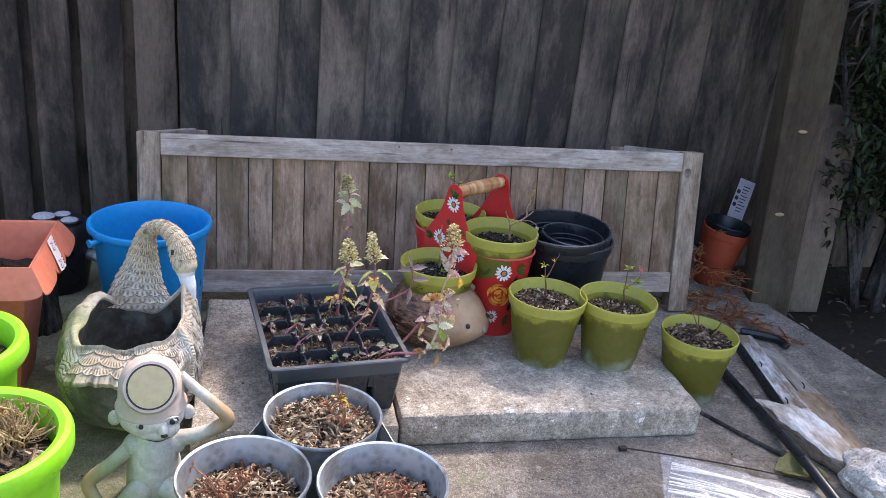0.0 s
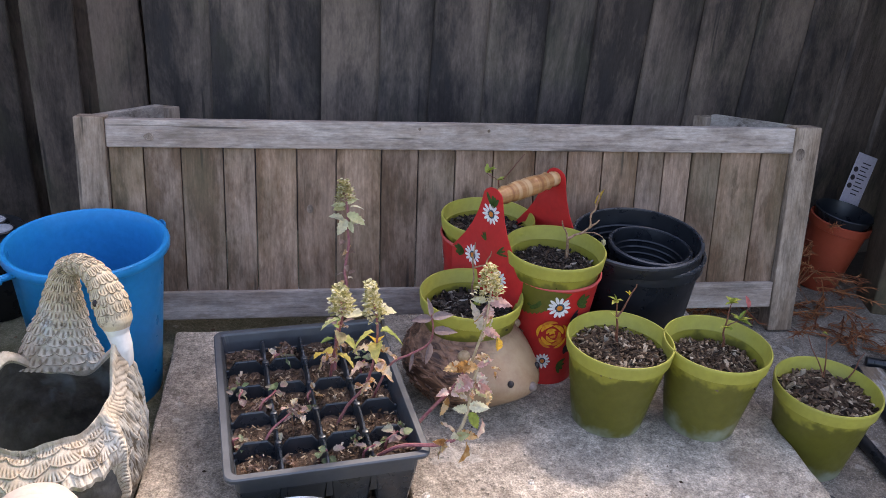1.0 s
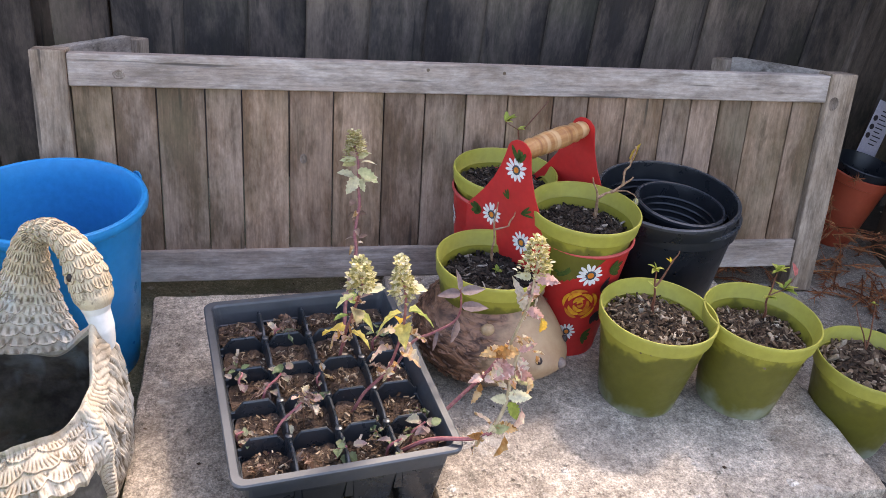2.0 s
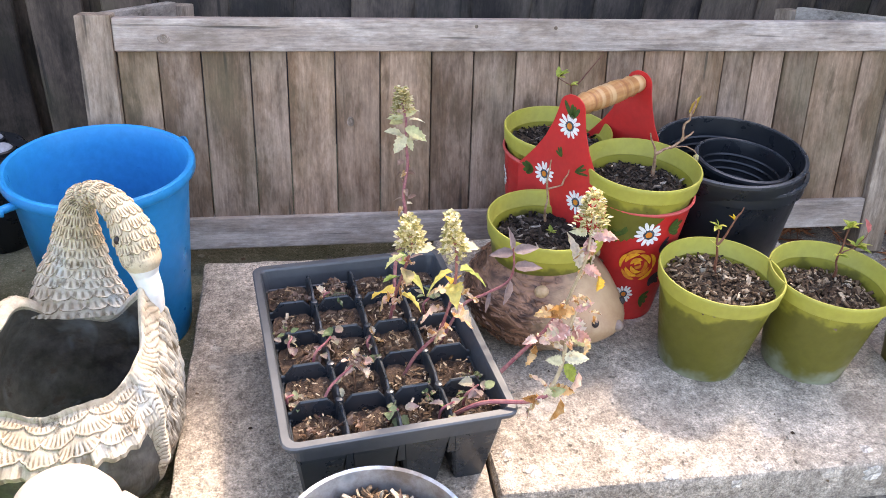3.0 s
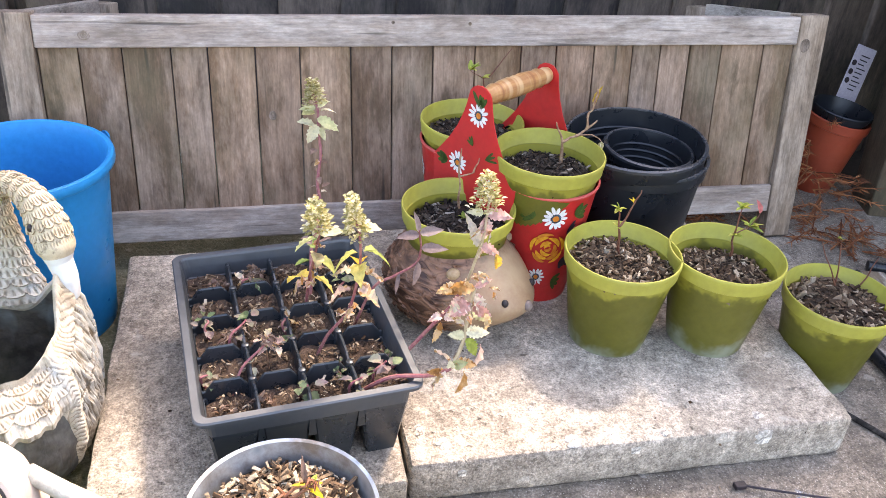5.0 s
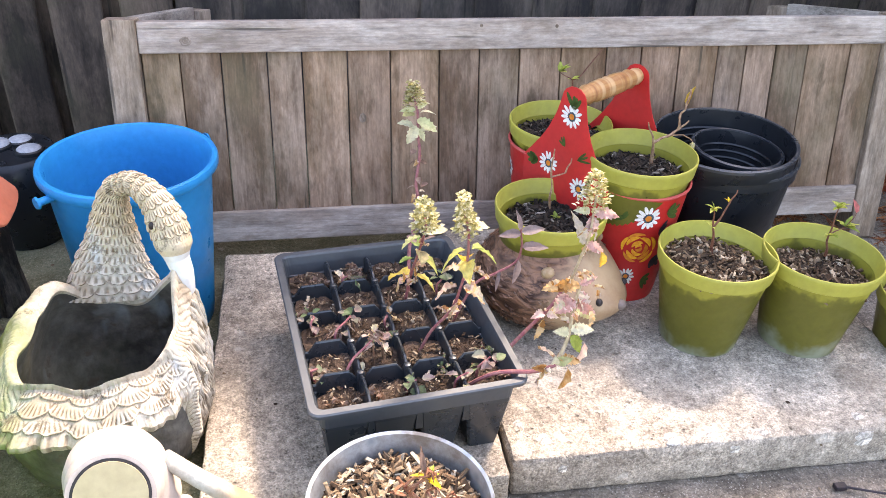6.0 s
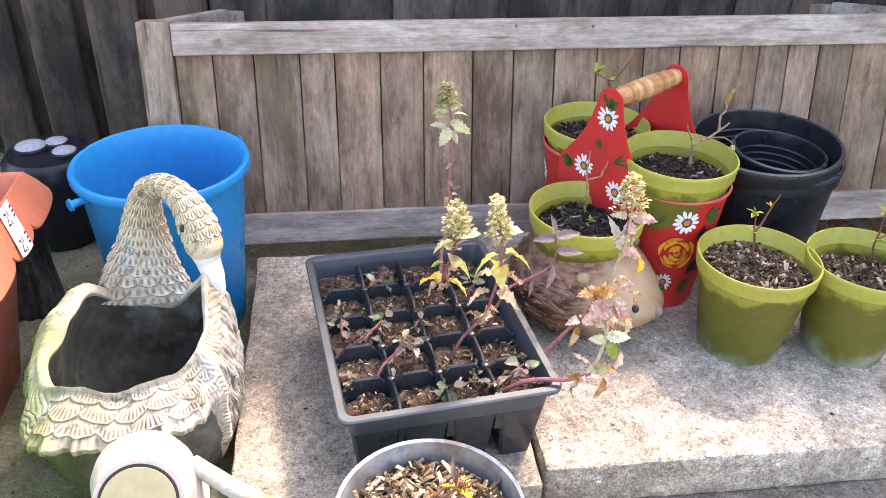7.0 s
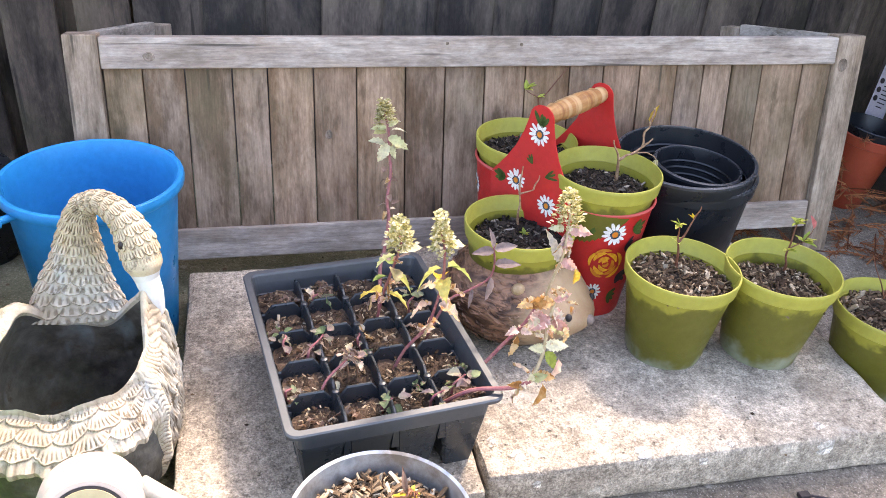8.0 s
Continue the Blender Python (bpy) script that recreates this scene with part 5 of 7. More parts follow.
for at, way, size, wide, mat in [
        ((-0.080, -0.552, 0.366), (0.8, -0.4, 0.1), 0.034, 0.018, M_PINKLEAF), ((-0.082, -0.553, 0.362), (0.1, -0.4, -0.9), 0.034, 0.020, M_PINKLEAF), ((-0.084, -0.553, 0.368), (-0.7, -0.3, 0.3), 0.020, 0.011, M_CREAMLEAF),
        ((-0.088, -0.560, 0.328), (-0.25, -0.1, 1.0), 0.042, 0.016, M_PINKLEAF), ((-0.087, -0.560, 0.330), (0.9, -0.2, -0.3), 0.036, 0.015, M_PINKLEAF), ((-0.066, -0.563, 0.318), (0.3, -0.1, -1), 0.030, 0.012, M_GOLDLEAF),
        ((-0.092, -0.577, 0.284), (-1, -0.1, 0.0), 0.040, 0.020, M_RUSTLEAF), ((-0.100, -0.575, 0.288), (-1, -0.2, -0.35), 0.034, 0.018, M_RUSTLEAF), ((-0.112, -0.572, 0.286), (-0.8, -0.1, -0.3), 0.030, 0.016, M_RUSTLEAF),
        ((-0.092, -0.578, 0.284), (0.6, -0.2, 0.5), 0.026, 0.010, M_PINKLEAF), ((-0.093, -0.580, 0.276), (0.5, -0.3, -0.9), 0.044, 0.024, M_PINKLEAF), ((-0.098, -0.584, 0.268), (-0.8, -0.3, -0.4), 0.032, 0.022, M_PINKLEAF),
        ((-0.100, -0.566, 0.262), (-0.6, -0.3, -0.5), 0.030, 0.020, M_PINKLEAF), ((-0.096, -0.586, 0.262), (0.9, -0.2, -0.4), 0.036, 0.016, M_PINKLEAF), ((-0.104, -0.598, 0.232), (-0.9, -0.3, 0.3), 0.026, 0.014, M_CREAMLEAF),
        ((-0.103, -0.597, 0.236), (0.8, -0.3, 0.1), 0.032, 0.017, M_CREAMLEAF), ((-0.102, -0.600, 0.228), (0.5, -0.5, -0.6), 0.028, 0.016, M_GREENLEAF), ((-0.080, -0.590, 0.255), (0.3, -0.2, -1), 0.036, 0.013, M_RUSTLEAF),
        ((-0.116, -0.609, 0.204), (0.9, -0.2, -0.2), 0.034, 0.016, M_RUSTLEAF), ((-0.120, -0.612, 0.196), (-0.2, -0.4, 0.8), 0.020, 0.012, M_CREAMLEAF), ((-0.118, -0.610, 0.198), (0.5, -0.4, 0.4), 0.024, 0.014, M_CREAMLEAF),
        ((-0.132, -0.613, 0.192), (-0.7, -0.3, 0.3), 0.022, 0.012, M_RUSTLEAF), ((-0.122, -0.550, 0.226), (-0.5, -0.4, 0.1), 0.020, 0.014, M_PINKLEAF), ((-0.118, -0.552, 0.226), (0.4, -0.5, 0.1), 0.018, 0.012, M_PINKLEAF),
        ((-0.123, -0.556, 0.220), (-0.3, -0.3, -1), 0.034, 0.012, M_RUSTLEAF), ((-0.090, -0.575, 0.250), (0.6, -0.5, -0.2), 0.030, 0.020, M_CREAMLEAF)]:
    bm = bmesh.new()
    leaf(bm, at, way, (rng.uniform(-0.4, 0.4), -0.8, 0.6), size * 0.86, wide * 0.9, rng.uniform(0.1, 0.6), 0.16, rng, 13, 0.14 if mat in (M_CREAMLEAF, M_GREENLEAF) else 0.38)
    part("leaf", bm, mat, p, smooth=True)
p = plant("young catmint shoot with purplish grey leaves")
stalk(p, [(-0.215, -0.455, 0.142), (-0.192, -0.466, 0.212), (-0.165, -0.470, 0.232), (-0.140, -0.470, 0.248), (-0.134, -0.470, 0.270), (-0.138, -0.470, 0.298)], 0.0020, 0.0013)
for at, way, size, wide in (((-0.137, -0.471, 0.292), (-1, -0.2, 0.05), 0.030, 0.014), ((-0.137, -0.471, 0.294), (0.9, -0.2, 0.25), 0.030, 0.014), ((-0.138, -0.471, 0.296), (-0.2, 0.1, 1), 0.028, 0.010), ((-0.134, -0.471, 0.272), (1, -0.3, 0.1), 0.034, 0.015), ((-0.137, -0.471, 0.252), (-0.1, -0.2, -1), 0.036, 0.011), ((-0.160, -0.471, 0.236), (-0.2, -0.3, -1), 0.030, 0.006)):
    bm = bmesh.new()
    leaf(bm, at, way, (rng.uniform(-0.3, 0.3), -0.7, 0.7), size, wide, 0.15, 0.05, rng, 8, 0.15)
    part("leaf", bm, M_SHOOTLEAF, p, smooth=True)
p = RIGHT
for x, y, z in ((-0.096, -0.615, 0.180), (-0.075, -0.60, 0.205)):
    bm = bmesh.new()
    leaf(bm, (x - 0.01, y, z + 0.012), (0.3, 0.1, -1), (1, 0, 0), 0.034, 0.014, 0.5, 0.2, rng)
    part("withered_leaf", bm, M_DRYLEAF, p, smooth=True)

for base, top, leaves in (((-0.371, -0.572, 0.142), (-0.323, -0.534, 0.197), 0), ((-0.375, -0.497, 0.142), (-0.352, -0.470, 0.178), 1), ((-0.395, -0.470, 0.142), (-0.400, -0.458, 0.172), 2),
                          ((-0.292, -0.590, 0.142), (-0.284, -0.600, 0.176), 3), ((-0.235, -0.592, 0.142), (-0.222, -0.600, 0.182), 3), ((-0.225, -0.400, 0.142), (-0.222, -0.402, 0.182), 3),
                          ((-0.352, -0.365, 0.142), (-0.350, -0.362, 0.166), 4), ((-0.400, -0.555, 0.142), (-0.398, -0.556, 0.165), 2), ((-0.205, -0.575, 0.142), (-0.190, -0.575, 0.182), 2), ((-0.300, -0.47, 0.142), (-0.305, -0.46, 0.168), 4)):
    p = plant(("small withered catmint seedling in the seed tray", "pale green catmint seedling in the seed tray", "small purplish catmint seedling in the seed tray", "fresh green catmint seedling in the seed tray", "dry brown seedling in the seed tray")[leaves])
    a, b = Vector(base), Vector(top)
    stalk(p, [a, a.lerp(b, 0.4) + Vector((-0.006, -0.004, 0.012)), a.lerp(b, 0.75) + Vector((0.0, 0, 0.006)), b], 0.0019, 0.0012)
    mat = (M_DRYLEAF, M_SEEDLEAF, M_SEEDLEAF, M_SEEDLEAF, M_DRYLEAF)[leaves]
    for k in range(4 if leaves in (0, 1) else 3):
        leaf_pair(p, b + Vector((rng.uniform(-0.008, 0.008), rng.uniform(-0.008, 0.008), rng.uniform(-0.012, 0.004))), k * 1.1 + rng.random(), 0.020 if leaves != 0 else 0.021, mat, rng, 1.2 if leaves == 0 else 0.4)
    leaf_pair(p, a.lerp(b, 0.5) + Vector((0, 0, 0.004)), 2.0, 0.018, M_SEEDLEAF, rng, 0.6)

# withered clusters hanging on the stems and lying in the cells
def withered(parent, at, n, size, mat, rng):
    for _ in range(n):
        a = rng.uniform(0, 6.3)
        way = Vector((math.cos(a), math.sin(a), rng.uniform(-1.0, 0.5)))
        bm = bmesh.new()
        z = size * rng.uniform(0.6, 1.2)
        leaf(bm, Vector(at) + Vector((rng.uniform(-1, 1), rng.uniform(-1, 1), rng.uniform(-1, 1))) * 0.006, way, (rng.uniform(-1, 1), rng.uniform(-1, 1), 1), z, z * rng.uniform(0.45, 0.8), rng.uniform(0.0, 0.8), 0.12, rng, 7, 1.0)
        part("withered_leaf", bm, mat, parent, smooth=True)


for p, spots in ((RIGHT, ((-0.103, -0.590, 0.262), (-0.088, -0.570, 0.296), (-0.079, -0.552, 0.345), (-0.100, -0.596, 0.240), (-0.116, -0.610, 0.204), (-0.122, -0.551, 0.228), (-0.092, -0.549, 0.285), (-0.072, -0.556, 0.318), (-0.130, -0.613, 0.192), (-0.070, -0.575, 0.272))),
                 (MIDDLE, ((-0.219, -0.541, 0.296), (-0.222, -0.536, 0.268), (-0.230, -0.531, 0.232))), (SHORT, ((-0.268, -0.447, 0.236), (-0.268, -0.441, 0.212), (-0.262, -0.468, 0.282)))):
    for at in spots:
        withered(p, at, 2, 0.021, M_DRYLEAF, rng)
for at in ((-0.330, -0.538, 0.196), (-0.318, -0.528, 0.182), (-0.350, -0.476, 0.172), (-0.372, -0.482, 0.160), (-0.333, -0.352, 0.168), (-0.345, -0.373, 0.160), (-0.385, -0.365, 0.158), (-0.408, -0.432, 0.158), (-0.335, -0.431, 0.160), (-0.283, -0.372, 0.158), (-0.222, -0.448, 0.158), (-0.188, -0.528, 0.160), (-0.178, -0.590, 0.165), (-0.388, -0.610, 0.158), (-0.330, -0.600, 0.158), (-0.245, -0.560, 0.158)):
    p = plant("dry brown seedling in the seed tray")
    stalk(p, [(at[0], at[1], 0.142), (at[0] + 0.003, at[1] + 0.002, 0.152), at], 0.0014, 0.0009, M_STALK)
    withered(p, at, 5, 0.019, M_DEADLEAF if rng.random() < 0.7 else M_SEEDLEAF, rng)

# ---- hedgehog planter ----
bm = bmesh.new()
NOSE = Vector((0.086, -0.096)).normalized()
rows, seg = 26, 72
rings = []


def hog_point(a, t, inner=False):
    """t runs from the base (0) to the mouth (1)."""
    d = Vector((math.cos(a), math.sin(a)))
    c = d.dot(NOSE)
    r = 0.060 + 0.038 * math.sin(math.pi * min(1, t * 1.02)) ** 0.7 + 0.022 * t * (1 - t)
    r *= 1 + 0.05 * max(0, -c)
    snout = max(0.0, c) ** 6 * 0.027 * math.exp(-((t - 0.46) / 0.26) ** 2)
    z = 0.002 + 0.124 * t + 0.006 * max(0, c) * t
    if inner:
        r -= 0.009
    return Vector((d.x * (r + snout), d.y * (r + snout), z))


for k in range(rows + 1):
    rings.append([bm.verts.new(hog_point(2 * math.pi * j / seg, k / rows)) for j in range(seg)])
for k in (rows, rows - 4, rows - 9, 3):
    rings.append([bm.verts.new(hog_point(2 * math.pi * j / seg, k / rows, True) + Vector((0, 0, 0.0))) for j in range(seg)])
for a, b in zip(rings, rings[1:]):
    for j in range(seg):
        bm.faces.new((a[j], a[(j + 1) % seg], b[(j + 1) % seg], b[j]))
bm.faces.new(rings[0][::-1])
bm.faces.new(rings[-1])
features = []


def feature(name, at, radii, mat, label):
    bit = bmesh.new()
    ball(bit, at, radii)
    features.append((name, bit, mat, label))


nose_at = NOSE * 0.128
feature("nose", (nose_at.x, nose_at.y, 0.066), (0.0085, 0.0085, 0.008), M_NOSE, "small greyish brown nose")
for turn in (-0.31, 0.31):
    d = Matrix.Rotation(turn, 2) @ NOSE
    feature("eye", hog_point(math.atan2(d.y, d.x), 0.60), (0.0052, 0.0052, 0.006), M_EYE, "small dark eye")
    d = Matrix.Rotation(turn * 3.3, 2) @ NOSE
    feature("ear", hog_point(math.atan2(d.y, d.x), 0.88), (0.010, 0.008, 0.009), M_TAN, "round tan ear")
# raised quills on the back and sides
rng = random.Random(77)
for _ in range(620):
    a, t = rng.uniform(0, 2 * math.pi), rng.uniform(0.08, 0.97)
    d = Vector((math.cos(a), math.sin(a)))
    if d.dot(NOSE) > 0.52:
        continue
    p0 = hog_point(a, t)
    away = hog_point(a + 0.02, t) - hog_point(a - 0.02, t)
    s = -1 if d.x * NOSE.y - d.y * NOSE.x > 0 else 1
    way = (away.normalized() * -s + Vector((0, 0, rng.uniform(-0.45, 0.25)))).normalized()
    out = Vector((d.x, d.y, 0))
    l, w = rng.uniform(0.010, 0.017), 0.0022
    side = way.cross(out).normalized() * w
    q = [bm.verts.new(v) for v in (p0 - side - out * 0.001, p0 + side - out * 0.001, p0 + way * l * 0.5 + out * 0.0028, p0 + way * l - out * 0.0005)]
    bm.faces.new((q[0], q[1], q[2]))
    bm.faces.new((q[1], q[3], q[2]))
    bm.faces.new((q[0], q[2], q[3]))
hog = tagged(link_mesh("hedgehog_planter", bm, [M_SPINES, M_TAN, M_EYE], smooth=True), "glazed brown hedgehog planter with a tan face, holding a pot", "planter")
hog.matrix_world = pose(-0.048, -0.326, SLAB)
for name, bit, mat, label in features:
    part(name, bit, mat, hog, label, smooth=True)

# ---- swan planter ----
SWAN = Vector((-0.652, -0.487, 0.0))
bm = bmesh.new()


def bump_at(a, at, wide):
    d = (a - radians(at) + math.pi) % (2 * math.pi) - math.pi
    return math.exp(-(d / radians(wide)) ** 2)


def swan_rim(a):
    return 0.183 + 0.066 * bump_at(a, 20, 26) + 0.018 * bump_at(a, -30, 30) + 0.020 * bump_at(a, 138, 26) + 0.012 * bump_at(a, 178, 35) - 0.020 * bump_at(a, 84, 30) + 0.004 * math.sin(9 * a)


OUT = ((0.0, 0.60), (0.06, 0.70), (0.2, 0.90), (0.4, 1.02), (0.55, 1.03), (0.7, 1.0), (0.85, 0.93), (0.95, 0.85), (1.0, 0.78))


def squarish(a):
    return (abs(math.cos(a)) ** 2.9 + abs(math.sin(a)) ** 2.9) ** (-1 / 2.9)


RUMP = ((0.0, 0.62), (0.06, 0.72), (0.4, 0.98), (0.66, 1.03), (0.71, 1.08), (0.755, 1.27), (0.80, 1.29), (0.87, 1.18), (0.94, 1.05), (1.0, 0.91))


def swan_skin(a, t):
    f = np.interp(t, [p[0] for p in OUT], [p[1] for p in OUT])
    deg = (math.degrees(a) + 180) % 360 - 180
    rear = math.exp(-((deg + 84) / 45) ** 4)
    f += (np.interp(t, [p[0] for p in RUMP], [p[1] for p in RUMP]) - f) * rear
    rx, ry = 0.120 + (0.010 if math.cos(a) < 0 else 0.0) * min(1, abs(math.cos(a)) * 2), 0.128 - 0.014 * rear
    # tail: a ragged shelf that juts out over a hollow, and the two wing ridges
    shelf = (t - 0.95) / -0.17 if t > 0.78 else max(0.0, (t - 0.70) / 0.06)
    shelf = max(0.0, min(1.0, shelf))
    tail = 0.020 * bump_at(a, -120, 14) * shelf + 0.003 * rear * shelf * (math.sin(34 * a) + 0.6 * math.sin(61 * a))
    ridge = 0.010 * bump_at(a, -34, 5) * min(1, 4 * t) + 0.007 * bump_at(a, -134, 6) * min(1, max(0, 3 * (t - 0.5)))
    d = f + (tail + ridge) / 0.122 + 0.006 * math.sin(14 * a + 5 * t)
    d *= 1 + (squarish(a) - 1) * max(0.0, t - 0.6) / 0.4 * (1 - rear)
    return Vector((rx * d * math.cos(a), ry * d * math.sin(a), swan_rim(a) * t))


def swan_inside(a, t):
    deg = (math.degrees(a) + 180) % 360 - 180
    thick = 0.065 + 0.15 * bump_at(a, 165, 50)
    f = (0.78 + 0.07 * max(0.0, -math.sin(a)) - thick + 0.20 * math.sin(math.pi * min(1, (1 - t) * 0.9))) * squarish(a)
    return Vector(((0.120 + (0.010 if math.cos(a) < 0 else 0.0) * min(1, abs(math.cos(a)) * 2)) * f * math.cos(a), 0.128 * f * math.sin(a), 0.03 + (swan_rim(a) - 0.03) * t))


def feather(u, v, fine=44):
    """Overlapping rounded scales, u across and v down the rows: their height, and how deep a painted groove lies there."""
    row = math.floor(v)
    for r in (row - 1, row):
        x = (u + 0.5 * (r % 2)) % 1 - 0.5
        w = v - r
        edge = 1.0 + 0.5 * math.sqrt(max(0.0, 1 - (2.0 * x) ** 2))
        if w <= edge:
            f = w / edge
            line = math.cos(math.atan2(x, 0.42 + 0.4 * w) * fine) - 0.05
            groove = min(1.0, 1.6 * max(0.0, line)) * min(1.0, max(0.0, (f - 0.40) * 5)) * (1 if f < 0.88 else 0)
            rim = max(0.0, (f - 0.955) / 0.045)
            return 0.1 + 0.9 * f ** 1.6 - 0.40 * groove - 0.7 * rim * rim, 0.9 * groove if f < 0.955 else 0.75
    return 0.0, 1.0


relief = {}


def swan_out(a, t, key):
    p0 = swan_skin(a, t)
    deg = (math.degrees(a) + 180) % 360 - 180
    breast = 1 / (1 + math.exp((abs(deg + 82) - 44) / 1.5))
    out = Vector((p0.x, p0.y, 0.03 + 0.12 * breast)).normalized()
    h, groove = 0.0, 0.0
    if breast > 0.5 and 0.845 < t < 0.99:
        h, groove = feather((deg + 122) / 16.0 + 0.10 * noise.noise((deg * 0.06, t * 9, 1)), (0.99 - t) / 0.060 + 0.16 * noise.noise((deg * 0.07, t * 5, 3)))
        h *= 0.0024 * breast
    elif breast > 0.5:
        # worn strokes on the plain rump
        fleck = noise.noise((deg * 0.55, t * 7, 9)) + 0.5 * noise.noise((deg * 1.2, t * 16, 2))
        h, groove = -0.0016 * fleck, 0.7 * min(1.0, max(0.0, (fleck - 0.18) * 5))
    else:
        # long wing barbs hanging down, under finely braided edges along the rim and the two wing ridges
        ridge = min(abs(deg + 36), abs(deg + 133))
        if t > 0.91:
            k = (deg / 3.4 + (t - 0.91) * 30 + 0.3 * noise.noise((deg * 0.2, t * 20, 1))) % 1
            h, groove = 0.0016 * math.sin(math.pi * k) ** 0.5, max(0.0, 1 - k / 0.28)
        elif ridge < 8:
            k = (t * 34 + ridge * 0.16 + 0.5 * noise.noise((deg * 0.3, t * 14, 6))) % 1
            h, groove = 0.0020 * math.sin(math.pi * k) ** 0.6, max(0.0, 1 - k / 0.30)
        else:
            lean = deg + (26 if abs(deg) < 100 else -26) * t
            h = 0.0026 * noise.noise((lean * 0.32, t * 3.2, 2)) + 0.0034 * noise.noise((lean * 0.75, t * 6.5, 9)) * -1
            fleck = noise.noise((lean * 0.75, t * 6.5, 9)) + 0.5 * noise.noise((lean * 1.5, t * 15, 2))
            groove = 0.95 * min(1.0, max(0.0, (fleck - 0.06) * 5))
            # one large feather line along the wing
            if abs((t - 0.62) - 0.10 * math.sin(a * 2.2)) < 0.012:
                h -= 0.002
                groove = 0.8
    h += 0.0016 * noise.noise((a * 7, t * 14, 3))
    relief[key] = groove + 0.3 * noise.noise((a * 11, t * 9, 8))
    return p0 + out * h


seg, high = 900, 210
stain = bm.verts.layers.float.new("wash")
rows = []
for k in range(high + 1):
    row = []
    for j in range(seg):
        v = bm.verts.new(swan_out(2 * math.pi * j / seg, k / high, (k, j)))
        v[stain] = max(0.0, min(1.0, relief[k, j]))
        row.append(v)
    rows.append(row)
# a thick rounded lip, then the rough inside down to a litter of soil
for u in (0.12, 0.3, 0.5, 0.7, 0.88):
    row = []
    for j in range(seg):
        a = 2 * math.pi * j / seg
        p0, p1 = swan_out(a, 1.0, (0, 0)), swan_inside(a, 1.0)
        row.append(bm.verts.new(p0.lerp(p1, u) + Vector((0, 0, (0.0075 + 0.002 * noise.noise((a * 9, u, 1))) * math.sin(math.pi * u) ** 0.6))))
    rows.append(row)
LIP = len(rows)
for n in range(31):
    t = 1 - 0.97 * n / 30
    row = []
    for j in range(seg):
        a = 2 * math.pi * j / seg
        q = swan_inside(a, t)
        lump = 1 + (0.035 * noise.noise((a * 3, t * 5, 4)) + 0.02 * noise.noise((a * 7 + t * 9, t * 4, 8))) * min(1.0, 6 * (1 - t))
        row.append(bm.verts.new((q.x * lump, q.y * lump, q.z)))
    rows.append(row)
# the inside takes the material that has the hollow's shade painted in
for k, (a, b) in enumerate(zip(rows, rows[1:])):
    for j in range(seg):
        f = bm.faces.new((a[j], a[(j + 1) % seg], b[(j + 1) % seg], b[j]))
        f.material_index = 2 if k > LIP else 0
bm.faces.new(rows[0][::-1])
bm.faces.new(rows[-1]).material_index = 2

# neck and head
neck = [(-0.655, -0.390, 0.172), (-0.654, -0.380, 0.212), (-0.648, -0.376, 0.25), (-0.642, -0.378, 0.292), (-0.634, -0.380, 0.322), (-0.617, -0.390, 0.338), (-0.599, -0.405, 0.342), (-0.580, -0.422, 0.331), (-0.568, -0.434, 0.308), (-0.562, -0.442, 0.285), (-0.559, -0.447, 0.265), (-0.554, -0.450, 0.244), (-0.550, -0.452, 0.220)]
wide = [(0.066, 0.020), (0.049, 0.019), (0.034, 0.020), (0.0235, 0.019), (0.0165, 0.0155), (0.0155, 0.0155), (0.016, 0.016), (0.0195, 0.0195), (0.0255, 0.0245), (0.0265, 0.0235), (0.0185, 0.016), (0.0205, 0.014), (0.0165, 0.009)]
STEP = 36
pts = smooth_line([Vector(p) - SWAN for p in neck], STEP)
seg = 288
side = Vector((1, 0.1, 0)).normalized()
rings, run = [], 0.0
for k, q in enumerate(pts):
    f = k / STEP
    i = min(int(f), len(wide) - 2)
    rx, ry = (wide[i][c] + (wide[i + 1][c] - wide[i][c]) * (f - i) for c in (0, 1))
    way = (pts[min(k + 1, len(pts) - 1)] - pts[max(k - 1, 0)]).normalized()
    side = (side - way * side.dot(way)).normalized()
    up = way.cross(side).normalized()
    run += (q - pts[k - 1]).length if k else 0
    ring = []
    for j in range(seg):
        a = 2 * math.pi * j / seg
        out = (side * math.cos(a) * ry + up * math.sin(a) * rx).normalized()
        v = run / (0.0150 if f < 4.5 else 0.0118)
        s, groove = feather(a / (2 * math.pi) * 13 + 0.10 * noise.noise((a * 2, v * 0.7, 1)), ((40 - v) if f < 4.5 else v) + 0.14 * noise.noise((a * 3, v, 6)), 15)
        plain = min(1.0, max(0.0, (f - 8.75) / 0.25))
        s = s * (1 - plain) + plain * (0.42 + 0.5 * math.exp(-((f - 9.25) / 0.22) ** 2))
        groove *= 1 - plain
        h = (0.0044 if f < 4.5 else 0.0028) * s
        ring.append(bm.verts.new(q + side * rx * math.cos(a) + up * ry * math.sin(a) + out * (h - 0.0024)))
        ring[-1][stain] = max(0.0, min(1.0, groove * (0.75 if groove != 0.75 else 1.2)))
    rings.append(ring)
for k, (a, b) in enumerate(zip(rings, rings[1:])):
    for j in range(seg):
        bm.faces.new((a[j], a[(j + 1) % seg], b[(j + 1) % seg], b[j])).material_index = 3 if k / STEP > 9.6 else 0
bm.faces.new(rings[0][::-1])
bm.faces.new(rings[-1])
count = len(bm.faces)
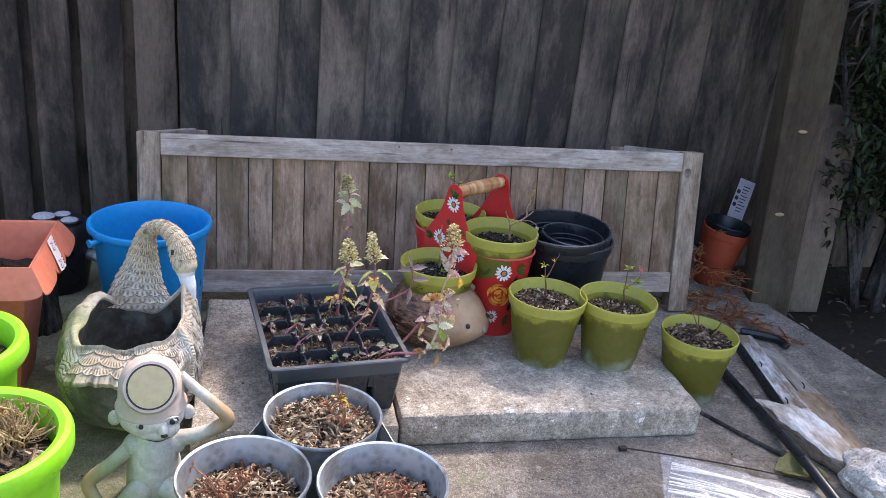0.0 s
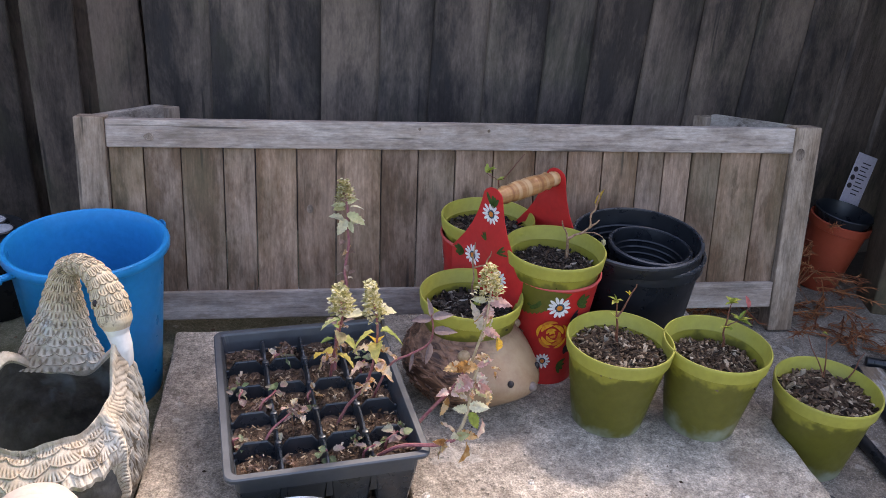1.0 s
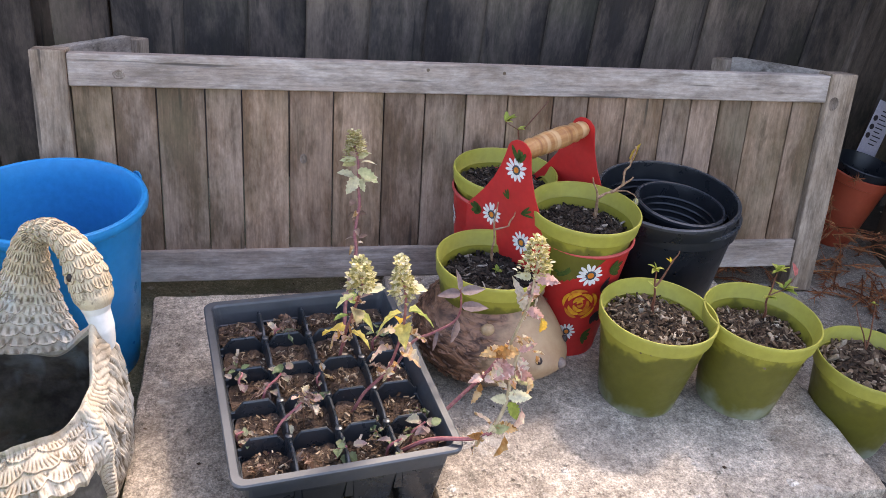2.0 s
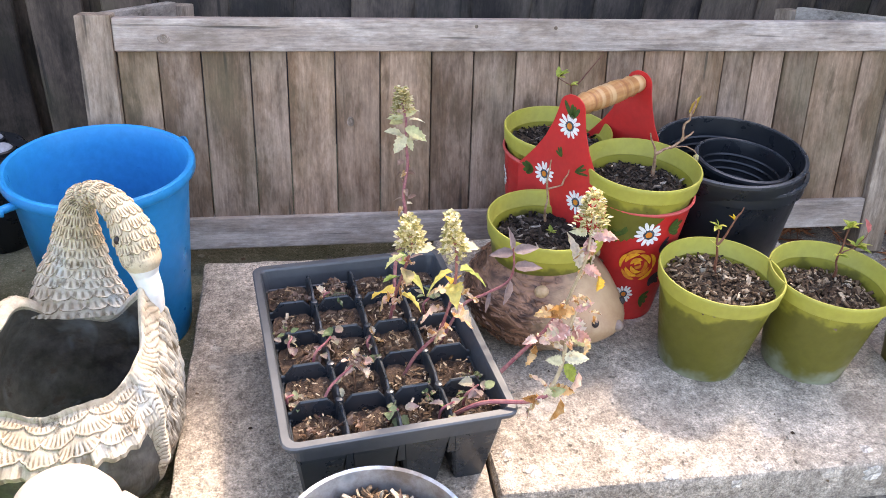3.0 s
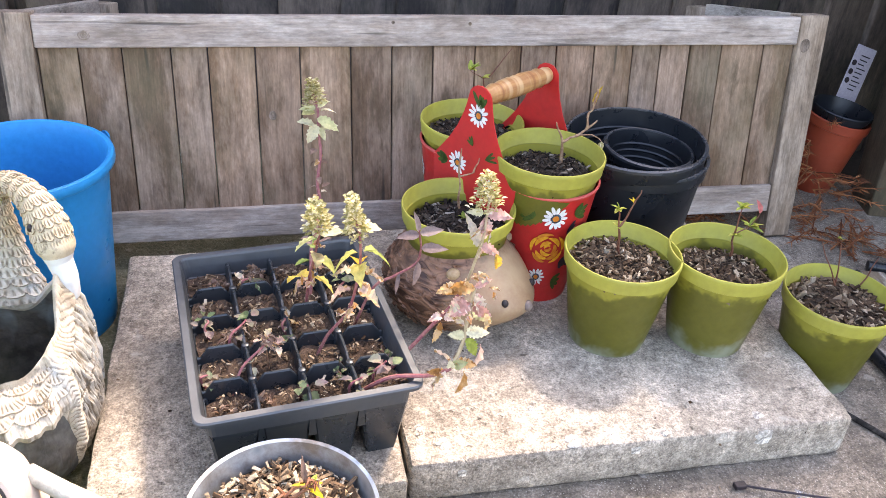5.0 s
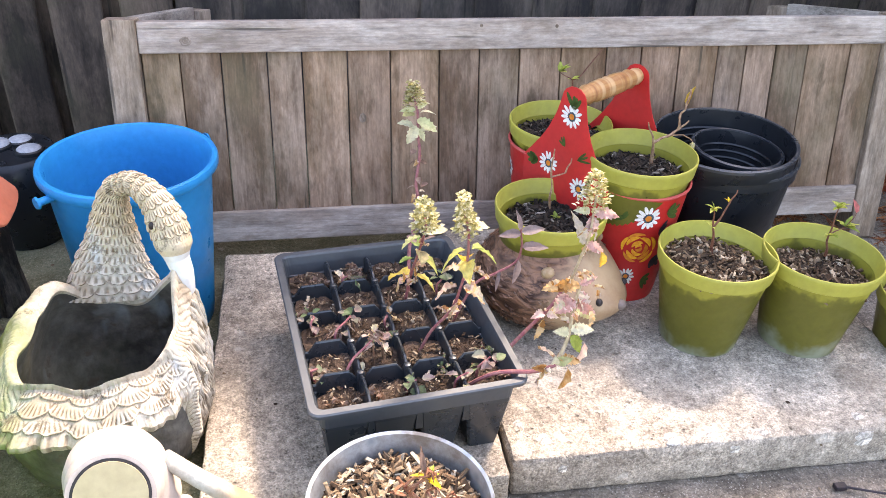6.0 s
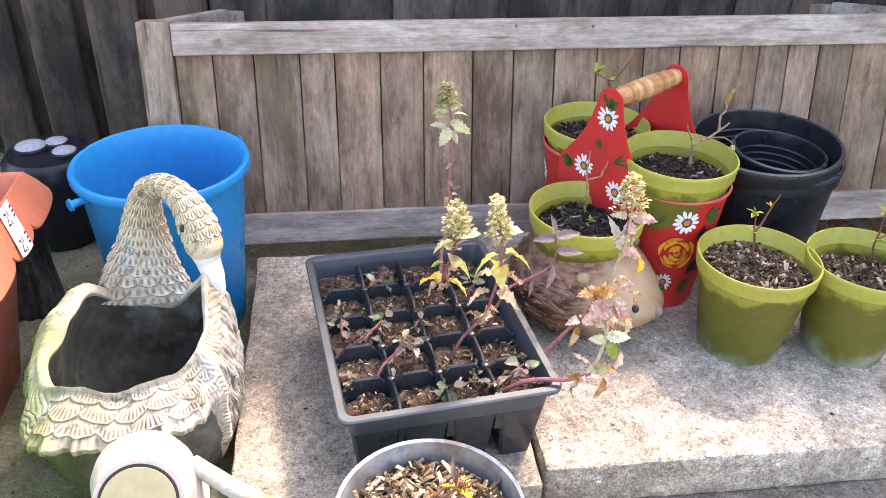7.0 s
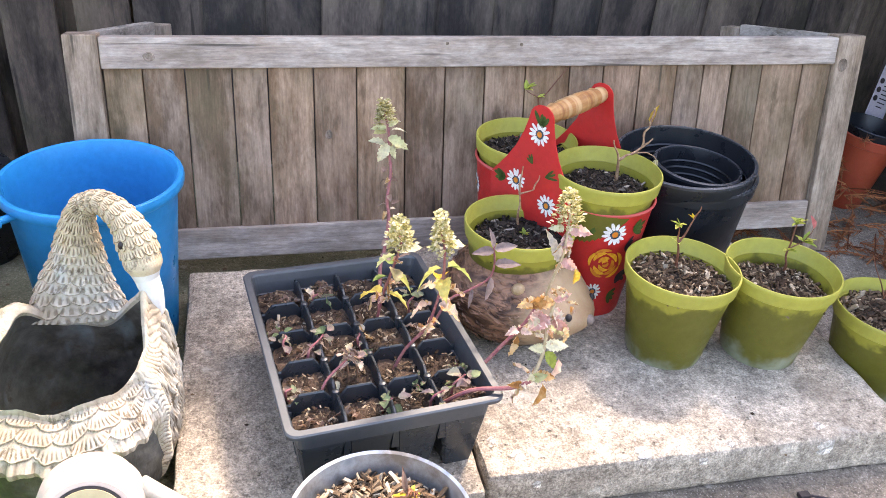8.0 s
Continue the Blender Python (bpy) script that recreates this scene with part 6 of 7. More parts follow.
for x, y in ((-0.5818, -0.4518), (-0.5490, -0.4290)):
    ball(bm, Vector((x, y, 0.313)) - SWAN, (0.0036, 0.0036, 0.0052))
bm.faces.ensure_lookup_table()
for f in list(bm.faces)[count:]:
    f.material_index = 1
swan = tagged(link_mesh("swan_planter", bm, [M_SWAN, M_EYE, M_GRIMESHADE, M_BEAK], smooth=True), "weathered cast stone swan planter, hollow and mossy, with scaly neck", "swan planter")
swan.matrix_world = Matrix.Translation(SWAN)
for a, b in (((-0.055, 0.010, 0.062), (0.052, -0.018, 0.050)), ((0.030, -0.020, 0.046), (0.036, 0.030, 0.072)), ((-0.010, 0.050, 0.050), (0.060, 0.020, 0.110))):
    bm = bmesh.new()
    a, b = Vector(a), Vector(b)
    tube(bm, [a, a.lerp(b, 0.5) + Vector((0.002, 0.003, 0.003)), b], 0.0011, 6)
    straw = tagged(link_mesh("straw_stem", bm, M_TWIG, smooth=True), "thin pale straw lying inside the swan planter", "straw", "straws in the swan planter")
    straw.matrix_world = Matrix.Translation(SWAN)

# ---- figurine with a lamp on its helmet ----
bm = bmesh.new()


def blob(centre, radii, k=0, m=None, u=20, v=14):
    before = len(bm.faces)
    ball(bm, centre, radii, m, u, v)
    bm.faces.ensure_lookup_table()
    for f in list(bm.faces)[before:]:
        f.material_index = k


def limb(pts, radii, k=0):
    before = len(bm.faces)
    line = smooth_line(pts, 4)
    r = [np.interp(n / (len(line) - 1), np.linspace(0, 1, len(radii)), radii) for n in range(len(line))]
    tube(bm, line, r, 12)
    bm.faces.ensure_lookup_table()
    for f in list(bm.faces)[before:]:
        f.material_index = k


limb([(0, 0.012, 0.0), (0, 0.010, 0.040), (0, 0.004, 0.078), (0.003, 0.0, 0.102), (0.004, -0.002, 0.130)], [0.046, 0.045, 0.040, 0.036, 0.026])
for s in (-1, 1):
    blob((0.003 + 0.027 * s, 0.001, 0.101), (0.022, 0.021, 0.021), 0, None, 24, 14)
blob((0.0, -0.006, 0.162), (0.050, 0.042, 0.034), 0, None, 32, 20)
blob((0.008, -0.026, 0.146), (0.034, 0.021, 0.019), 0, None, 28, 16)
blob((0.017, -0.040, 0.154), (0.0095, 0.014, 0.013), 0, None, 20, 12)
blob((0.0185, -0.0535, 0.1495), (0.0055, 0.0030, 0.0028), 2)
limb([(-0.008, -0.0430, 0.1385), (0.010, -0.0480, 0.1365), (0.027, -0.0430, 0.1395)], [0.0005, 0.0009, 0.0005], 2)
for s in (-1, 1):
    blob((0.008 + 0.0225 * s, -0.0400, 0.166 + 0.002 * s), (0.0100, 0.0052, 0.0075), 2)
    blob((0.008 + 0.0225 * s, -0.0418, 0.166 + 0.002 * s), (0.0085, 0.0048, 0.0060), 5)
    blob((0.008 + 0.0225 * s, -0.0440, 0.166 + 0.002 * s), (0.0050, 0.0034, 0.0052), 2)
    limb([(0.008 + 0.0125 * s, -0.0420, 0.171), (0.008 + 0.0225 * s, -0.0430, 0.1752), (0.008 + 0.0320 * s, -0.0365, 0.171)], [0.0012, 0.0018, 0.0010])
    blob((0.055 * s, -0.004, 0.158), (0.010, 0.009, 0.013))
# helmet: a dome with a short flared brim, and the round lamp let into its front
before = len(bm.faces)
lathe(bm, [(0.0535, 0.0), (0.0545, 0.003), (0.0500, 0.012), (0.0485, 0.036), (0.0465, 0.052), (0.0400, 0.068), (0.0280, 0.079), (0.0140, 0.084), (0.0, 0.085)], 48)
bm.verts.ensure_lookup_table()
bm.faces.ensure_lookup_table()
cap = list(bm.faces)[before:]
bmesh.ops.transform(bm, matrix=pose(0.0, 0.002, 0.174, 8) @ Matrix.Diagonal((1, 0.92, 1, 1)), verts=list({v for f in cap for v in f.verts}))
for f in cap:
    f.material_index = 1
tilt = pose(0.001, -0.0385, 0.2305, 62)
lamp = []
for k, rad, tall, off in ((1, 0.0385, 0.024, 0.0), (2, 0.0345, 0.004, 0.0112), (3, 0.0318, 0.003, 0.0128)):
    made = bmesh.ops.create_cone(bm, cap_ends=True, segments=48, radius1=rad + (0.005 if k == 1 else 0), radius2=rad, depth=tall, matrix=tilt @ pose(0, 0, off))["verts"]
    lamp.append(({f for v in made for f in v.link_faces}, k))
limb([(0.030, 0, 0.106), (0.060, -0.006, 0.113), (0.092, -0.010, 0.124), (0.116, -0.010, 0.142), (0.096, -0.008, 0.170), (0.070, -0.006, 0.198), (0.044, -0.002, 0.226)], [0.015, 0.0125, 0.0115, 0.0125, 0.0100, 0.0090, 0.0085])
limb([(-0.030, 0, 0.102), (-0.062, -0.008, 0.076), (-0.098, -0.010, 0.046), (-0.088, -0.030, 0.026), (-0.070, -0.052, 0.014)], [0.014, 0.0115, 0.0115, 0.010, 0.009])
limb([(0.02, -0.02, 0.03), (0.05, -0.05, 0.02), (0.055, -0.08, 0.012)], [0.022, 0.017, 0.012])
limb([(-0.02, -0.02, 0.03), (-0.045, -0.05, 0.02), (-0.045, -0.08, 0.012)], [0.022, 0.017, 0.012])
for faces, k in lamp:
    for f in faces:
        f.material_index = k
figure = tagged(link_mesh("garden_figurine", bm, [M_FIGURE, M_HELMET, M_EYE, M_LENS, M_SOIL, M_ZINC], smooth=True), "pale resin garden figurine wearing a helmet with a round solar lamp", "figurine")
for f in figure.data.polygons:
    f.use_smooth = f.material_index not in (2, 3)
figure.matrix_world = pose(-0.589, -0.742, 0.0, 0, 0, 6)

# ---- three joined galvanised pots ----
trio = thing("pot_trio", pose(0, 0, 0), "three joined galvanised steel pots filled with pale wood chips", "pot trio")
CANS = ((-0.320, -0.760), (-0.443, -0.910), (-0.244, -0.938))
rng = random.Random(61)
for k, (x, y) in enumerate(CANS):
    bm = bmesh.new()
    lathe(bm, [(0, 0.004), (0.070, 0.0), (0.072, 0.002), (0.0935, 0.150), (0.0962, 0.152), (0.0975, 0.156), (0.0962, 0.160), (0.0930, 0.158), (0.0915, 0.150), (0.070, 0.006), (0, 0.006)], 64)
    bmesh.ops.translate(bm, vec=(x, y, 0.001), verts=bm.verts)
    can = part("can", bm, M_ZINC, trio, smooth=True)
    bm = bmesh.new()
    fill = (0.134, 0.110, 0.108)[k]
    bed(bm, 0.070 + 0.0215 * fill / 0.15 - 0.001, fill, rng)
    bmesh.ops.translate(bm, vec=(x, y, 0), verts=bm.verts)
    part("soil", bm, M_SOIL, can)
    bm = bmesh.new()
    chips(bm, 1100, 0.083, fill, 0.030, rng, 0.008)
    bmesh.ops.translate(bm, vec=(x, y, 0), verts=bm.verts)
    tagged(part("wood_mulch", bm, M_PALECHIP, can, "pale wood chips"), kind="stuff")
    # dry reddish cuttings with shrivelled tips
    for n in range(4 if k else 2):
        bm = bmesh.new()
        a = Vector((x + rng.uniform(-0.010, 0.010) + (0.028 if k == 0 else -0.012 if k == 1 else 0.012), y + rng.uniform(-0.012, 0.006), fill))
        b = a + Vector((rng.uniform(-0.035, 0.03), rng.uniform(-0.025, 0.02), rng.uniform(0.040, 0.070)))
        branch(bm, a, b, 0.0036, rng)
        for _ in range(4):
            c = a.lerp(b, rng.uniform(0.35, 0.95))
            d = c + Vector((rng.uniform(-0.026, 0.026), rng.uniform(-0.02, 0.02), rng.uniform(0.004, 0.026)))
            branch(bm, c, d, 0.0019, rng)
            for _ in range(3):
                leaf(bm, d, (rng.uniform(-1, 1), rng.uniform(-1, 1), rng.uniform(-0.6, 0.8)), (0, 0, 1), rng.uniform(0.006, 0.013), 0.005, 0.5, 0.0, rng, 4, 1.0)
        part("dead_stem", bm, M_REDTWIG, can, "dry reddish cutting", smooth=True)
G = CANS[0]
bm = bmesh.new()
branch(bm, (G[0] + 0.028, G[1] - 0.005, 0.13), (G[0] + 0.024, G[1], 0.196), 0.0024, rng, 0.003)
branch(bm, (G[0] + 0.025, G[1], 0.172), (G[0] + 0.036, G[1] + 0.004, 0.192), 0.0014, rng, 0.003)
part("stem", bm, M_STALK, trio, smooth=True)
for k in range(7):
    bm = bmesh.new()
    leaf(bm, (G[0] + 0.026, G[1], 0.184 + 0.001 * k), (rng.uniform(-1, 1), rng.uniform(-1, 1), rng.uniform(-0.2, 0.5)), (0, 0, 1), 0.017, 0.007, 0.4, 0.15, rng)
    part("leaf", bm, M_YELLOWLEAF if k % 3 else M_GREENLEAF, trio, smooth=True)
bm = bmesh.new()
leaf(bm, (G[0] + 0.023, G[1], 0.196), (-0.1, 0.3, 1), (0, -1, 0), 0.026, 0.008, 0.3, 0.1, rng, 8, 0.5)
part("leaf", bm, M_DEADLEAF, trio, smooth=True)
for (ax, ay), (bx, by), (cx, cy) in ((CANS[0], CANS[1], CANS[2]), (CANS[0], CANS[2], CANS[1]), (CANS[1], CANS[2], CANS[0])):
    a, b, c = Vector((ax, ay)), Vector((bx, by)), Vector((cx, cy))
    d = (b - a).normalized()
    nrm = Vector((d.y, -d.x))
    if nrm.dot(c - a) > 0:
        nrm = -nrm
    bm = bmesh.new()
    sheet = []
    for off in (0.0, 0.0012):
        row = []
        for p, z, r in ((a, 0.004, 0.0735), (b, 0.004, 0.0735), (b, 0.145, 0.0945), ((a + b) / 2, 0.118, 0.0905), (a, 0.145, 0.0945)):
            q = p + nrm * (r + off)
            row.append(bm.verts.new((q.x, q.y, z)))
        bm.faces.new(row)
        sheet.append(row)
    for k in range(5):
        bm.faces.new((sheet[0][k], sheet[0][(k + 1) % 5], sheet[1][(k + 1) % 5], sheet[1][k]))
    part("joining_plate", bm, M_ZINC, trio, "bluish steel plate joining two pots")

# ---- terracotta trough ----
trough = thing("planter_trough", pose(-0.815, -0.378, 0.0, 0, 0, 1), "terracotta plastic planter trough with a scalloped lip and a sticker", "planter trough")
TH, TWID, TLEN = 0.297, 0.232, 0.46  # height, width along y, length towards -x
bm = bmesh.new()


def lobe(t, count):
    """How far the lip reaches at t along one side: full, rounded lobes with sharp notches between."""
    u = abs(2 * ((t * count) % 1) - 1)
    return 0.70 + 0.30 * (1 - u ** 3.2) ** 0.55


def trough_ring(grow, z, wave=0.0, n=90, m=120):
    """One level of the trough; wave: how far the scalloped lip hangs down and spreads."""
    x1, y1 = grow, TWID / 2 + grow
    x0 = -TLEN - grow
    pts = []
    for a, b, out, count, lobes in (((x1, -y1), (x1, y1), (1, 0), n, 3), ((x1, y1), (x0, y1), (0, 1), m, 5), ((x0, y1), (x0, -y1), (-1, 0), n, 3), ((x0, -y1), (x1, -y1), (0, -1), m, 5)):
        for k in range(count):
            t = k / count
            w = wave * lobe(t, lobes)
            nx, ny = out
            if wave:
                # the lip turns the corner in one rounded lobe
                edge = max(0.0, 1 - min(t, 1 - t) / 0.16) ** 1.5
                turn = (-ny, nx) if t > 0.5 else (ny, -nx)
                nx, ny = nx + turn[0] * edge, ny + turn[1] * edge
            pts.append((a[0] + (b[0] - a[0]) * t + nx * w * 0.46, a[1] + (b[1] - a[1]) * t + ny * w * 0.46, z - 0.98 * w))
    return pts


rows = skin(bm, [trough_ring(-0.058, 0.0), trough_ring(-0.056, 0.002), trough_ring(-0.022, TH - 0.07), trough_ring(-0.010, TH - 0.012), trough_ring(-0.002, TH - 0.006, 0.024), trough_ring(0.0, TH - 0.003, 0.050), trough_ring(0.002, TH - 0.001, 0.052),
                 trough_ring(0.004, TH, 0.050), trough_ring(0.003, TH + 0.001, 0.024), trough_ring(0.0, TH + 0.002), trough_ring(-0.006, TH), trough_ring(-0.014, TH - 0.02), trough_ring(-0.054, 0.02)])
bm.faces.new(rows[0][::-1])
bm.faces.new(rows[-1])
part("body", bm, M_TERRACOTTA, trough, smooth=True)
bm = bmesh.new()
rng = random.Random(71)
g = 24
grid = [[bm.verts.new((-0.024 - (TLEN - 0.05) * a / g, (TWID / 2 - 0.024) * (2 * b / g - 1), 0.225 + rng.uniform(-0.004, 0.005))) for b in range(g + 1)] for a in range(g + 1)]
for a in range(g):
    for b in range(g):
        bm.faces.new((grid[a][b], grid[a + 1][b], grid[a + 1][b + 1], grid[a][b + 1]))
part("soil", bm, M_SOIL, trough)
bm = bmesh.new()
for k in range(6):
    sub = bmesh.new()
    chips(sub, 60, 0.085, 0.228, 0.014, rng, 0.0)
    for v in sub.verts:
        v.co.x -= 0.115 + 0.065 * k
    me = bpy.data.meshes.new("crumbs")
    sub.to_mesh(me)
    sub.free()
    bm.from_mesh(me)
    bpy.data.meshes.remove(me)
tagged(part("bark_mulch", bm, M_DARKCHIP, trough, "dark bark crumbs"), kind="stuff")
# paper sticker folded over the lip, with dark figures on it
def stick(u, v, lift=0.0):
    y = 0.020 + 0.036 * (v - 0.5) - 0.032 * u
    w = 0.051 * lobe(y / TWID + 0.5, 3) * u
    return (0.0015 + 0.006 * u + w * 0.46 + lift, y, TH + 0.0035 - 0.98 * w + lift)


bm = bmesh.new()
g = [[bm.verts.new(stick(a / 8, b / 6)) for b in range(7)] for a in range(9)]
for a in range(8):
    for b in range(6):
        bm.faces.new((g[a][b], g[a + 1][b], g[a + 1][b + 1], g[a][b + 1]))
M_PAPER = painted("sticker_paper", (0.66, 0.60, 0.57), (0.58, 0.50, 0.47))
sticker = part("sticker", bm, M_PAPER, trough, "torn white paper sticker", smooth=True)
for u0, v0 in ((0.12, 0.16), (0.68, 0.16)):
    bm = bmesh.new()
    marks = [(0.0, 0.30, 0.10, 0.05), (0.20, 0.30, 0.10, 0.05), (0.0, 0.62, 0.04, 0.18), (0.10, 0.62, 0.04, 0.18), (0.18, 0.62, 0.05, 0.14)]
    for du, dv, w, h in marks:
        bm.faces.new([bm.verts.new(stick(u0 + a, v0 + b, 0.0009)) for a, b in ((du, dv), (du + w, dv), (du + w, dv + h), (du, dv + h))])
    arc = [(0.02, 0.02), (0.01, 0.12), (0.06, 0.19), (0.13, 0.17), (0.17, 0.10), (0.24, 0.02), (0.24, 0.20)]
    for (a, b), (c, d) in zip(arc, arc[1:]):
        e = Vector((c - a, d - b)).normalized() * 0.018
        bm.faces.new([bm.verts.new(stick(u0 + p, v0 + q, 0.0010)) for p, q in ((a - e.y, b + e.x), (c - e.y, d + e.x), (c + e.y, d - e.x), (a + e.y, b - e.x))])
    part("print", bm, M_BLACKPAINT, sticker)

# ---- dark stump between the trough and the swan ----
bm = bmesh.new()
lathe(bm, [(0, 0), (0.052, 0), (0.050, 0.015), (0.047, 0.03), (0.044, 0.05), (0.041, 0.07), (0.039, 0.09), (0.036, 0.11), (0.034, 0.13), (0.031, 0.145), (0.02, 0.15), (0, 0.147)], 48, 0.16, 3)
for v in bm.verts:
    a = math.atan2(v.co.y, v.co.x)
    f = 1 + 0.10 * noise.noise((3 * math.cos(a), 3 * math.sin(a), v.co.z * 6)) + 0.05 * math.sin(17 * a + 3 * noise.noise((a, v.co.z * 20, 4)))
    v.co.x *= f
    v.co.y *= f
M_CHARRED = timber("charred_wood", (0.022, 0.019, 0.017), (0.11, 0.098, 0.088), tint=0.1, grainy=0.7, blotch=22.0, stain=(0.012, 0.011, 0.01))
stump = tagged(link_mesh("wood_stump", bm, M_CHARRED, smooth=True), "short dark weathered wood stump behind the trough", "stump")
stump.matrix_world = pose(-0.905, -0.140, 0, 0, 4, 0)

# ---- black solar light with three lenses ----
lampo = thing("solar_light", pose(-0.903, 0.073, 0.0), "squat black garden light with three round clear lenses on top", "garden light")
bm = bmesh.new()
lathe(bm, [(0, 0), (0.058, 0), (0.063, 0.010), (0.074, 0.070), (0.080, 0.130), (0.077, 0.160), (0.068, 0.172), (0, 0.176)], 48)
part("body", bm, M_BLACK, lampo, smooth=True)
M_GLASSY = painted("frosted_lens", (0.40, 0.41, 0.43), (0.28, 0.29, 0.31))
for x, y, r in ((-0.028, 0.006, 0.027), (0.010, 0.024, 0.020), (0.034, -0.016, 0.021)):
    bm = bmesh.new()
    lathe(bm, [(r * 1.15, 0.172), (r * 1.15, 0.179), (r, 0.181), (r * 0.95, 0.179)], 28)
    bmesh.ops.translate(bm, vec=(x, y, 0), verts=bm.verts)
    part("bezel", bm, M_BLACK, lampo, smooth=True)
    bm = bmesh.new()
    ball(bm, (x, y, 0.1785), (r * 0.98, r * 0.98, r * 0.30), None, 24, 12)
    part("lens", bm, M_GLASSY, lampo, "clear dome lens", smooth=True)
bm = bmesh.new()
tube(bm, [(0.068, -0.02, 0.095), (0.104, -0.045, 0.095)], 0.013, 16)
part("knob", bm, M_ZINC, lampo, "metal knob", smooth=True)

# ---- lime green pots ----
M_STRAW = leafy("straw", ((0.0, (0.40, 0.27, 0.13)), (1.0, (0.62, 0.48, 0.28))), 0.8)
for x, y, turn, label in ((-0.896, -0.693, 0, "lime green plastic pot with a thick rolled rim, dark soil"), (-0.780, -0.943, 1, "lime green plastic pot of bark and dry straw stems")):
    rng = random.Random(80 + turn)
    pot = thing("lime_pot", pose(x, y, 0.0), label, "plant pot", "lime pots")
    bm = bmesh.new()
    lathe(bm, [(0, 0.004), (0.076, 0), (0.080, 0.003), (0.101, 0.224), (0.103, 0.229), (0.116, 0.231), (0.1195, 0.238), (0.120, 0.256), (0.117, 0.264), (0.109, 0.266), (0.101, 0.262), (0.097, 0.252), (0.095, 0.224), (0.075, 0.008), (0, 0.008)], 72)
    part("body", bm, M_LIME, pot, smooth=True)
    bm = bmesh.new()
    bed(bm, 0.094, 0.222, rng)
    part("soil", bm, M_SOIL, pot)
    bm = bmesh.new()
    chips(bm, 480, 0.089, 0.222, 0.028, rng, 0.01)
    tagged(part("bark_mulch", bm, M_CHIP, pot, "bark chips"), kind="stuff")
    if turn:
        bm = bmesh.new()
        for _ in range(90):
            a = Vector((rng.uniform(-0.01, 0.06), rng.uniform(0.0, 0.06), 0.226))
            pts = [a]
            for _ in range(3):
                pts.append(pts[-1] + Vector((rng.uniform(-0.02, 0.02), rng.uniform(-0.02, 0.02), rng.uniform(0.002, 0.028))))
            tube(bm, smooth_line(pts, 3), 0.0011, 5)
            leaf(bm, pts[-1], (rng.uniform(-1, 1), rng.uniform(-1, 1), rng.uniform(-0.8, 0.5)), (0, 0, 1), 0.017, 0.005, 0.8, 0.1, rng, 4, 1.0)
        tagged(part("dry_stalk", bm, M_STRAW, pot, "tangle of dry straw stems"), kind="stuff")

# ---- small pot with a plant label behind the planter box ----
tagpot = thing("nursery_pot", pose(0.885, 0.135, 0.0, 3, 6, 0), "terracotta coloured nursery pot with a black liner and a plant label", "nursery pot")
bm = bmesh.new()
lathe(bm, [(0, 0.003), (0.048, 0), (0.050, 0.003), (0.064, 0.150), (0.068, 0.152), (0.069, 0.170), (0.066, 0.172), (0.062, 0.168), (0.048, 0.006), (0, 0.006)], 40)
part("body", bm, M_OLDTERRACOTTA, tagpot, smooth=True)
bm = bmesh.new()
lathe(bm, [(0.052, 0.120), (0.0600, 0.170), (0.0655, 0.188), (0.064, 0.190), (0.0575, 0.17), (0.050, 0.13), (0, 0.13)], 40)
part("liner", bm, M_BLACK, tagpot, "black plastic liner", smooth=True)
label = thing("plant_label", pose(0.968, 0.205, 0.165, -14, 18, 0), "pale lilac plastic plant label with dark printing", "plant label")
bm = bmesh.new()
box(bm, -0.028, 0.028, -0.0008, 0.0008, 0.0, 0.128, 0.0006)
M_LILAC = painted("label_plastic", (0.50, 0.46, 0.50), (0.42, 0.38, 0.42))
part("card", bm, M_LILAC, label)
bm = bmesh.new()
box(bm, -0.004, 0.004, -0.0008, 0.0008, -0.07, 0.0, 0.0005)
part("spike", bm, M_LILAC, label)
for k in range(3):
    bm = bmesh.new()
    ball(bm, (-0.019, -0.0012, 0.088 - 0.020 * k), (0.0065, 0.0006, 0.0065))
    part("symbol", bm, M_BLACKPAINT, label)
bm = bmesh.new()
for k in range(9):
    z = 0.106 - 0.0095 * k
    box(bm, -0.008, 0.018 - 0.004 * (k % 3), -0.0013, -0.0009, z, z + 0.0025)
part("print_bars", bm, M_BLACKPAINT, label)

# ---- rusty fallen conifer sprays ----
bm = bmesh.new()
rng = random.Random(91)
spots = [(0.80, 0.02, 0.10), (0.83, -0.02, 0.05), (0.80, 0.05, 0.16), (0.86, -0.07, 0.015), (0.79, -0.09, 0.01), (0.84, -0.14, 0.012), (0.86, -0.20, 0.015), (0.82, 0.0, 0.02), (0.80, -0.03, 0.02), (0.60, -0.02, 0.02), (0.50, -0.01, 0.02), (0.42, 0.0, 0.02), (0.84, 0.03, 0.07)]
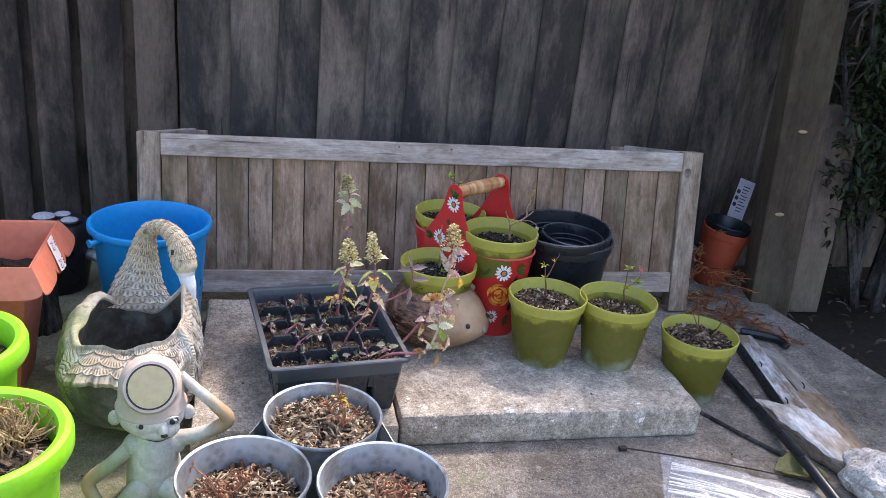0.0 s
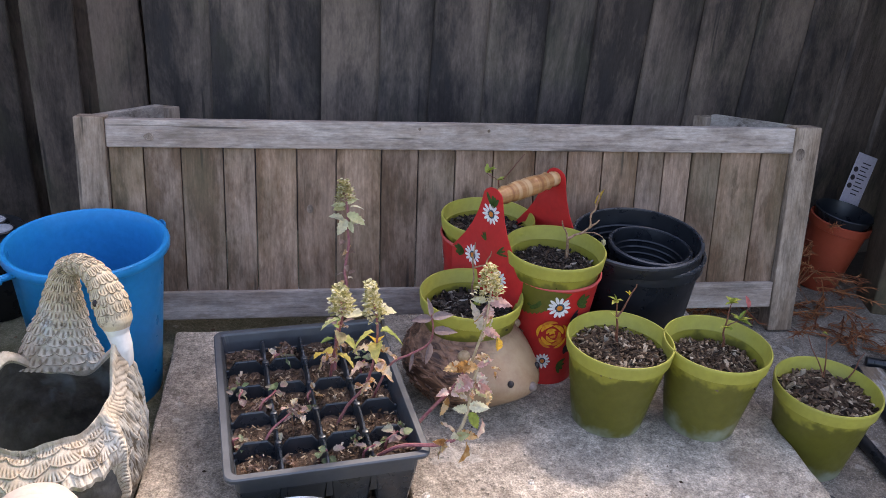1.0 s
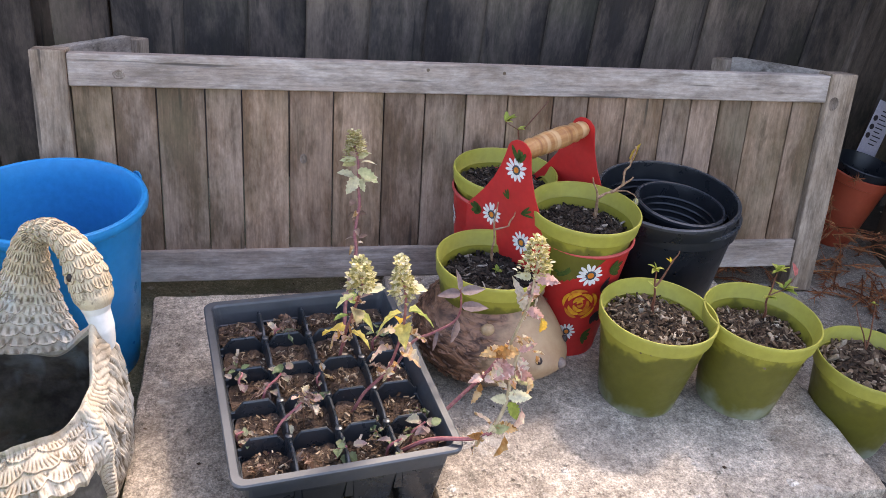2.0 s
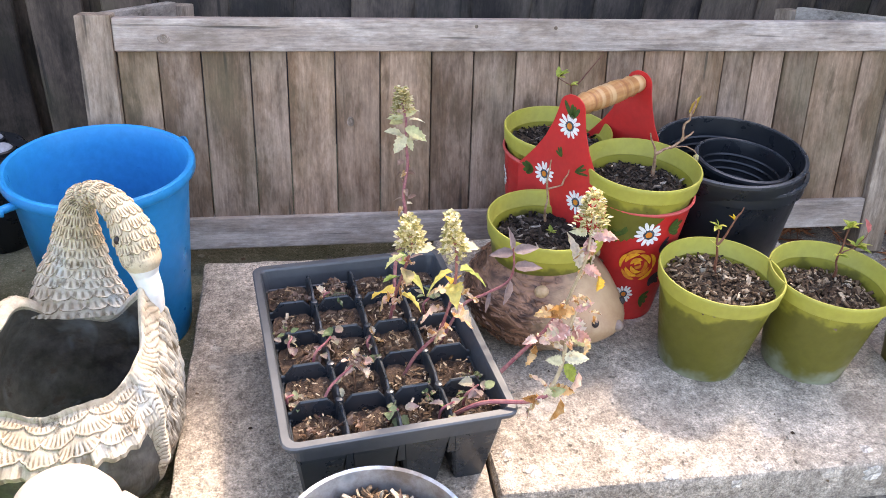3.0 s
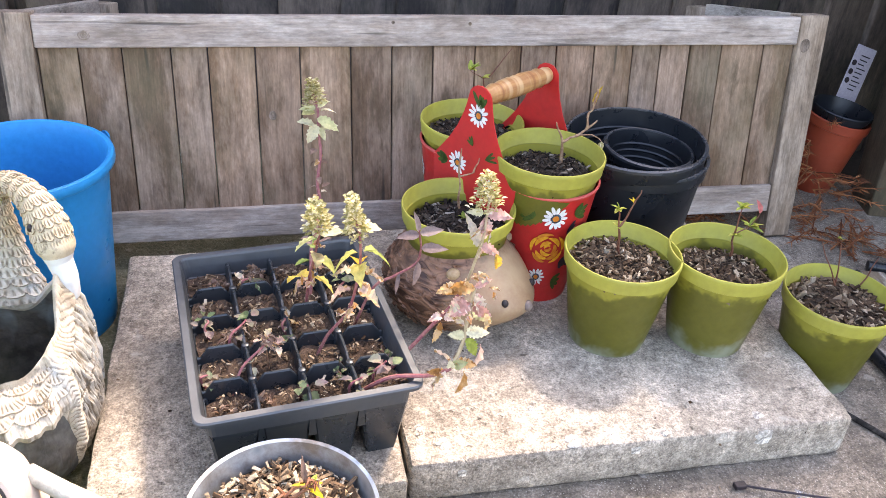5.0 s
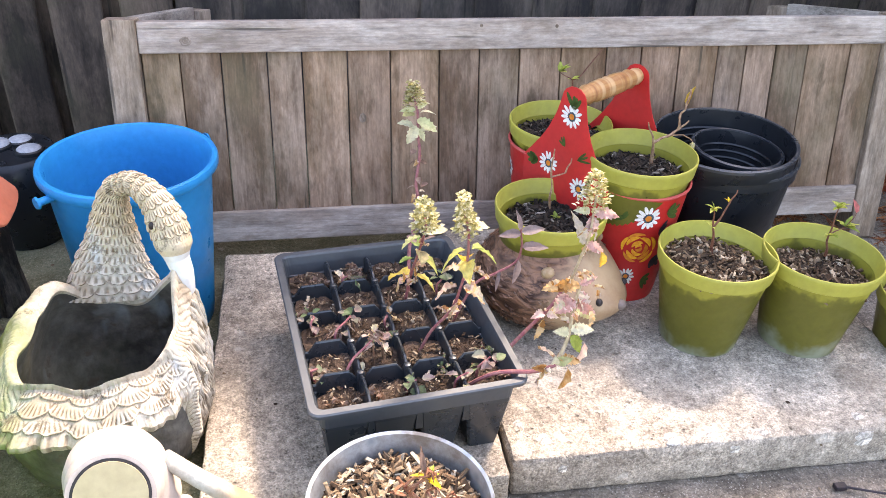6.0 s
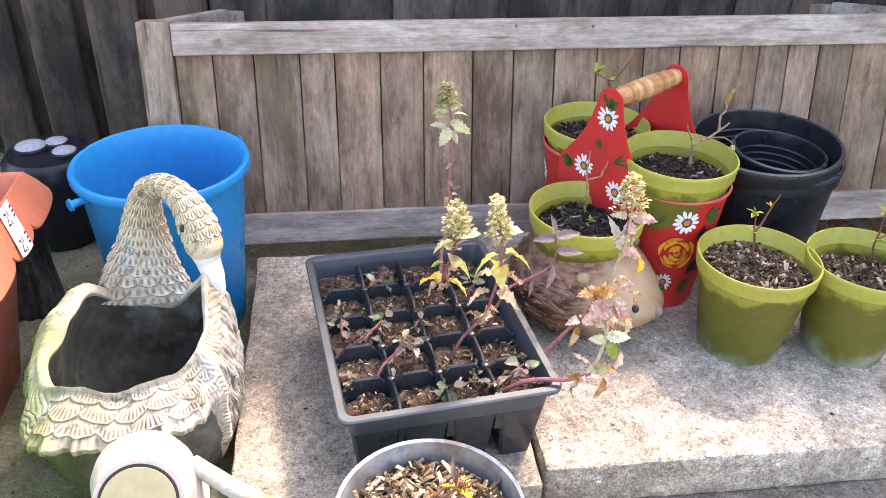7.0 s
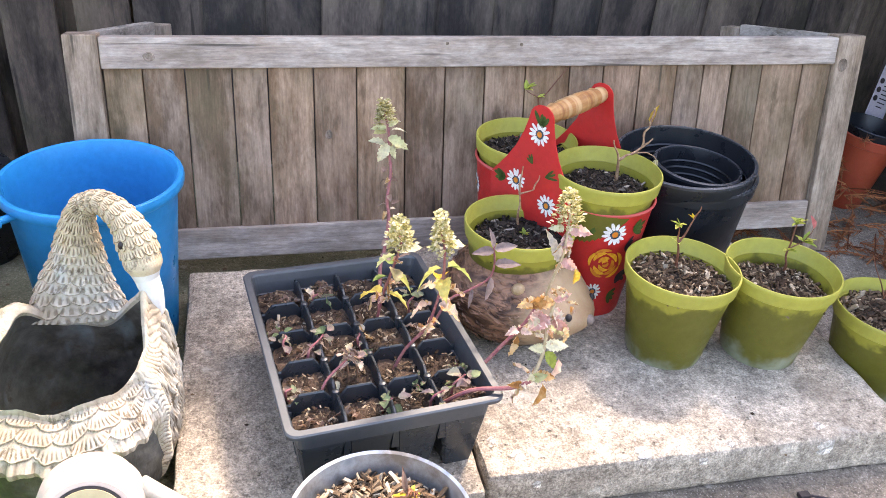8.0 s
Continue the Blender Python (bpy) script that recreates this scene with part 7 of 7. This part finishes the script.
for x, y, z in spots:
    for _ in range(5):
        a = Vector((x + rng.uniform(-0.03, 0.03), y + rng.uniform(-0.03, 0.03), max(0.004, z + rng.uniform(-0.03, 0.03))))
        way = Vector((rng.uniform(-1, 1), rng.uniform(-1, 0.3), rng.uniform(-0.6, 0.25))).normalized()
        l = rng.uniform(0.05, 0.10)
        b = a + way * l
        b.z = max(0.003, b.z)
        tube(bm, [a, a.lerp(b, 0.5) + Vector((0, 0, 0.006)), b], 0.0012, 5)
        for _ in range(26):
            p0 = a.lerp(b, rng.random())
            d = (way + Vector((rng.uniform(-1, 1), rng.uniform(-1, 1), rng.uniform(-0.7, 0.7)))).normalized() * rng.uniform(0.012, 0.028)
            q = p0 + d
            q.z, p0.z = max(0.002, q.z), max(0.002, p0.z)
            s = d.orthogonal().normalized() * 0.0012
            bm.faces.new([bm.verts.new(v) for v in (p0 - s, p0 + s, q)])
tagged(link_mesh("conifer_litter", bm, M_NEEDLE), "rust brown dead conifer sprays lying by the planter box", "conifer litter", kind="stuff")


# ---- scraps lying on the concrete ----
def slat(pts, z, thick, mat, label, tilt=0.0):
    """A flat scrap board, given by its two ends and width on the ground."""
    (x0, y0), (x1, y1), w = pts
    a, b = Vector((x0, y0, z)), Vector((x1, y1, z))
    l = (b - a).length
    bm = bmesh.new()
    box(bm, -w / 2, w / 2, 0, l, 0, thick, 0.0015)
    ends = [e for e in bm.edges if abs(e.verts[0].co.y - e.verts[1].co.y) > l * 0.5]
    bmesh.ops.subdivide_edges(bm, edges=ends, cuts=8, use_grid_fill=True)
    for v in bm.verts:
        v.co.x += 0.004 * noise.noise((v.co.y * 25, x0 * 9, v.co.x * 30))
        v.co.z += 0.002 * noise.noise((v.co.y * 14, v.co.x * 40, z * 50))
    ob = tagged(link_mesh("scrap_board", bm, mat), label, "board", "scrap boards")
    ob.matrix_world = Matrix.Translation(a) @ Matrix.Rotation(math.atan2(-(x1 - x0), y1 - y0), 4, "Z") @ pose(0, 0, 0, tilt)
    return ob


M_SCRAP = timber("pale_scrap_wood", (0.22, 0.18, 0.14), (0.36, 0.32, 0.27), along=1, tint=0.2, blotch=14.0)
M_SCRAPTAN = timber("tan_scrap_wood", (0.24, 0.155, 0.09), (0.38, 0.28, 0.185), along=1, tint=0.2, blotch=14.0)
painted_board = slat(((0.776, -0.235), (0.722, -0.580), 0.060), 0.002, 0.014, M_PEELED, "scrap board with flaking white paint and bent nails")
thin_board = slat(((0.812, -0.300), (0.792, -0.515), 0.046), 0.003, 0.012, M_SCRAP, "thin grey board lying beside another board")
slat(((0.788, -0.505), (0.752, -0.745), 0.058), 0.002, 0.013, M_SCRAPTAN, "tan broken scrap board lying on the concrete")
for board, spots in ((painted_board, ((0.010, 0.165), (0.016, 0.325))), (thin_board, ((0.004, 0.195),))):
    for x, y in spots:
        bm = bmesh.new()
        tube(bm, smooth_line([(x, y, 0.010), (x + 0.001, y - 0.002, 0.020), (x + 0.007, y - 0.004, 0.026)], 3), 0.0014, 6)
        part("bent_nail", bm, M_CHARRED, board, "rusty bent nail", smooth=True)


def rod(name, pts, r, mat, label, category):
    bm = bmesh.new()
    tube(bm, smooth_line(pts, 6), r, 12)
    return tagged(link_mesh(name, bm, mat, smooth=True), label, category)


rod("black_rod", [(0.635, -0.395, 0.012), (0.628, -0.590, 0.013), (0.604, -0.775, 0.030), (0.600, -0.95, 0.012)], 0.0105, M_BLACK, "black plastic irrigation pipe lying on the concrete", "pipe")
rod("black_rod", [(0.752, -0.235, 0.012), (0.72, -0.42, 0.010), (0.685, -0.60, 0.010)], 0.0095, M_BLACK, "black plastic irrigation pipe beside a scrap board", "pipe")
rod("pipe_elbow", [(0.790, -0.215, 0.014), (0.835, -0.235, 0.014), (0.868, -0.262, 0.014), (0.872, -0.295, 0.014)], 0.010, M_BLACK, "short black pipe elbow on the concrete", "pipe")
rod("thin_cane", [(0.500, -0.560, 0.004), (0.560, -0.662, 0.005), (0.622, -0.758, 0.006)], 0.0042, M_CHARRED, "thin dark cane lying beside the slab", "cane")

bm = bmesh.new()
tube(bm, smooth_line([(0.278, -0.676, 0.006), (0.300, -0.688, 0.009), (0.400, -0.726, 0.012), (0.500, -0.762, 0.010), (0.605, -0.802, 0.006)], 5), 0.0016, 6)
box(bm, 0.264, 0.280, -0.680, -0.670, 0.002, 0.009, 0.001)
tagged(link_mesh("cable_tie", bm, M_BLACKPAINT), "long black cable tie lying on the concrete", "cable tie")


def clear_film():
    n = Net("clear_film", 0.18, spec=0.8)
    n.b.inputs["Base Color"].default_value = (0.9, 0.92, 0.95, 1)
    n.b.inputs["Transmission Weight"].default_value = 0.80
    n.b.inputs["IOR"].default_value = 1.12
    return n.m


bm = bmesh.new()
g = 26
net = []
for a in range(g + 1):
    row = []
    for b in range(g + 1):
        u, v = a / g, b / g
        p = Vector((0.345, -0.690, 0)).lerp(Vector((0.60, -0.835, 0)), u).lerp(Vector((0.285, -0.835, 0)).lerp(Vector((0.545, -0.99, 0)), u), v)
        z = 0.004 + 0.016 * (math.sin(math.pi * u) * math.sin(math.pi * v)) ** 0.5 * (0.6 + 0.8 * abs(noise.noise((u * 7, v * 9, 2)))) + 0.004 * abs(noise.noise((u * 25, v * 12, 7)))
        row.append(bm.verts.new((p.x + 0.006 * noise.noise((v * 9, u * 3, 1)), p.y + 0.006 * noise.noise((u * 9, v * 3, 4)), z)))
    net.append(row)
for a in range(g):
    for b in range(g):
        bm.faces.new((net[a][b], net[a + 1][b], net[a + 1][b + 1], net[a][b + 1]))
bag = tagged(link_mesh("plastic_bag", bm, clear_film(), smooth=True), "crumpled clear plastic bag of white cable ties", "plastic bag")
bag.visible_shadow = False
rng = random.Random(17)
ties = thing("cable_tie_bundle", pose(0.43, -0.83, 0.003, 0, 0, -30), "bundle of white cable ties inside the clear bag", "cable ties")
for k in range(16):
    bm = bmesh.new()
    y = rng.uniform(-0.05, 0.05)
    tube(bm, smooth_line([(-0.12, y, 0.002), (0, y + rng.uniform(-0.01, 0.01), 0.004 + 0.0005 * k), (0.13, y + rng.uniform(-0.012, 0.012), 0.002)], 4), 0.0014, 5)
    part("tie", bm, M_WHITE, ties)

bm = bmesh.new()
leaf(bm, (0.552, -0.762, 0.006), (1, -0.28, 0.02), (0, 0, 1), 0.105, 0.075, 0.03, 0.06, rng, 10)
dead = tagged(link_mesh("fallen_leaf", bm, leafy("olive_fallen_leaf", ((0.0, (0.20, 0.20, 0.075)), (1.0, (0.24, 0.22, 0.09))), 0.55)), "large dull green fallen leaf under the pipe", "leaf")

# bleached driftwood with a pale lump at its end
outline = smooth_line([(0.634, -0.522, 0), (0.682, -0.560, 0), (0.722, -0.606, 0), (0.736, -0.690, 0), (0.716, -0.758, 0), (0.676, -0.786, 0), (0.648, -0.705, 0), (0.632, -0.602, 0), (0.634, -0.522, 0)], 8)[:-1]
mid = Vector((0.684, -0.655, 0))
bm = bmesh.new()
rings = [[bm.verts.new((mid.x + (p.x - mid.x) * f, mid.y + (p.y - mid.y) * f, z)) for p in outline]
         for f, z in ((0.90, 0.001), (1.0, 0.008), (1.0, 0.026), (0.96, 0.032), (0.88, 0.036), (0.70, 0.038), (0.45, 0.040), (0.2, 0.040))]
for k, (a, b) in enumerate(zip(rings, rings[1:])):
    for n in range(len(a)):
        bm.faces.new((a[n], a[(n + 1) % len(a)], b[(n + 1) % len(a)], b[n])).material_index = 1 if k < 3 else 0
bm.faces.new(rings[0][::-1]).material_index = 1
bm.faces.new(rings[-1])
for v in bm.verts:
    taper = min(1.0, (-0.50 - v.co.y) / 0.10)
    push = Vector((noise.noise(v.co * 45), noise.noise(v.co * 45 + Vector((7, 0, 0))), 1.4 * noise.noise(v.co * 60))) * 0.006
    v.co += push
    v.co.z = max(0.001, v.co.z * (0.35 + 0.65 * taper))
M_BARK = timber("brown_split_bark", (0.15, 0.105, 0.07), (0.30, 0.23, 0.165), along=1, tint=0.0, grainy=0.8, blotch=25.0)
M_BLEACHED = timber("bleached_wood", (0.42, 0.34, 0.26), (0.70, 0.68, 0.65), along=1, tint=0.0, blotch=14.0, stain=(0.2, 0.15, 0.1))
tagged(link_mesh("driftwood", bm, [M_BLEACHED, M_BARK], smooth=True), "split piece of bleached wood with brown bark edge", "driftwood")
bm = bmesh.new()
bmesh.ops.create_icosphere(bm, subdivisions=4, radius=1)
for v in bm.verts:
    d = 1 + 0.28 * noise.noise(v.co * 1.7) + 0.12 * noise.noise(v.co * 5) + 0.05 * noise.noise(v.co * 13)
    v.co = Vector((v.co.x * 0.056 * d, v.co.y * 0.062 * d, max(-0.036, v.co.z * 0.046 * d)))
lump = tagged(link_mesh("stone_lump", bm, concrete("white_mortar", (0.66, 0.63, 0.58), (0.42, 0.38, 0.34)), smooth=True), "rough whitish lump of mortar on the concrete", "rubble")
lump.matrix_world = pose(0.712, -0.835, 0.037)

# small litter
bm = bmesh.new()
rng = random.Random(23)
for _ in range(260):
    x, y = rng.uniform(-1.0, 1.0), rng.uniform(-1.0, 0.05)
    inside = (-0.55 < x < 0.46 and -0.66 < y < -0.08)
    if inside and rng.random() < 0.75:
        continue
    z = 0.0 if not inside else (SLAB if x > -0.166 else LOW_SLAB)
    l = rng.uniform(0.003, 0.010)
    a = rng.uniform(0, 6.3)
    u = Vector((math.cos(a), math.sin(a), 0)) * l / 2
    w = Vector((-math.sin(a), math.cos(a), 0)) * l * rng.uniform(0.15, 0.5)
    c = Vector((x, y, z + 0.0015))
    vs = [bm.verts.new(c + q) for q in (-u, -w, u, w)]
    tip = bm.verts.new(c + Vector((0, 0, 0.0022)))
    for k in range(4):
        bm.faces.new((vs[k], vs[(k + 1) % 4], tip))
tagged(link_mesh("fine_litter", bm, M_CHIP), "scattered crumbs of bark and leaf on the concrete", "litter", kind="stuff")

M_SHRUBLITTER = leafy("dull_leaf_litter", ((0.0, (0.05, 0.035, 0.02)), (0.8, (0.13, 0.10, 0.065)), (1.0, (0.34, 0.30, 0.22))), 0.7, 0.1)
# leaf litter in the bed beyond the pad
bm = bmesh.new()
for _ in range(260):
    x, y = rng.uniform(1.02, 1.9), rng.uniform(-0.9, 0.35)
    if x < 1.04 + max(0, (-y - 0.1)) * 0.2:
        continue
    leaf(bm, (x, y, -0.055 + rng.uniform(0, 0.02)), (rng.uniform(-1, 1), rng.uniform(-1, 1), rng.uniform(-0.2, 0.3)), (0, 0, 1), rng.uniform(0.012, 0.035), rng.uniform(0.008, 0.018), 0.3, 0.1, rng, 4)
tagged(link_mesh("leaf_litter", bm, M_SHRUBLITTER), "dull dry leaves scattered over dark soil", "leaf litter", kind="stuff")

# ---- dark evergreen shrub beyond the post ----
shrub = thing("evergreen_shrub", pose(1.44, 0.12, -0.07), "dark evergreen shrub crowding the fence corner", "shrub")
rng = random.Random(29)
bm = bmesh.new()
tips = []
for k in range(9):
    a = rng.uniform(0, 6.3)
    base = Vector((0.06 * math.cos(a), 0.05 * math.sin(a), 0))
    end = Vector((0.45 * math.cos(a) + rng.uniform(-0.1, 0.1), 0.28 * math.sin(a), rng.uniform(0.8, 1.7)))
    mid = base.lerp(end, 0.5) + Vector((rng.uniform(-0.08, 0.08), rng.uniform(-0.08, 0.08), 0.1))
    line = smooth_line([base, mid, end], 7)
    tube(bm, line, [0.016 * (1 - 0.75 * j / (len(line) - 1)) for j in range(len(line))], 7)
    for j in range(4, len(line)):
        for _ in range(3):
            e = line[j] + Vector((rng.uniform(-0.2, 0.2), rng.uniform(-0.16, 0.16), rng.uniform(-0.1, 0.22)))
            tube(bm, [line[j], line[j].lerp(e, 0.5) + Vector((0, 0, 0.015)), e], [0.004, 0.003, 0.0015], 5)
            tips.append((line[j].copy(), e))
part("branch", bm, M_CHARRED, shrub, smooth=True)
bm = bmesh.new()
for a, b in tips:
    for _ in range(60):
        p0 = a.lerp(b, rng.uniform(0.25, 1.1)) + Vector((rng.gauss(0, 0.03), rng.gauss(0, 0.03), rng.gauss(0, 0.03)))
        if p0.x < -0.33 and p0.z < 1.2:
            continue
        leaf(bm, p0, (rng.uniform(-1, 1), rng.uniform(-1, 1), rng.uniform(-0.8, 0.6)), (0, 0, 1), rng.uniform(0.022, 0.045), rng.uniform(0.010, 0.020), 0.3, 0.0, rng, 3)
tagged(part("foliage", bm, M_SHRUB, shrub, "small dark glossy leaves"), kind="stuff")
# a further shrub added out of view to darken the right side
copy_thing(shrub, pose(1.95, -0.62, -0.07, 0, 0, 70))
# a larger copy added to fill and darken the corner beyond the post
copy_thing(shrub, pose(1.70, 0.02, -0.07, 0, 0, 40) @ Matrix.Diagonal((1.1, 1.1, 1.05, 1)))
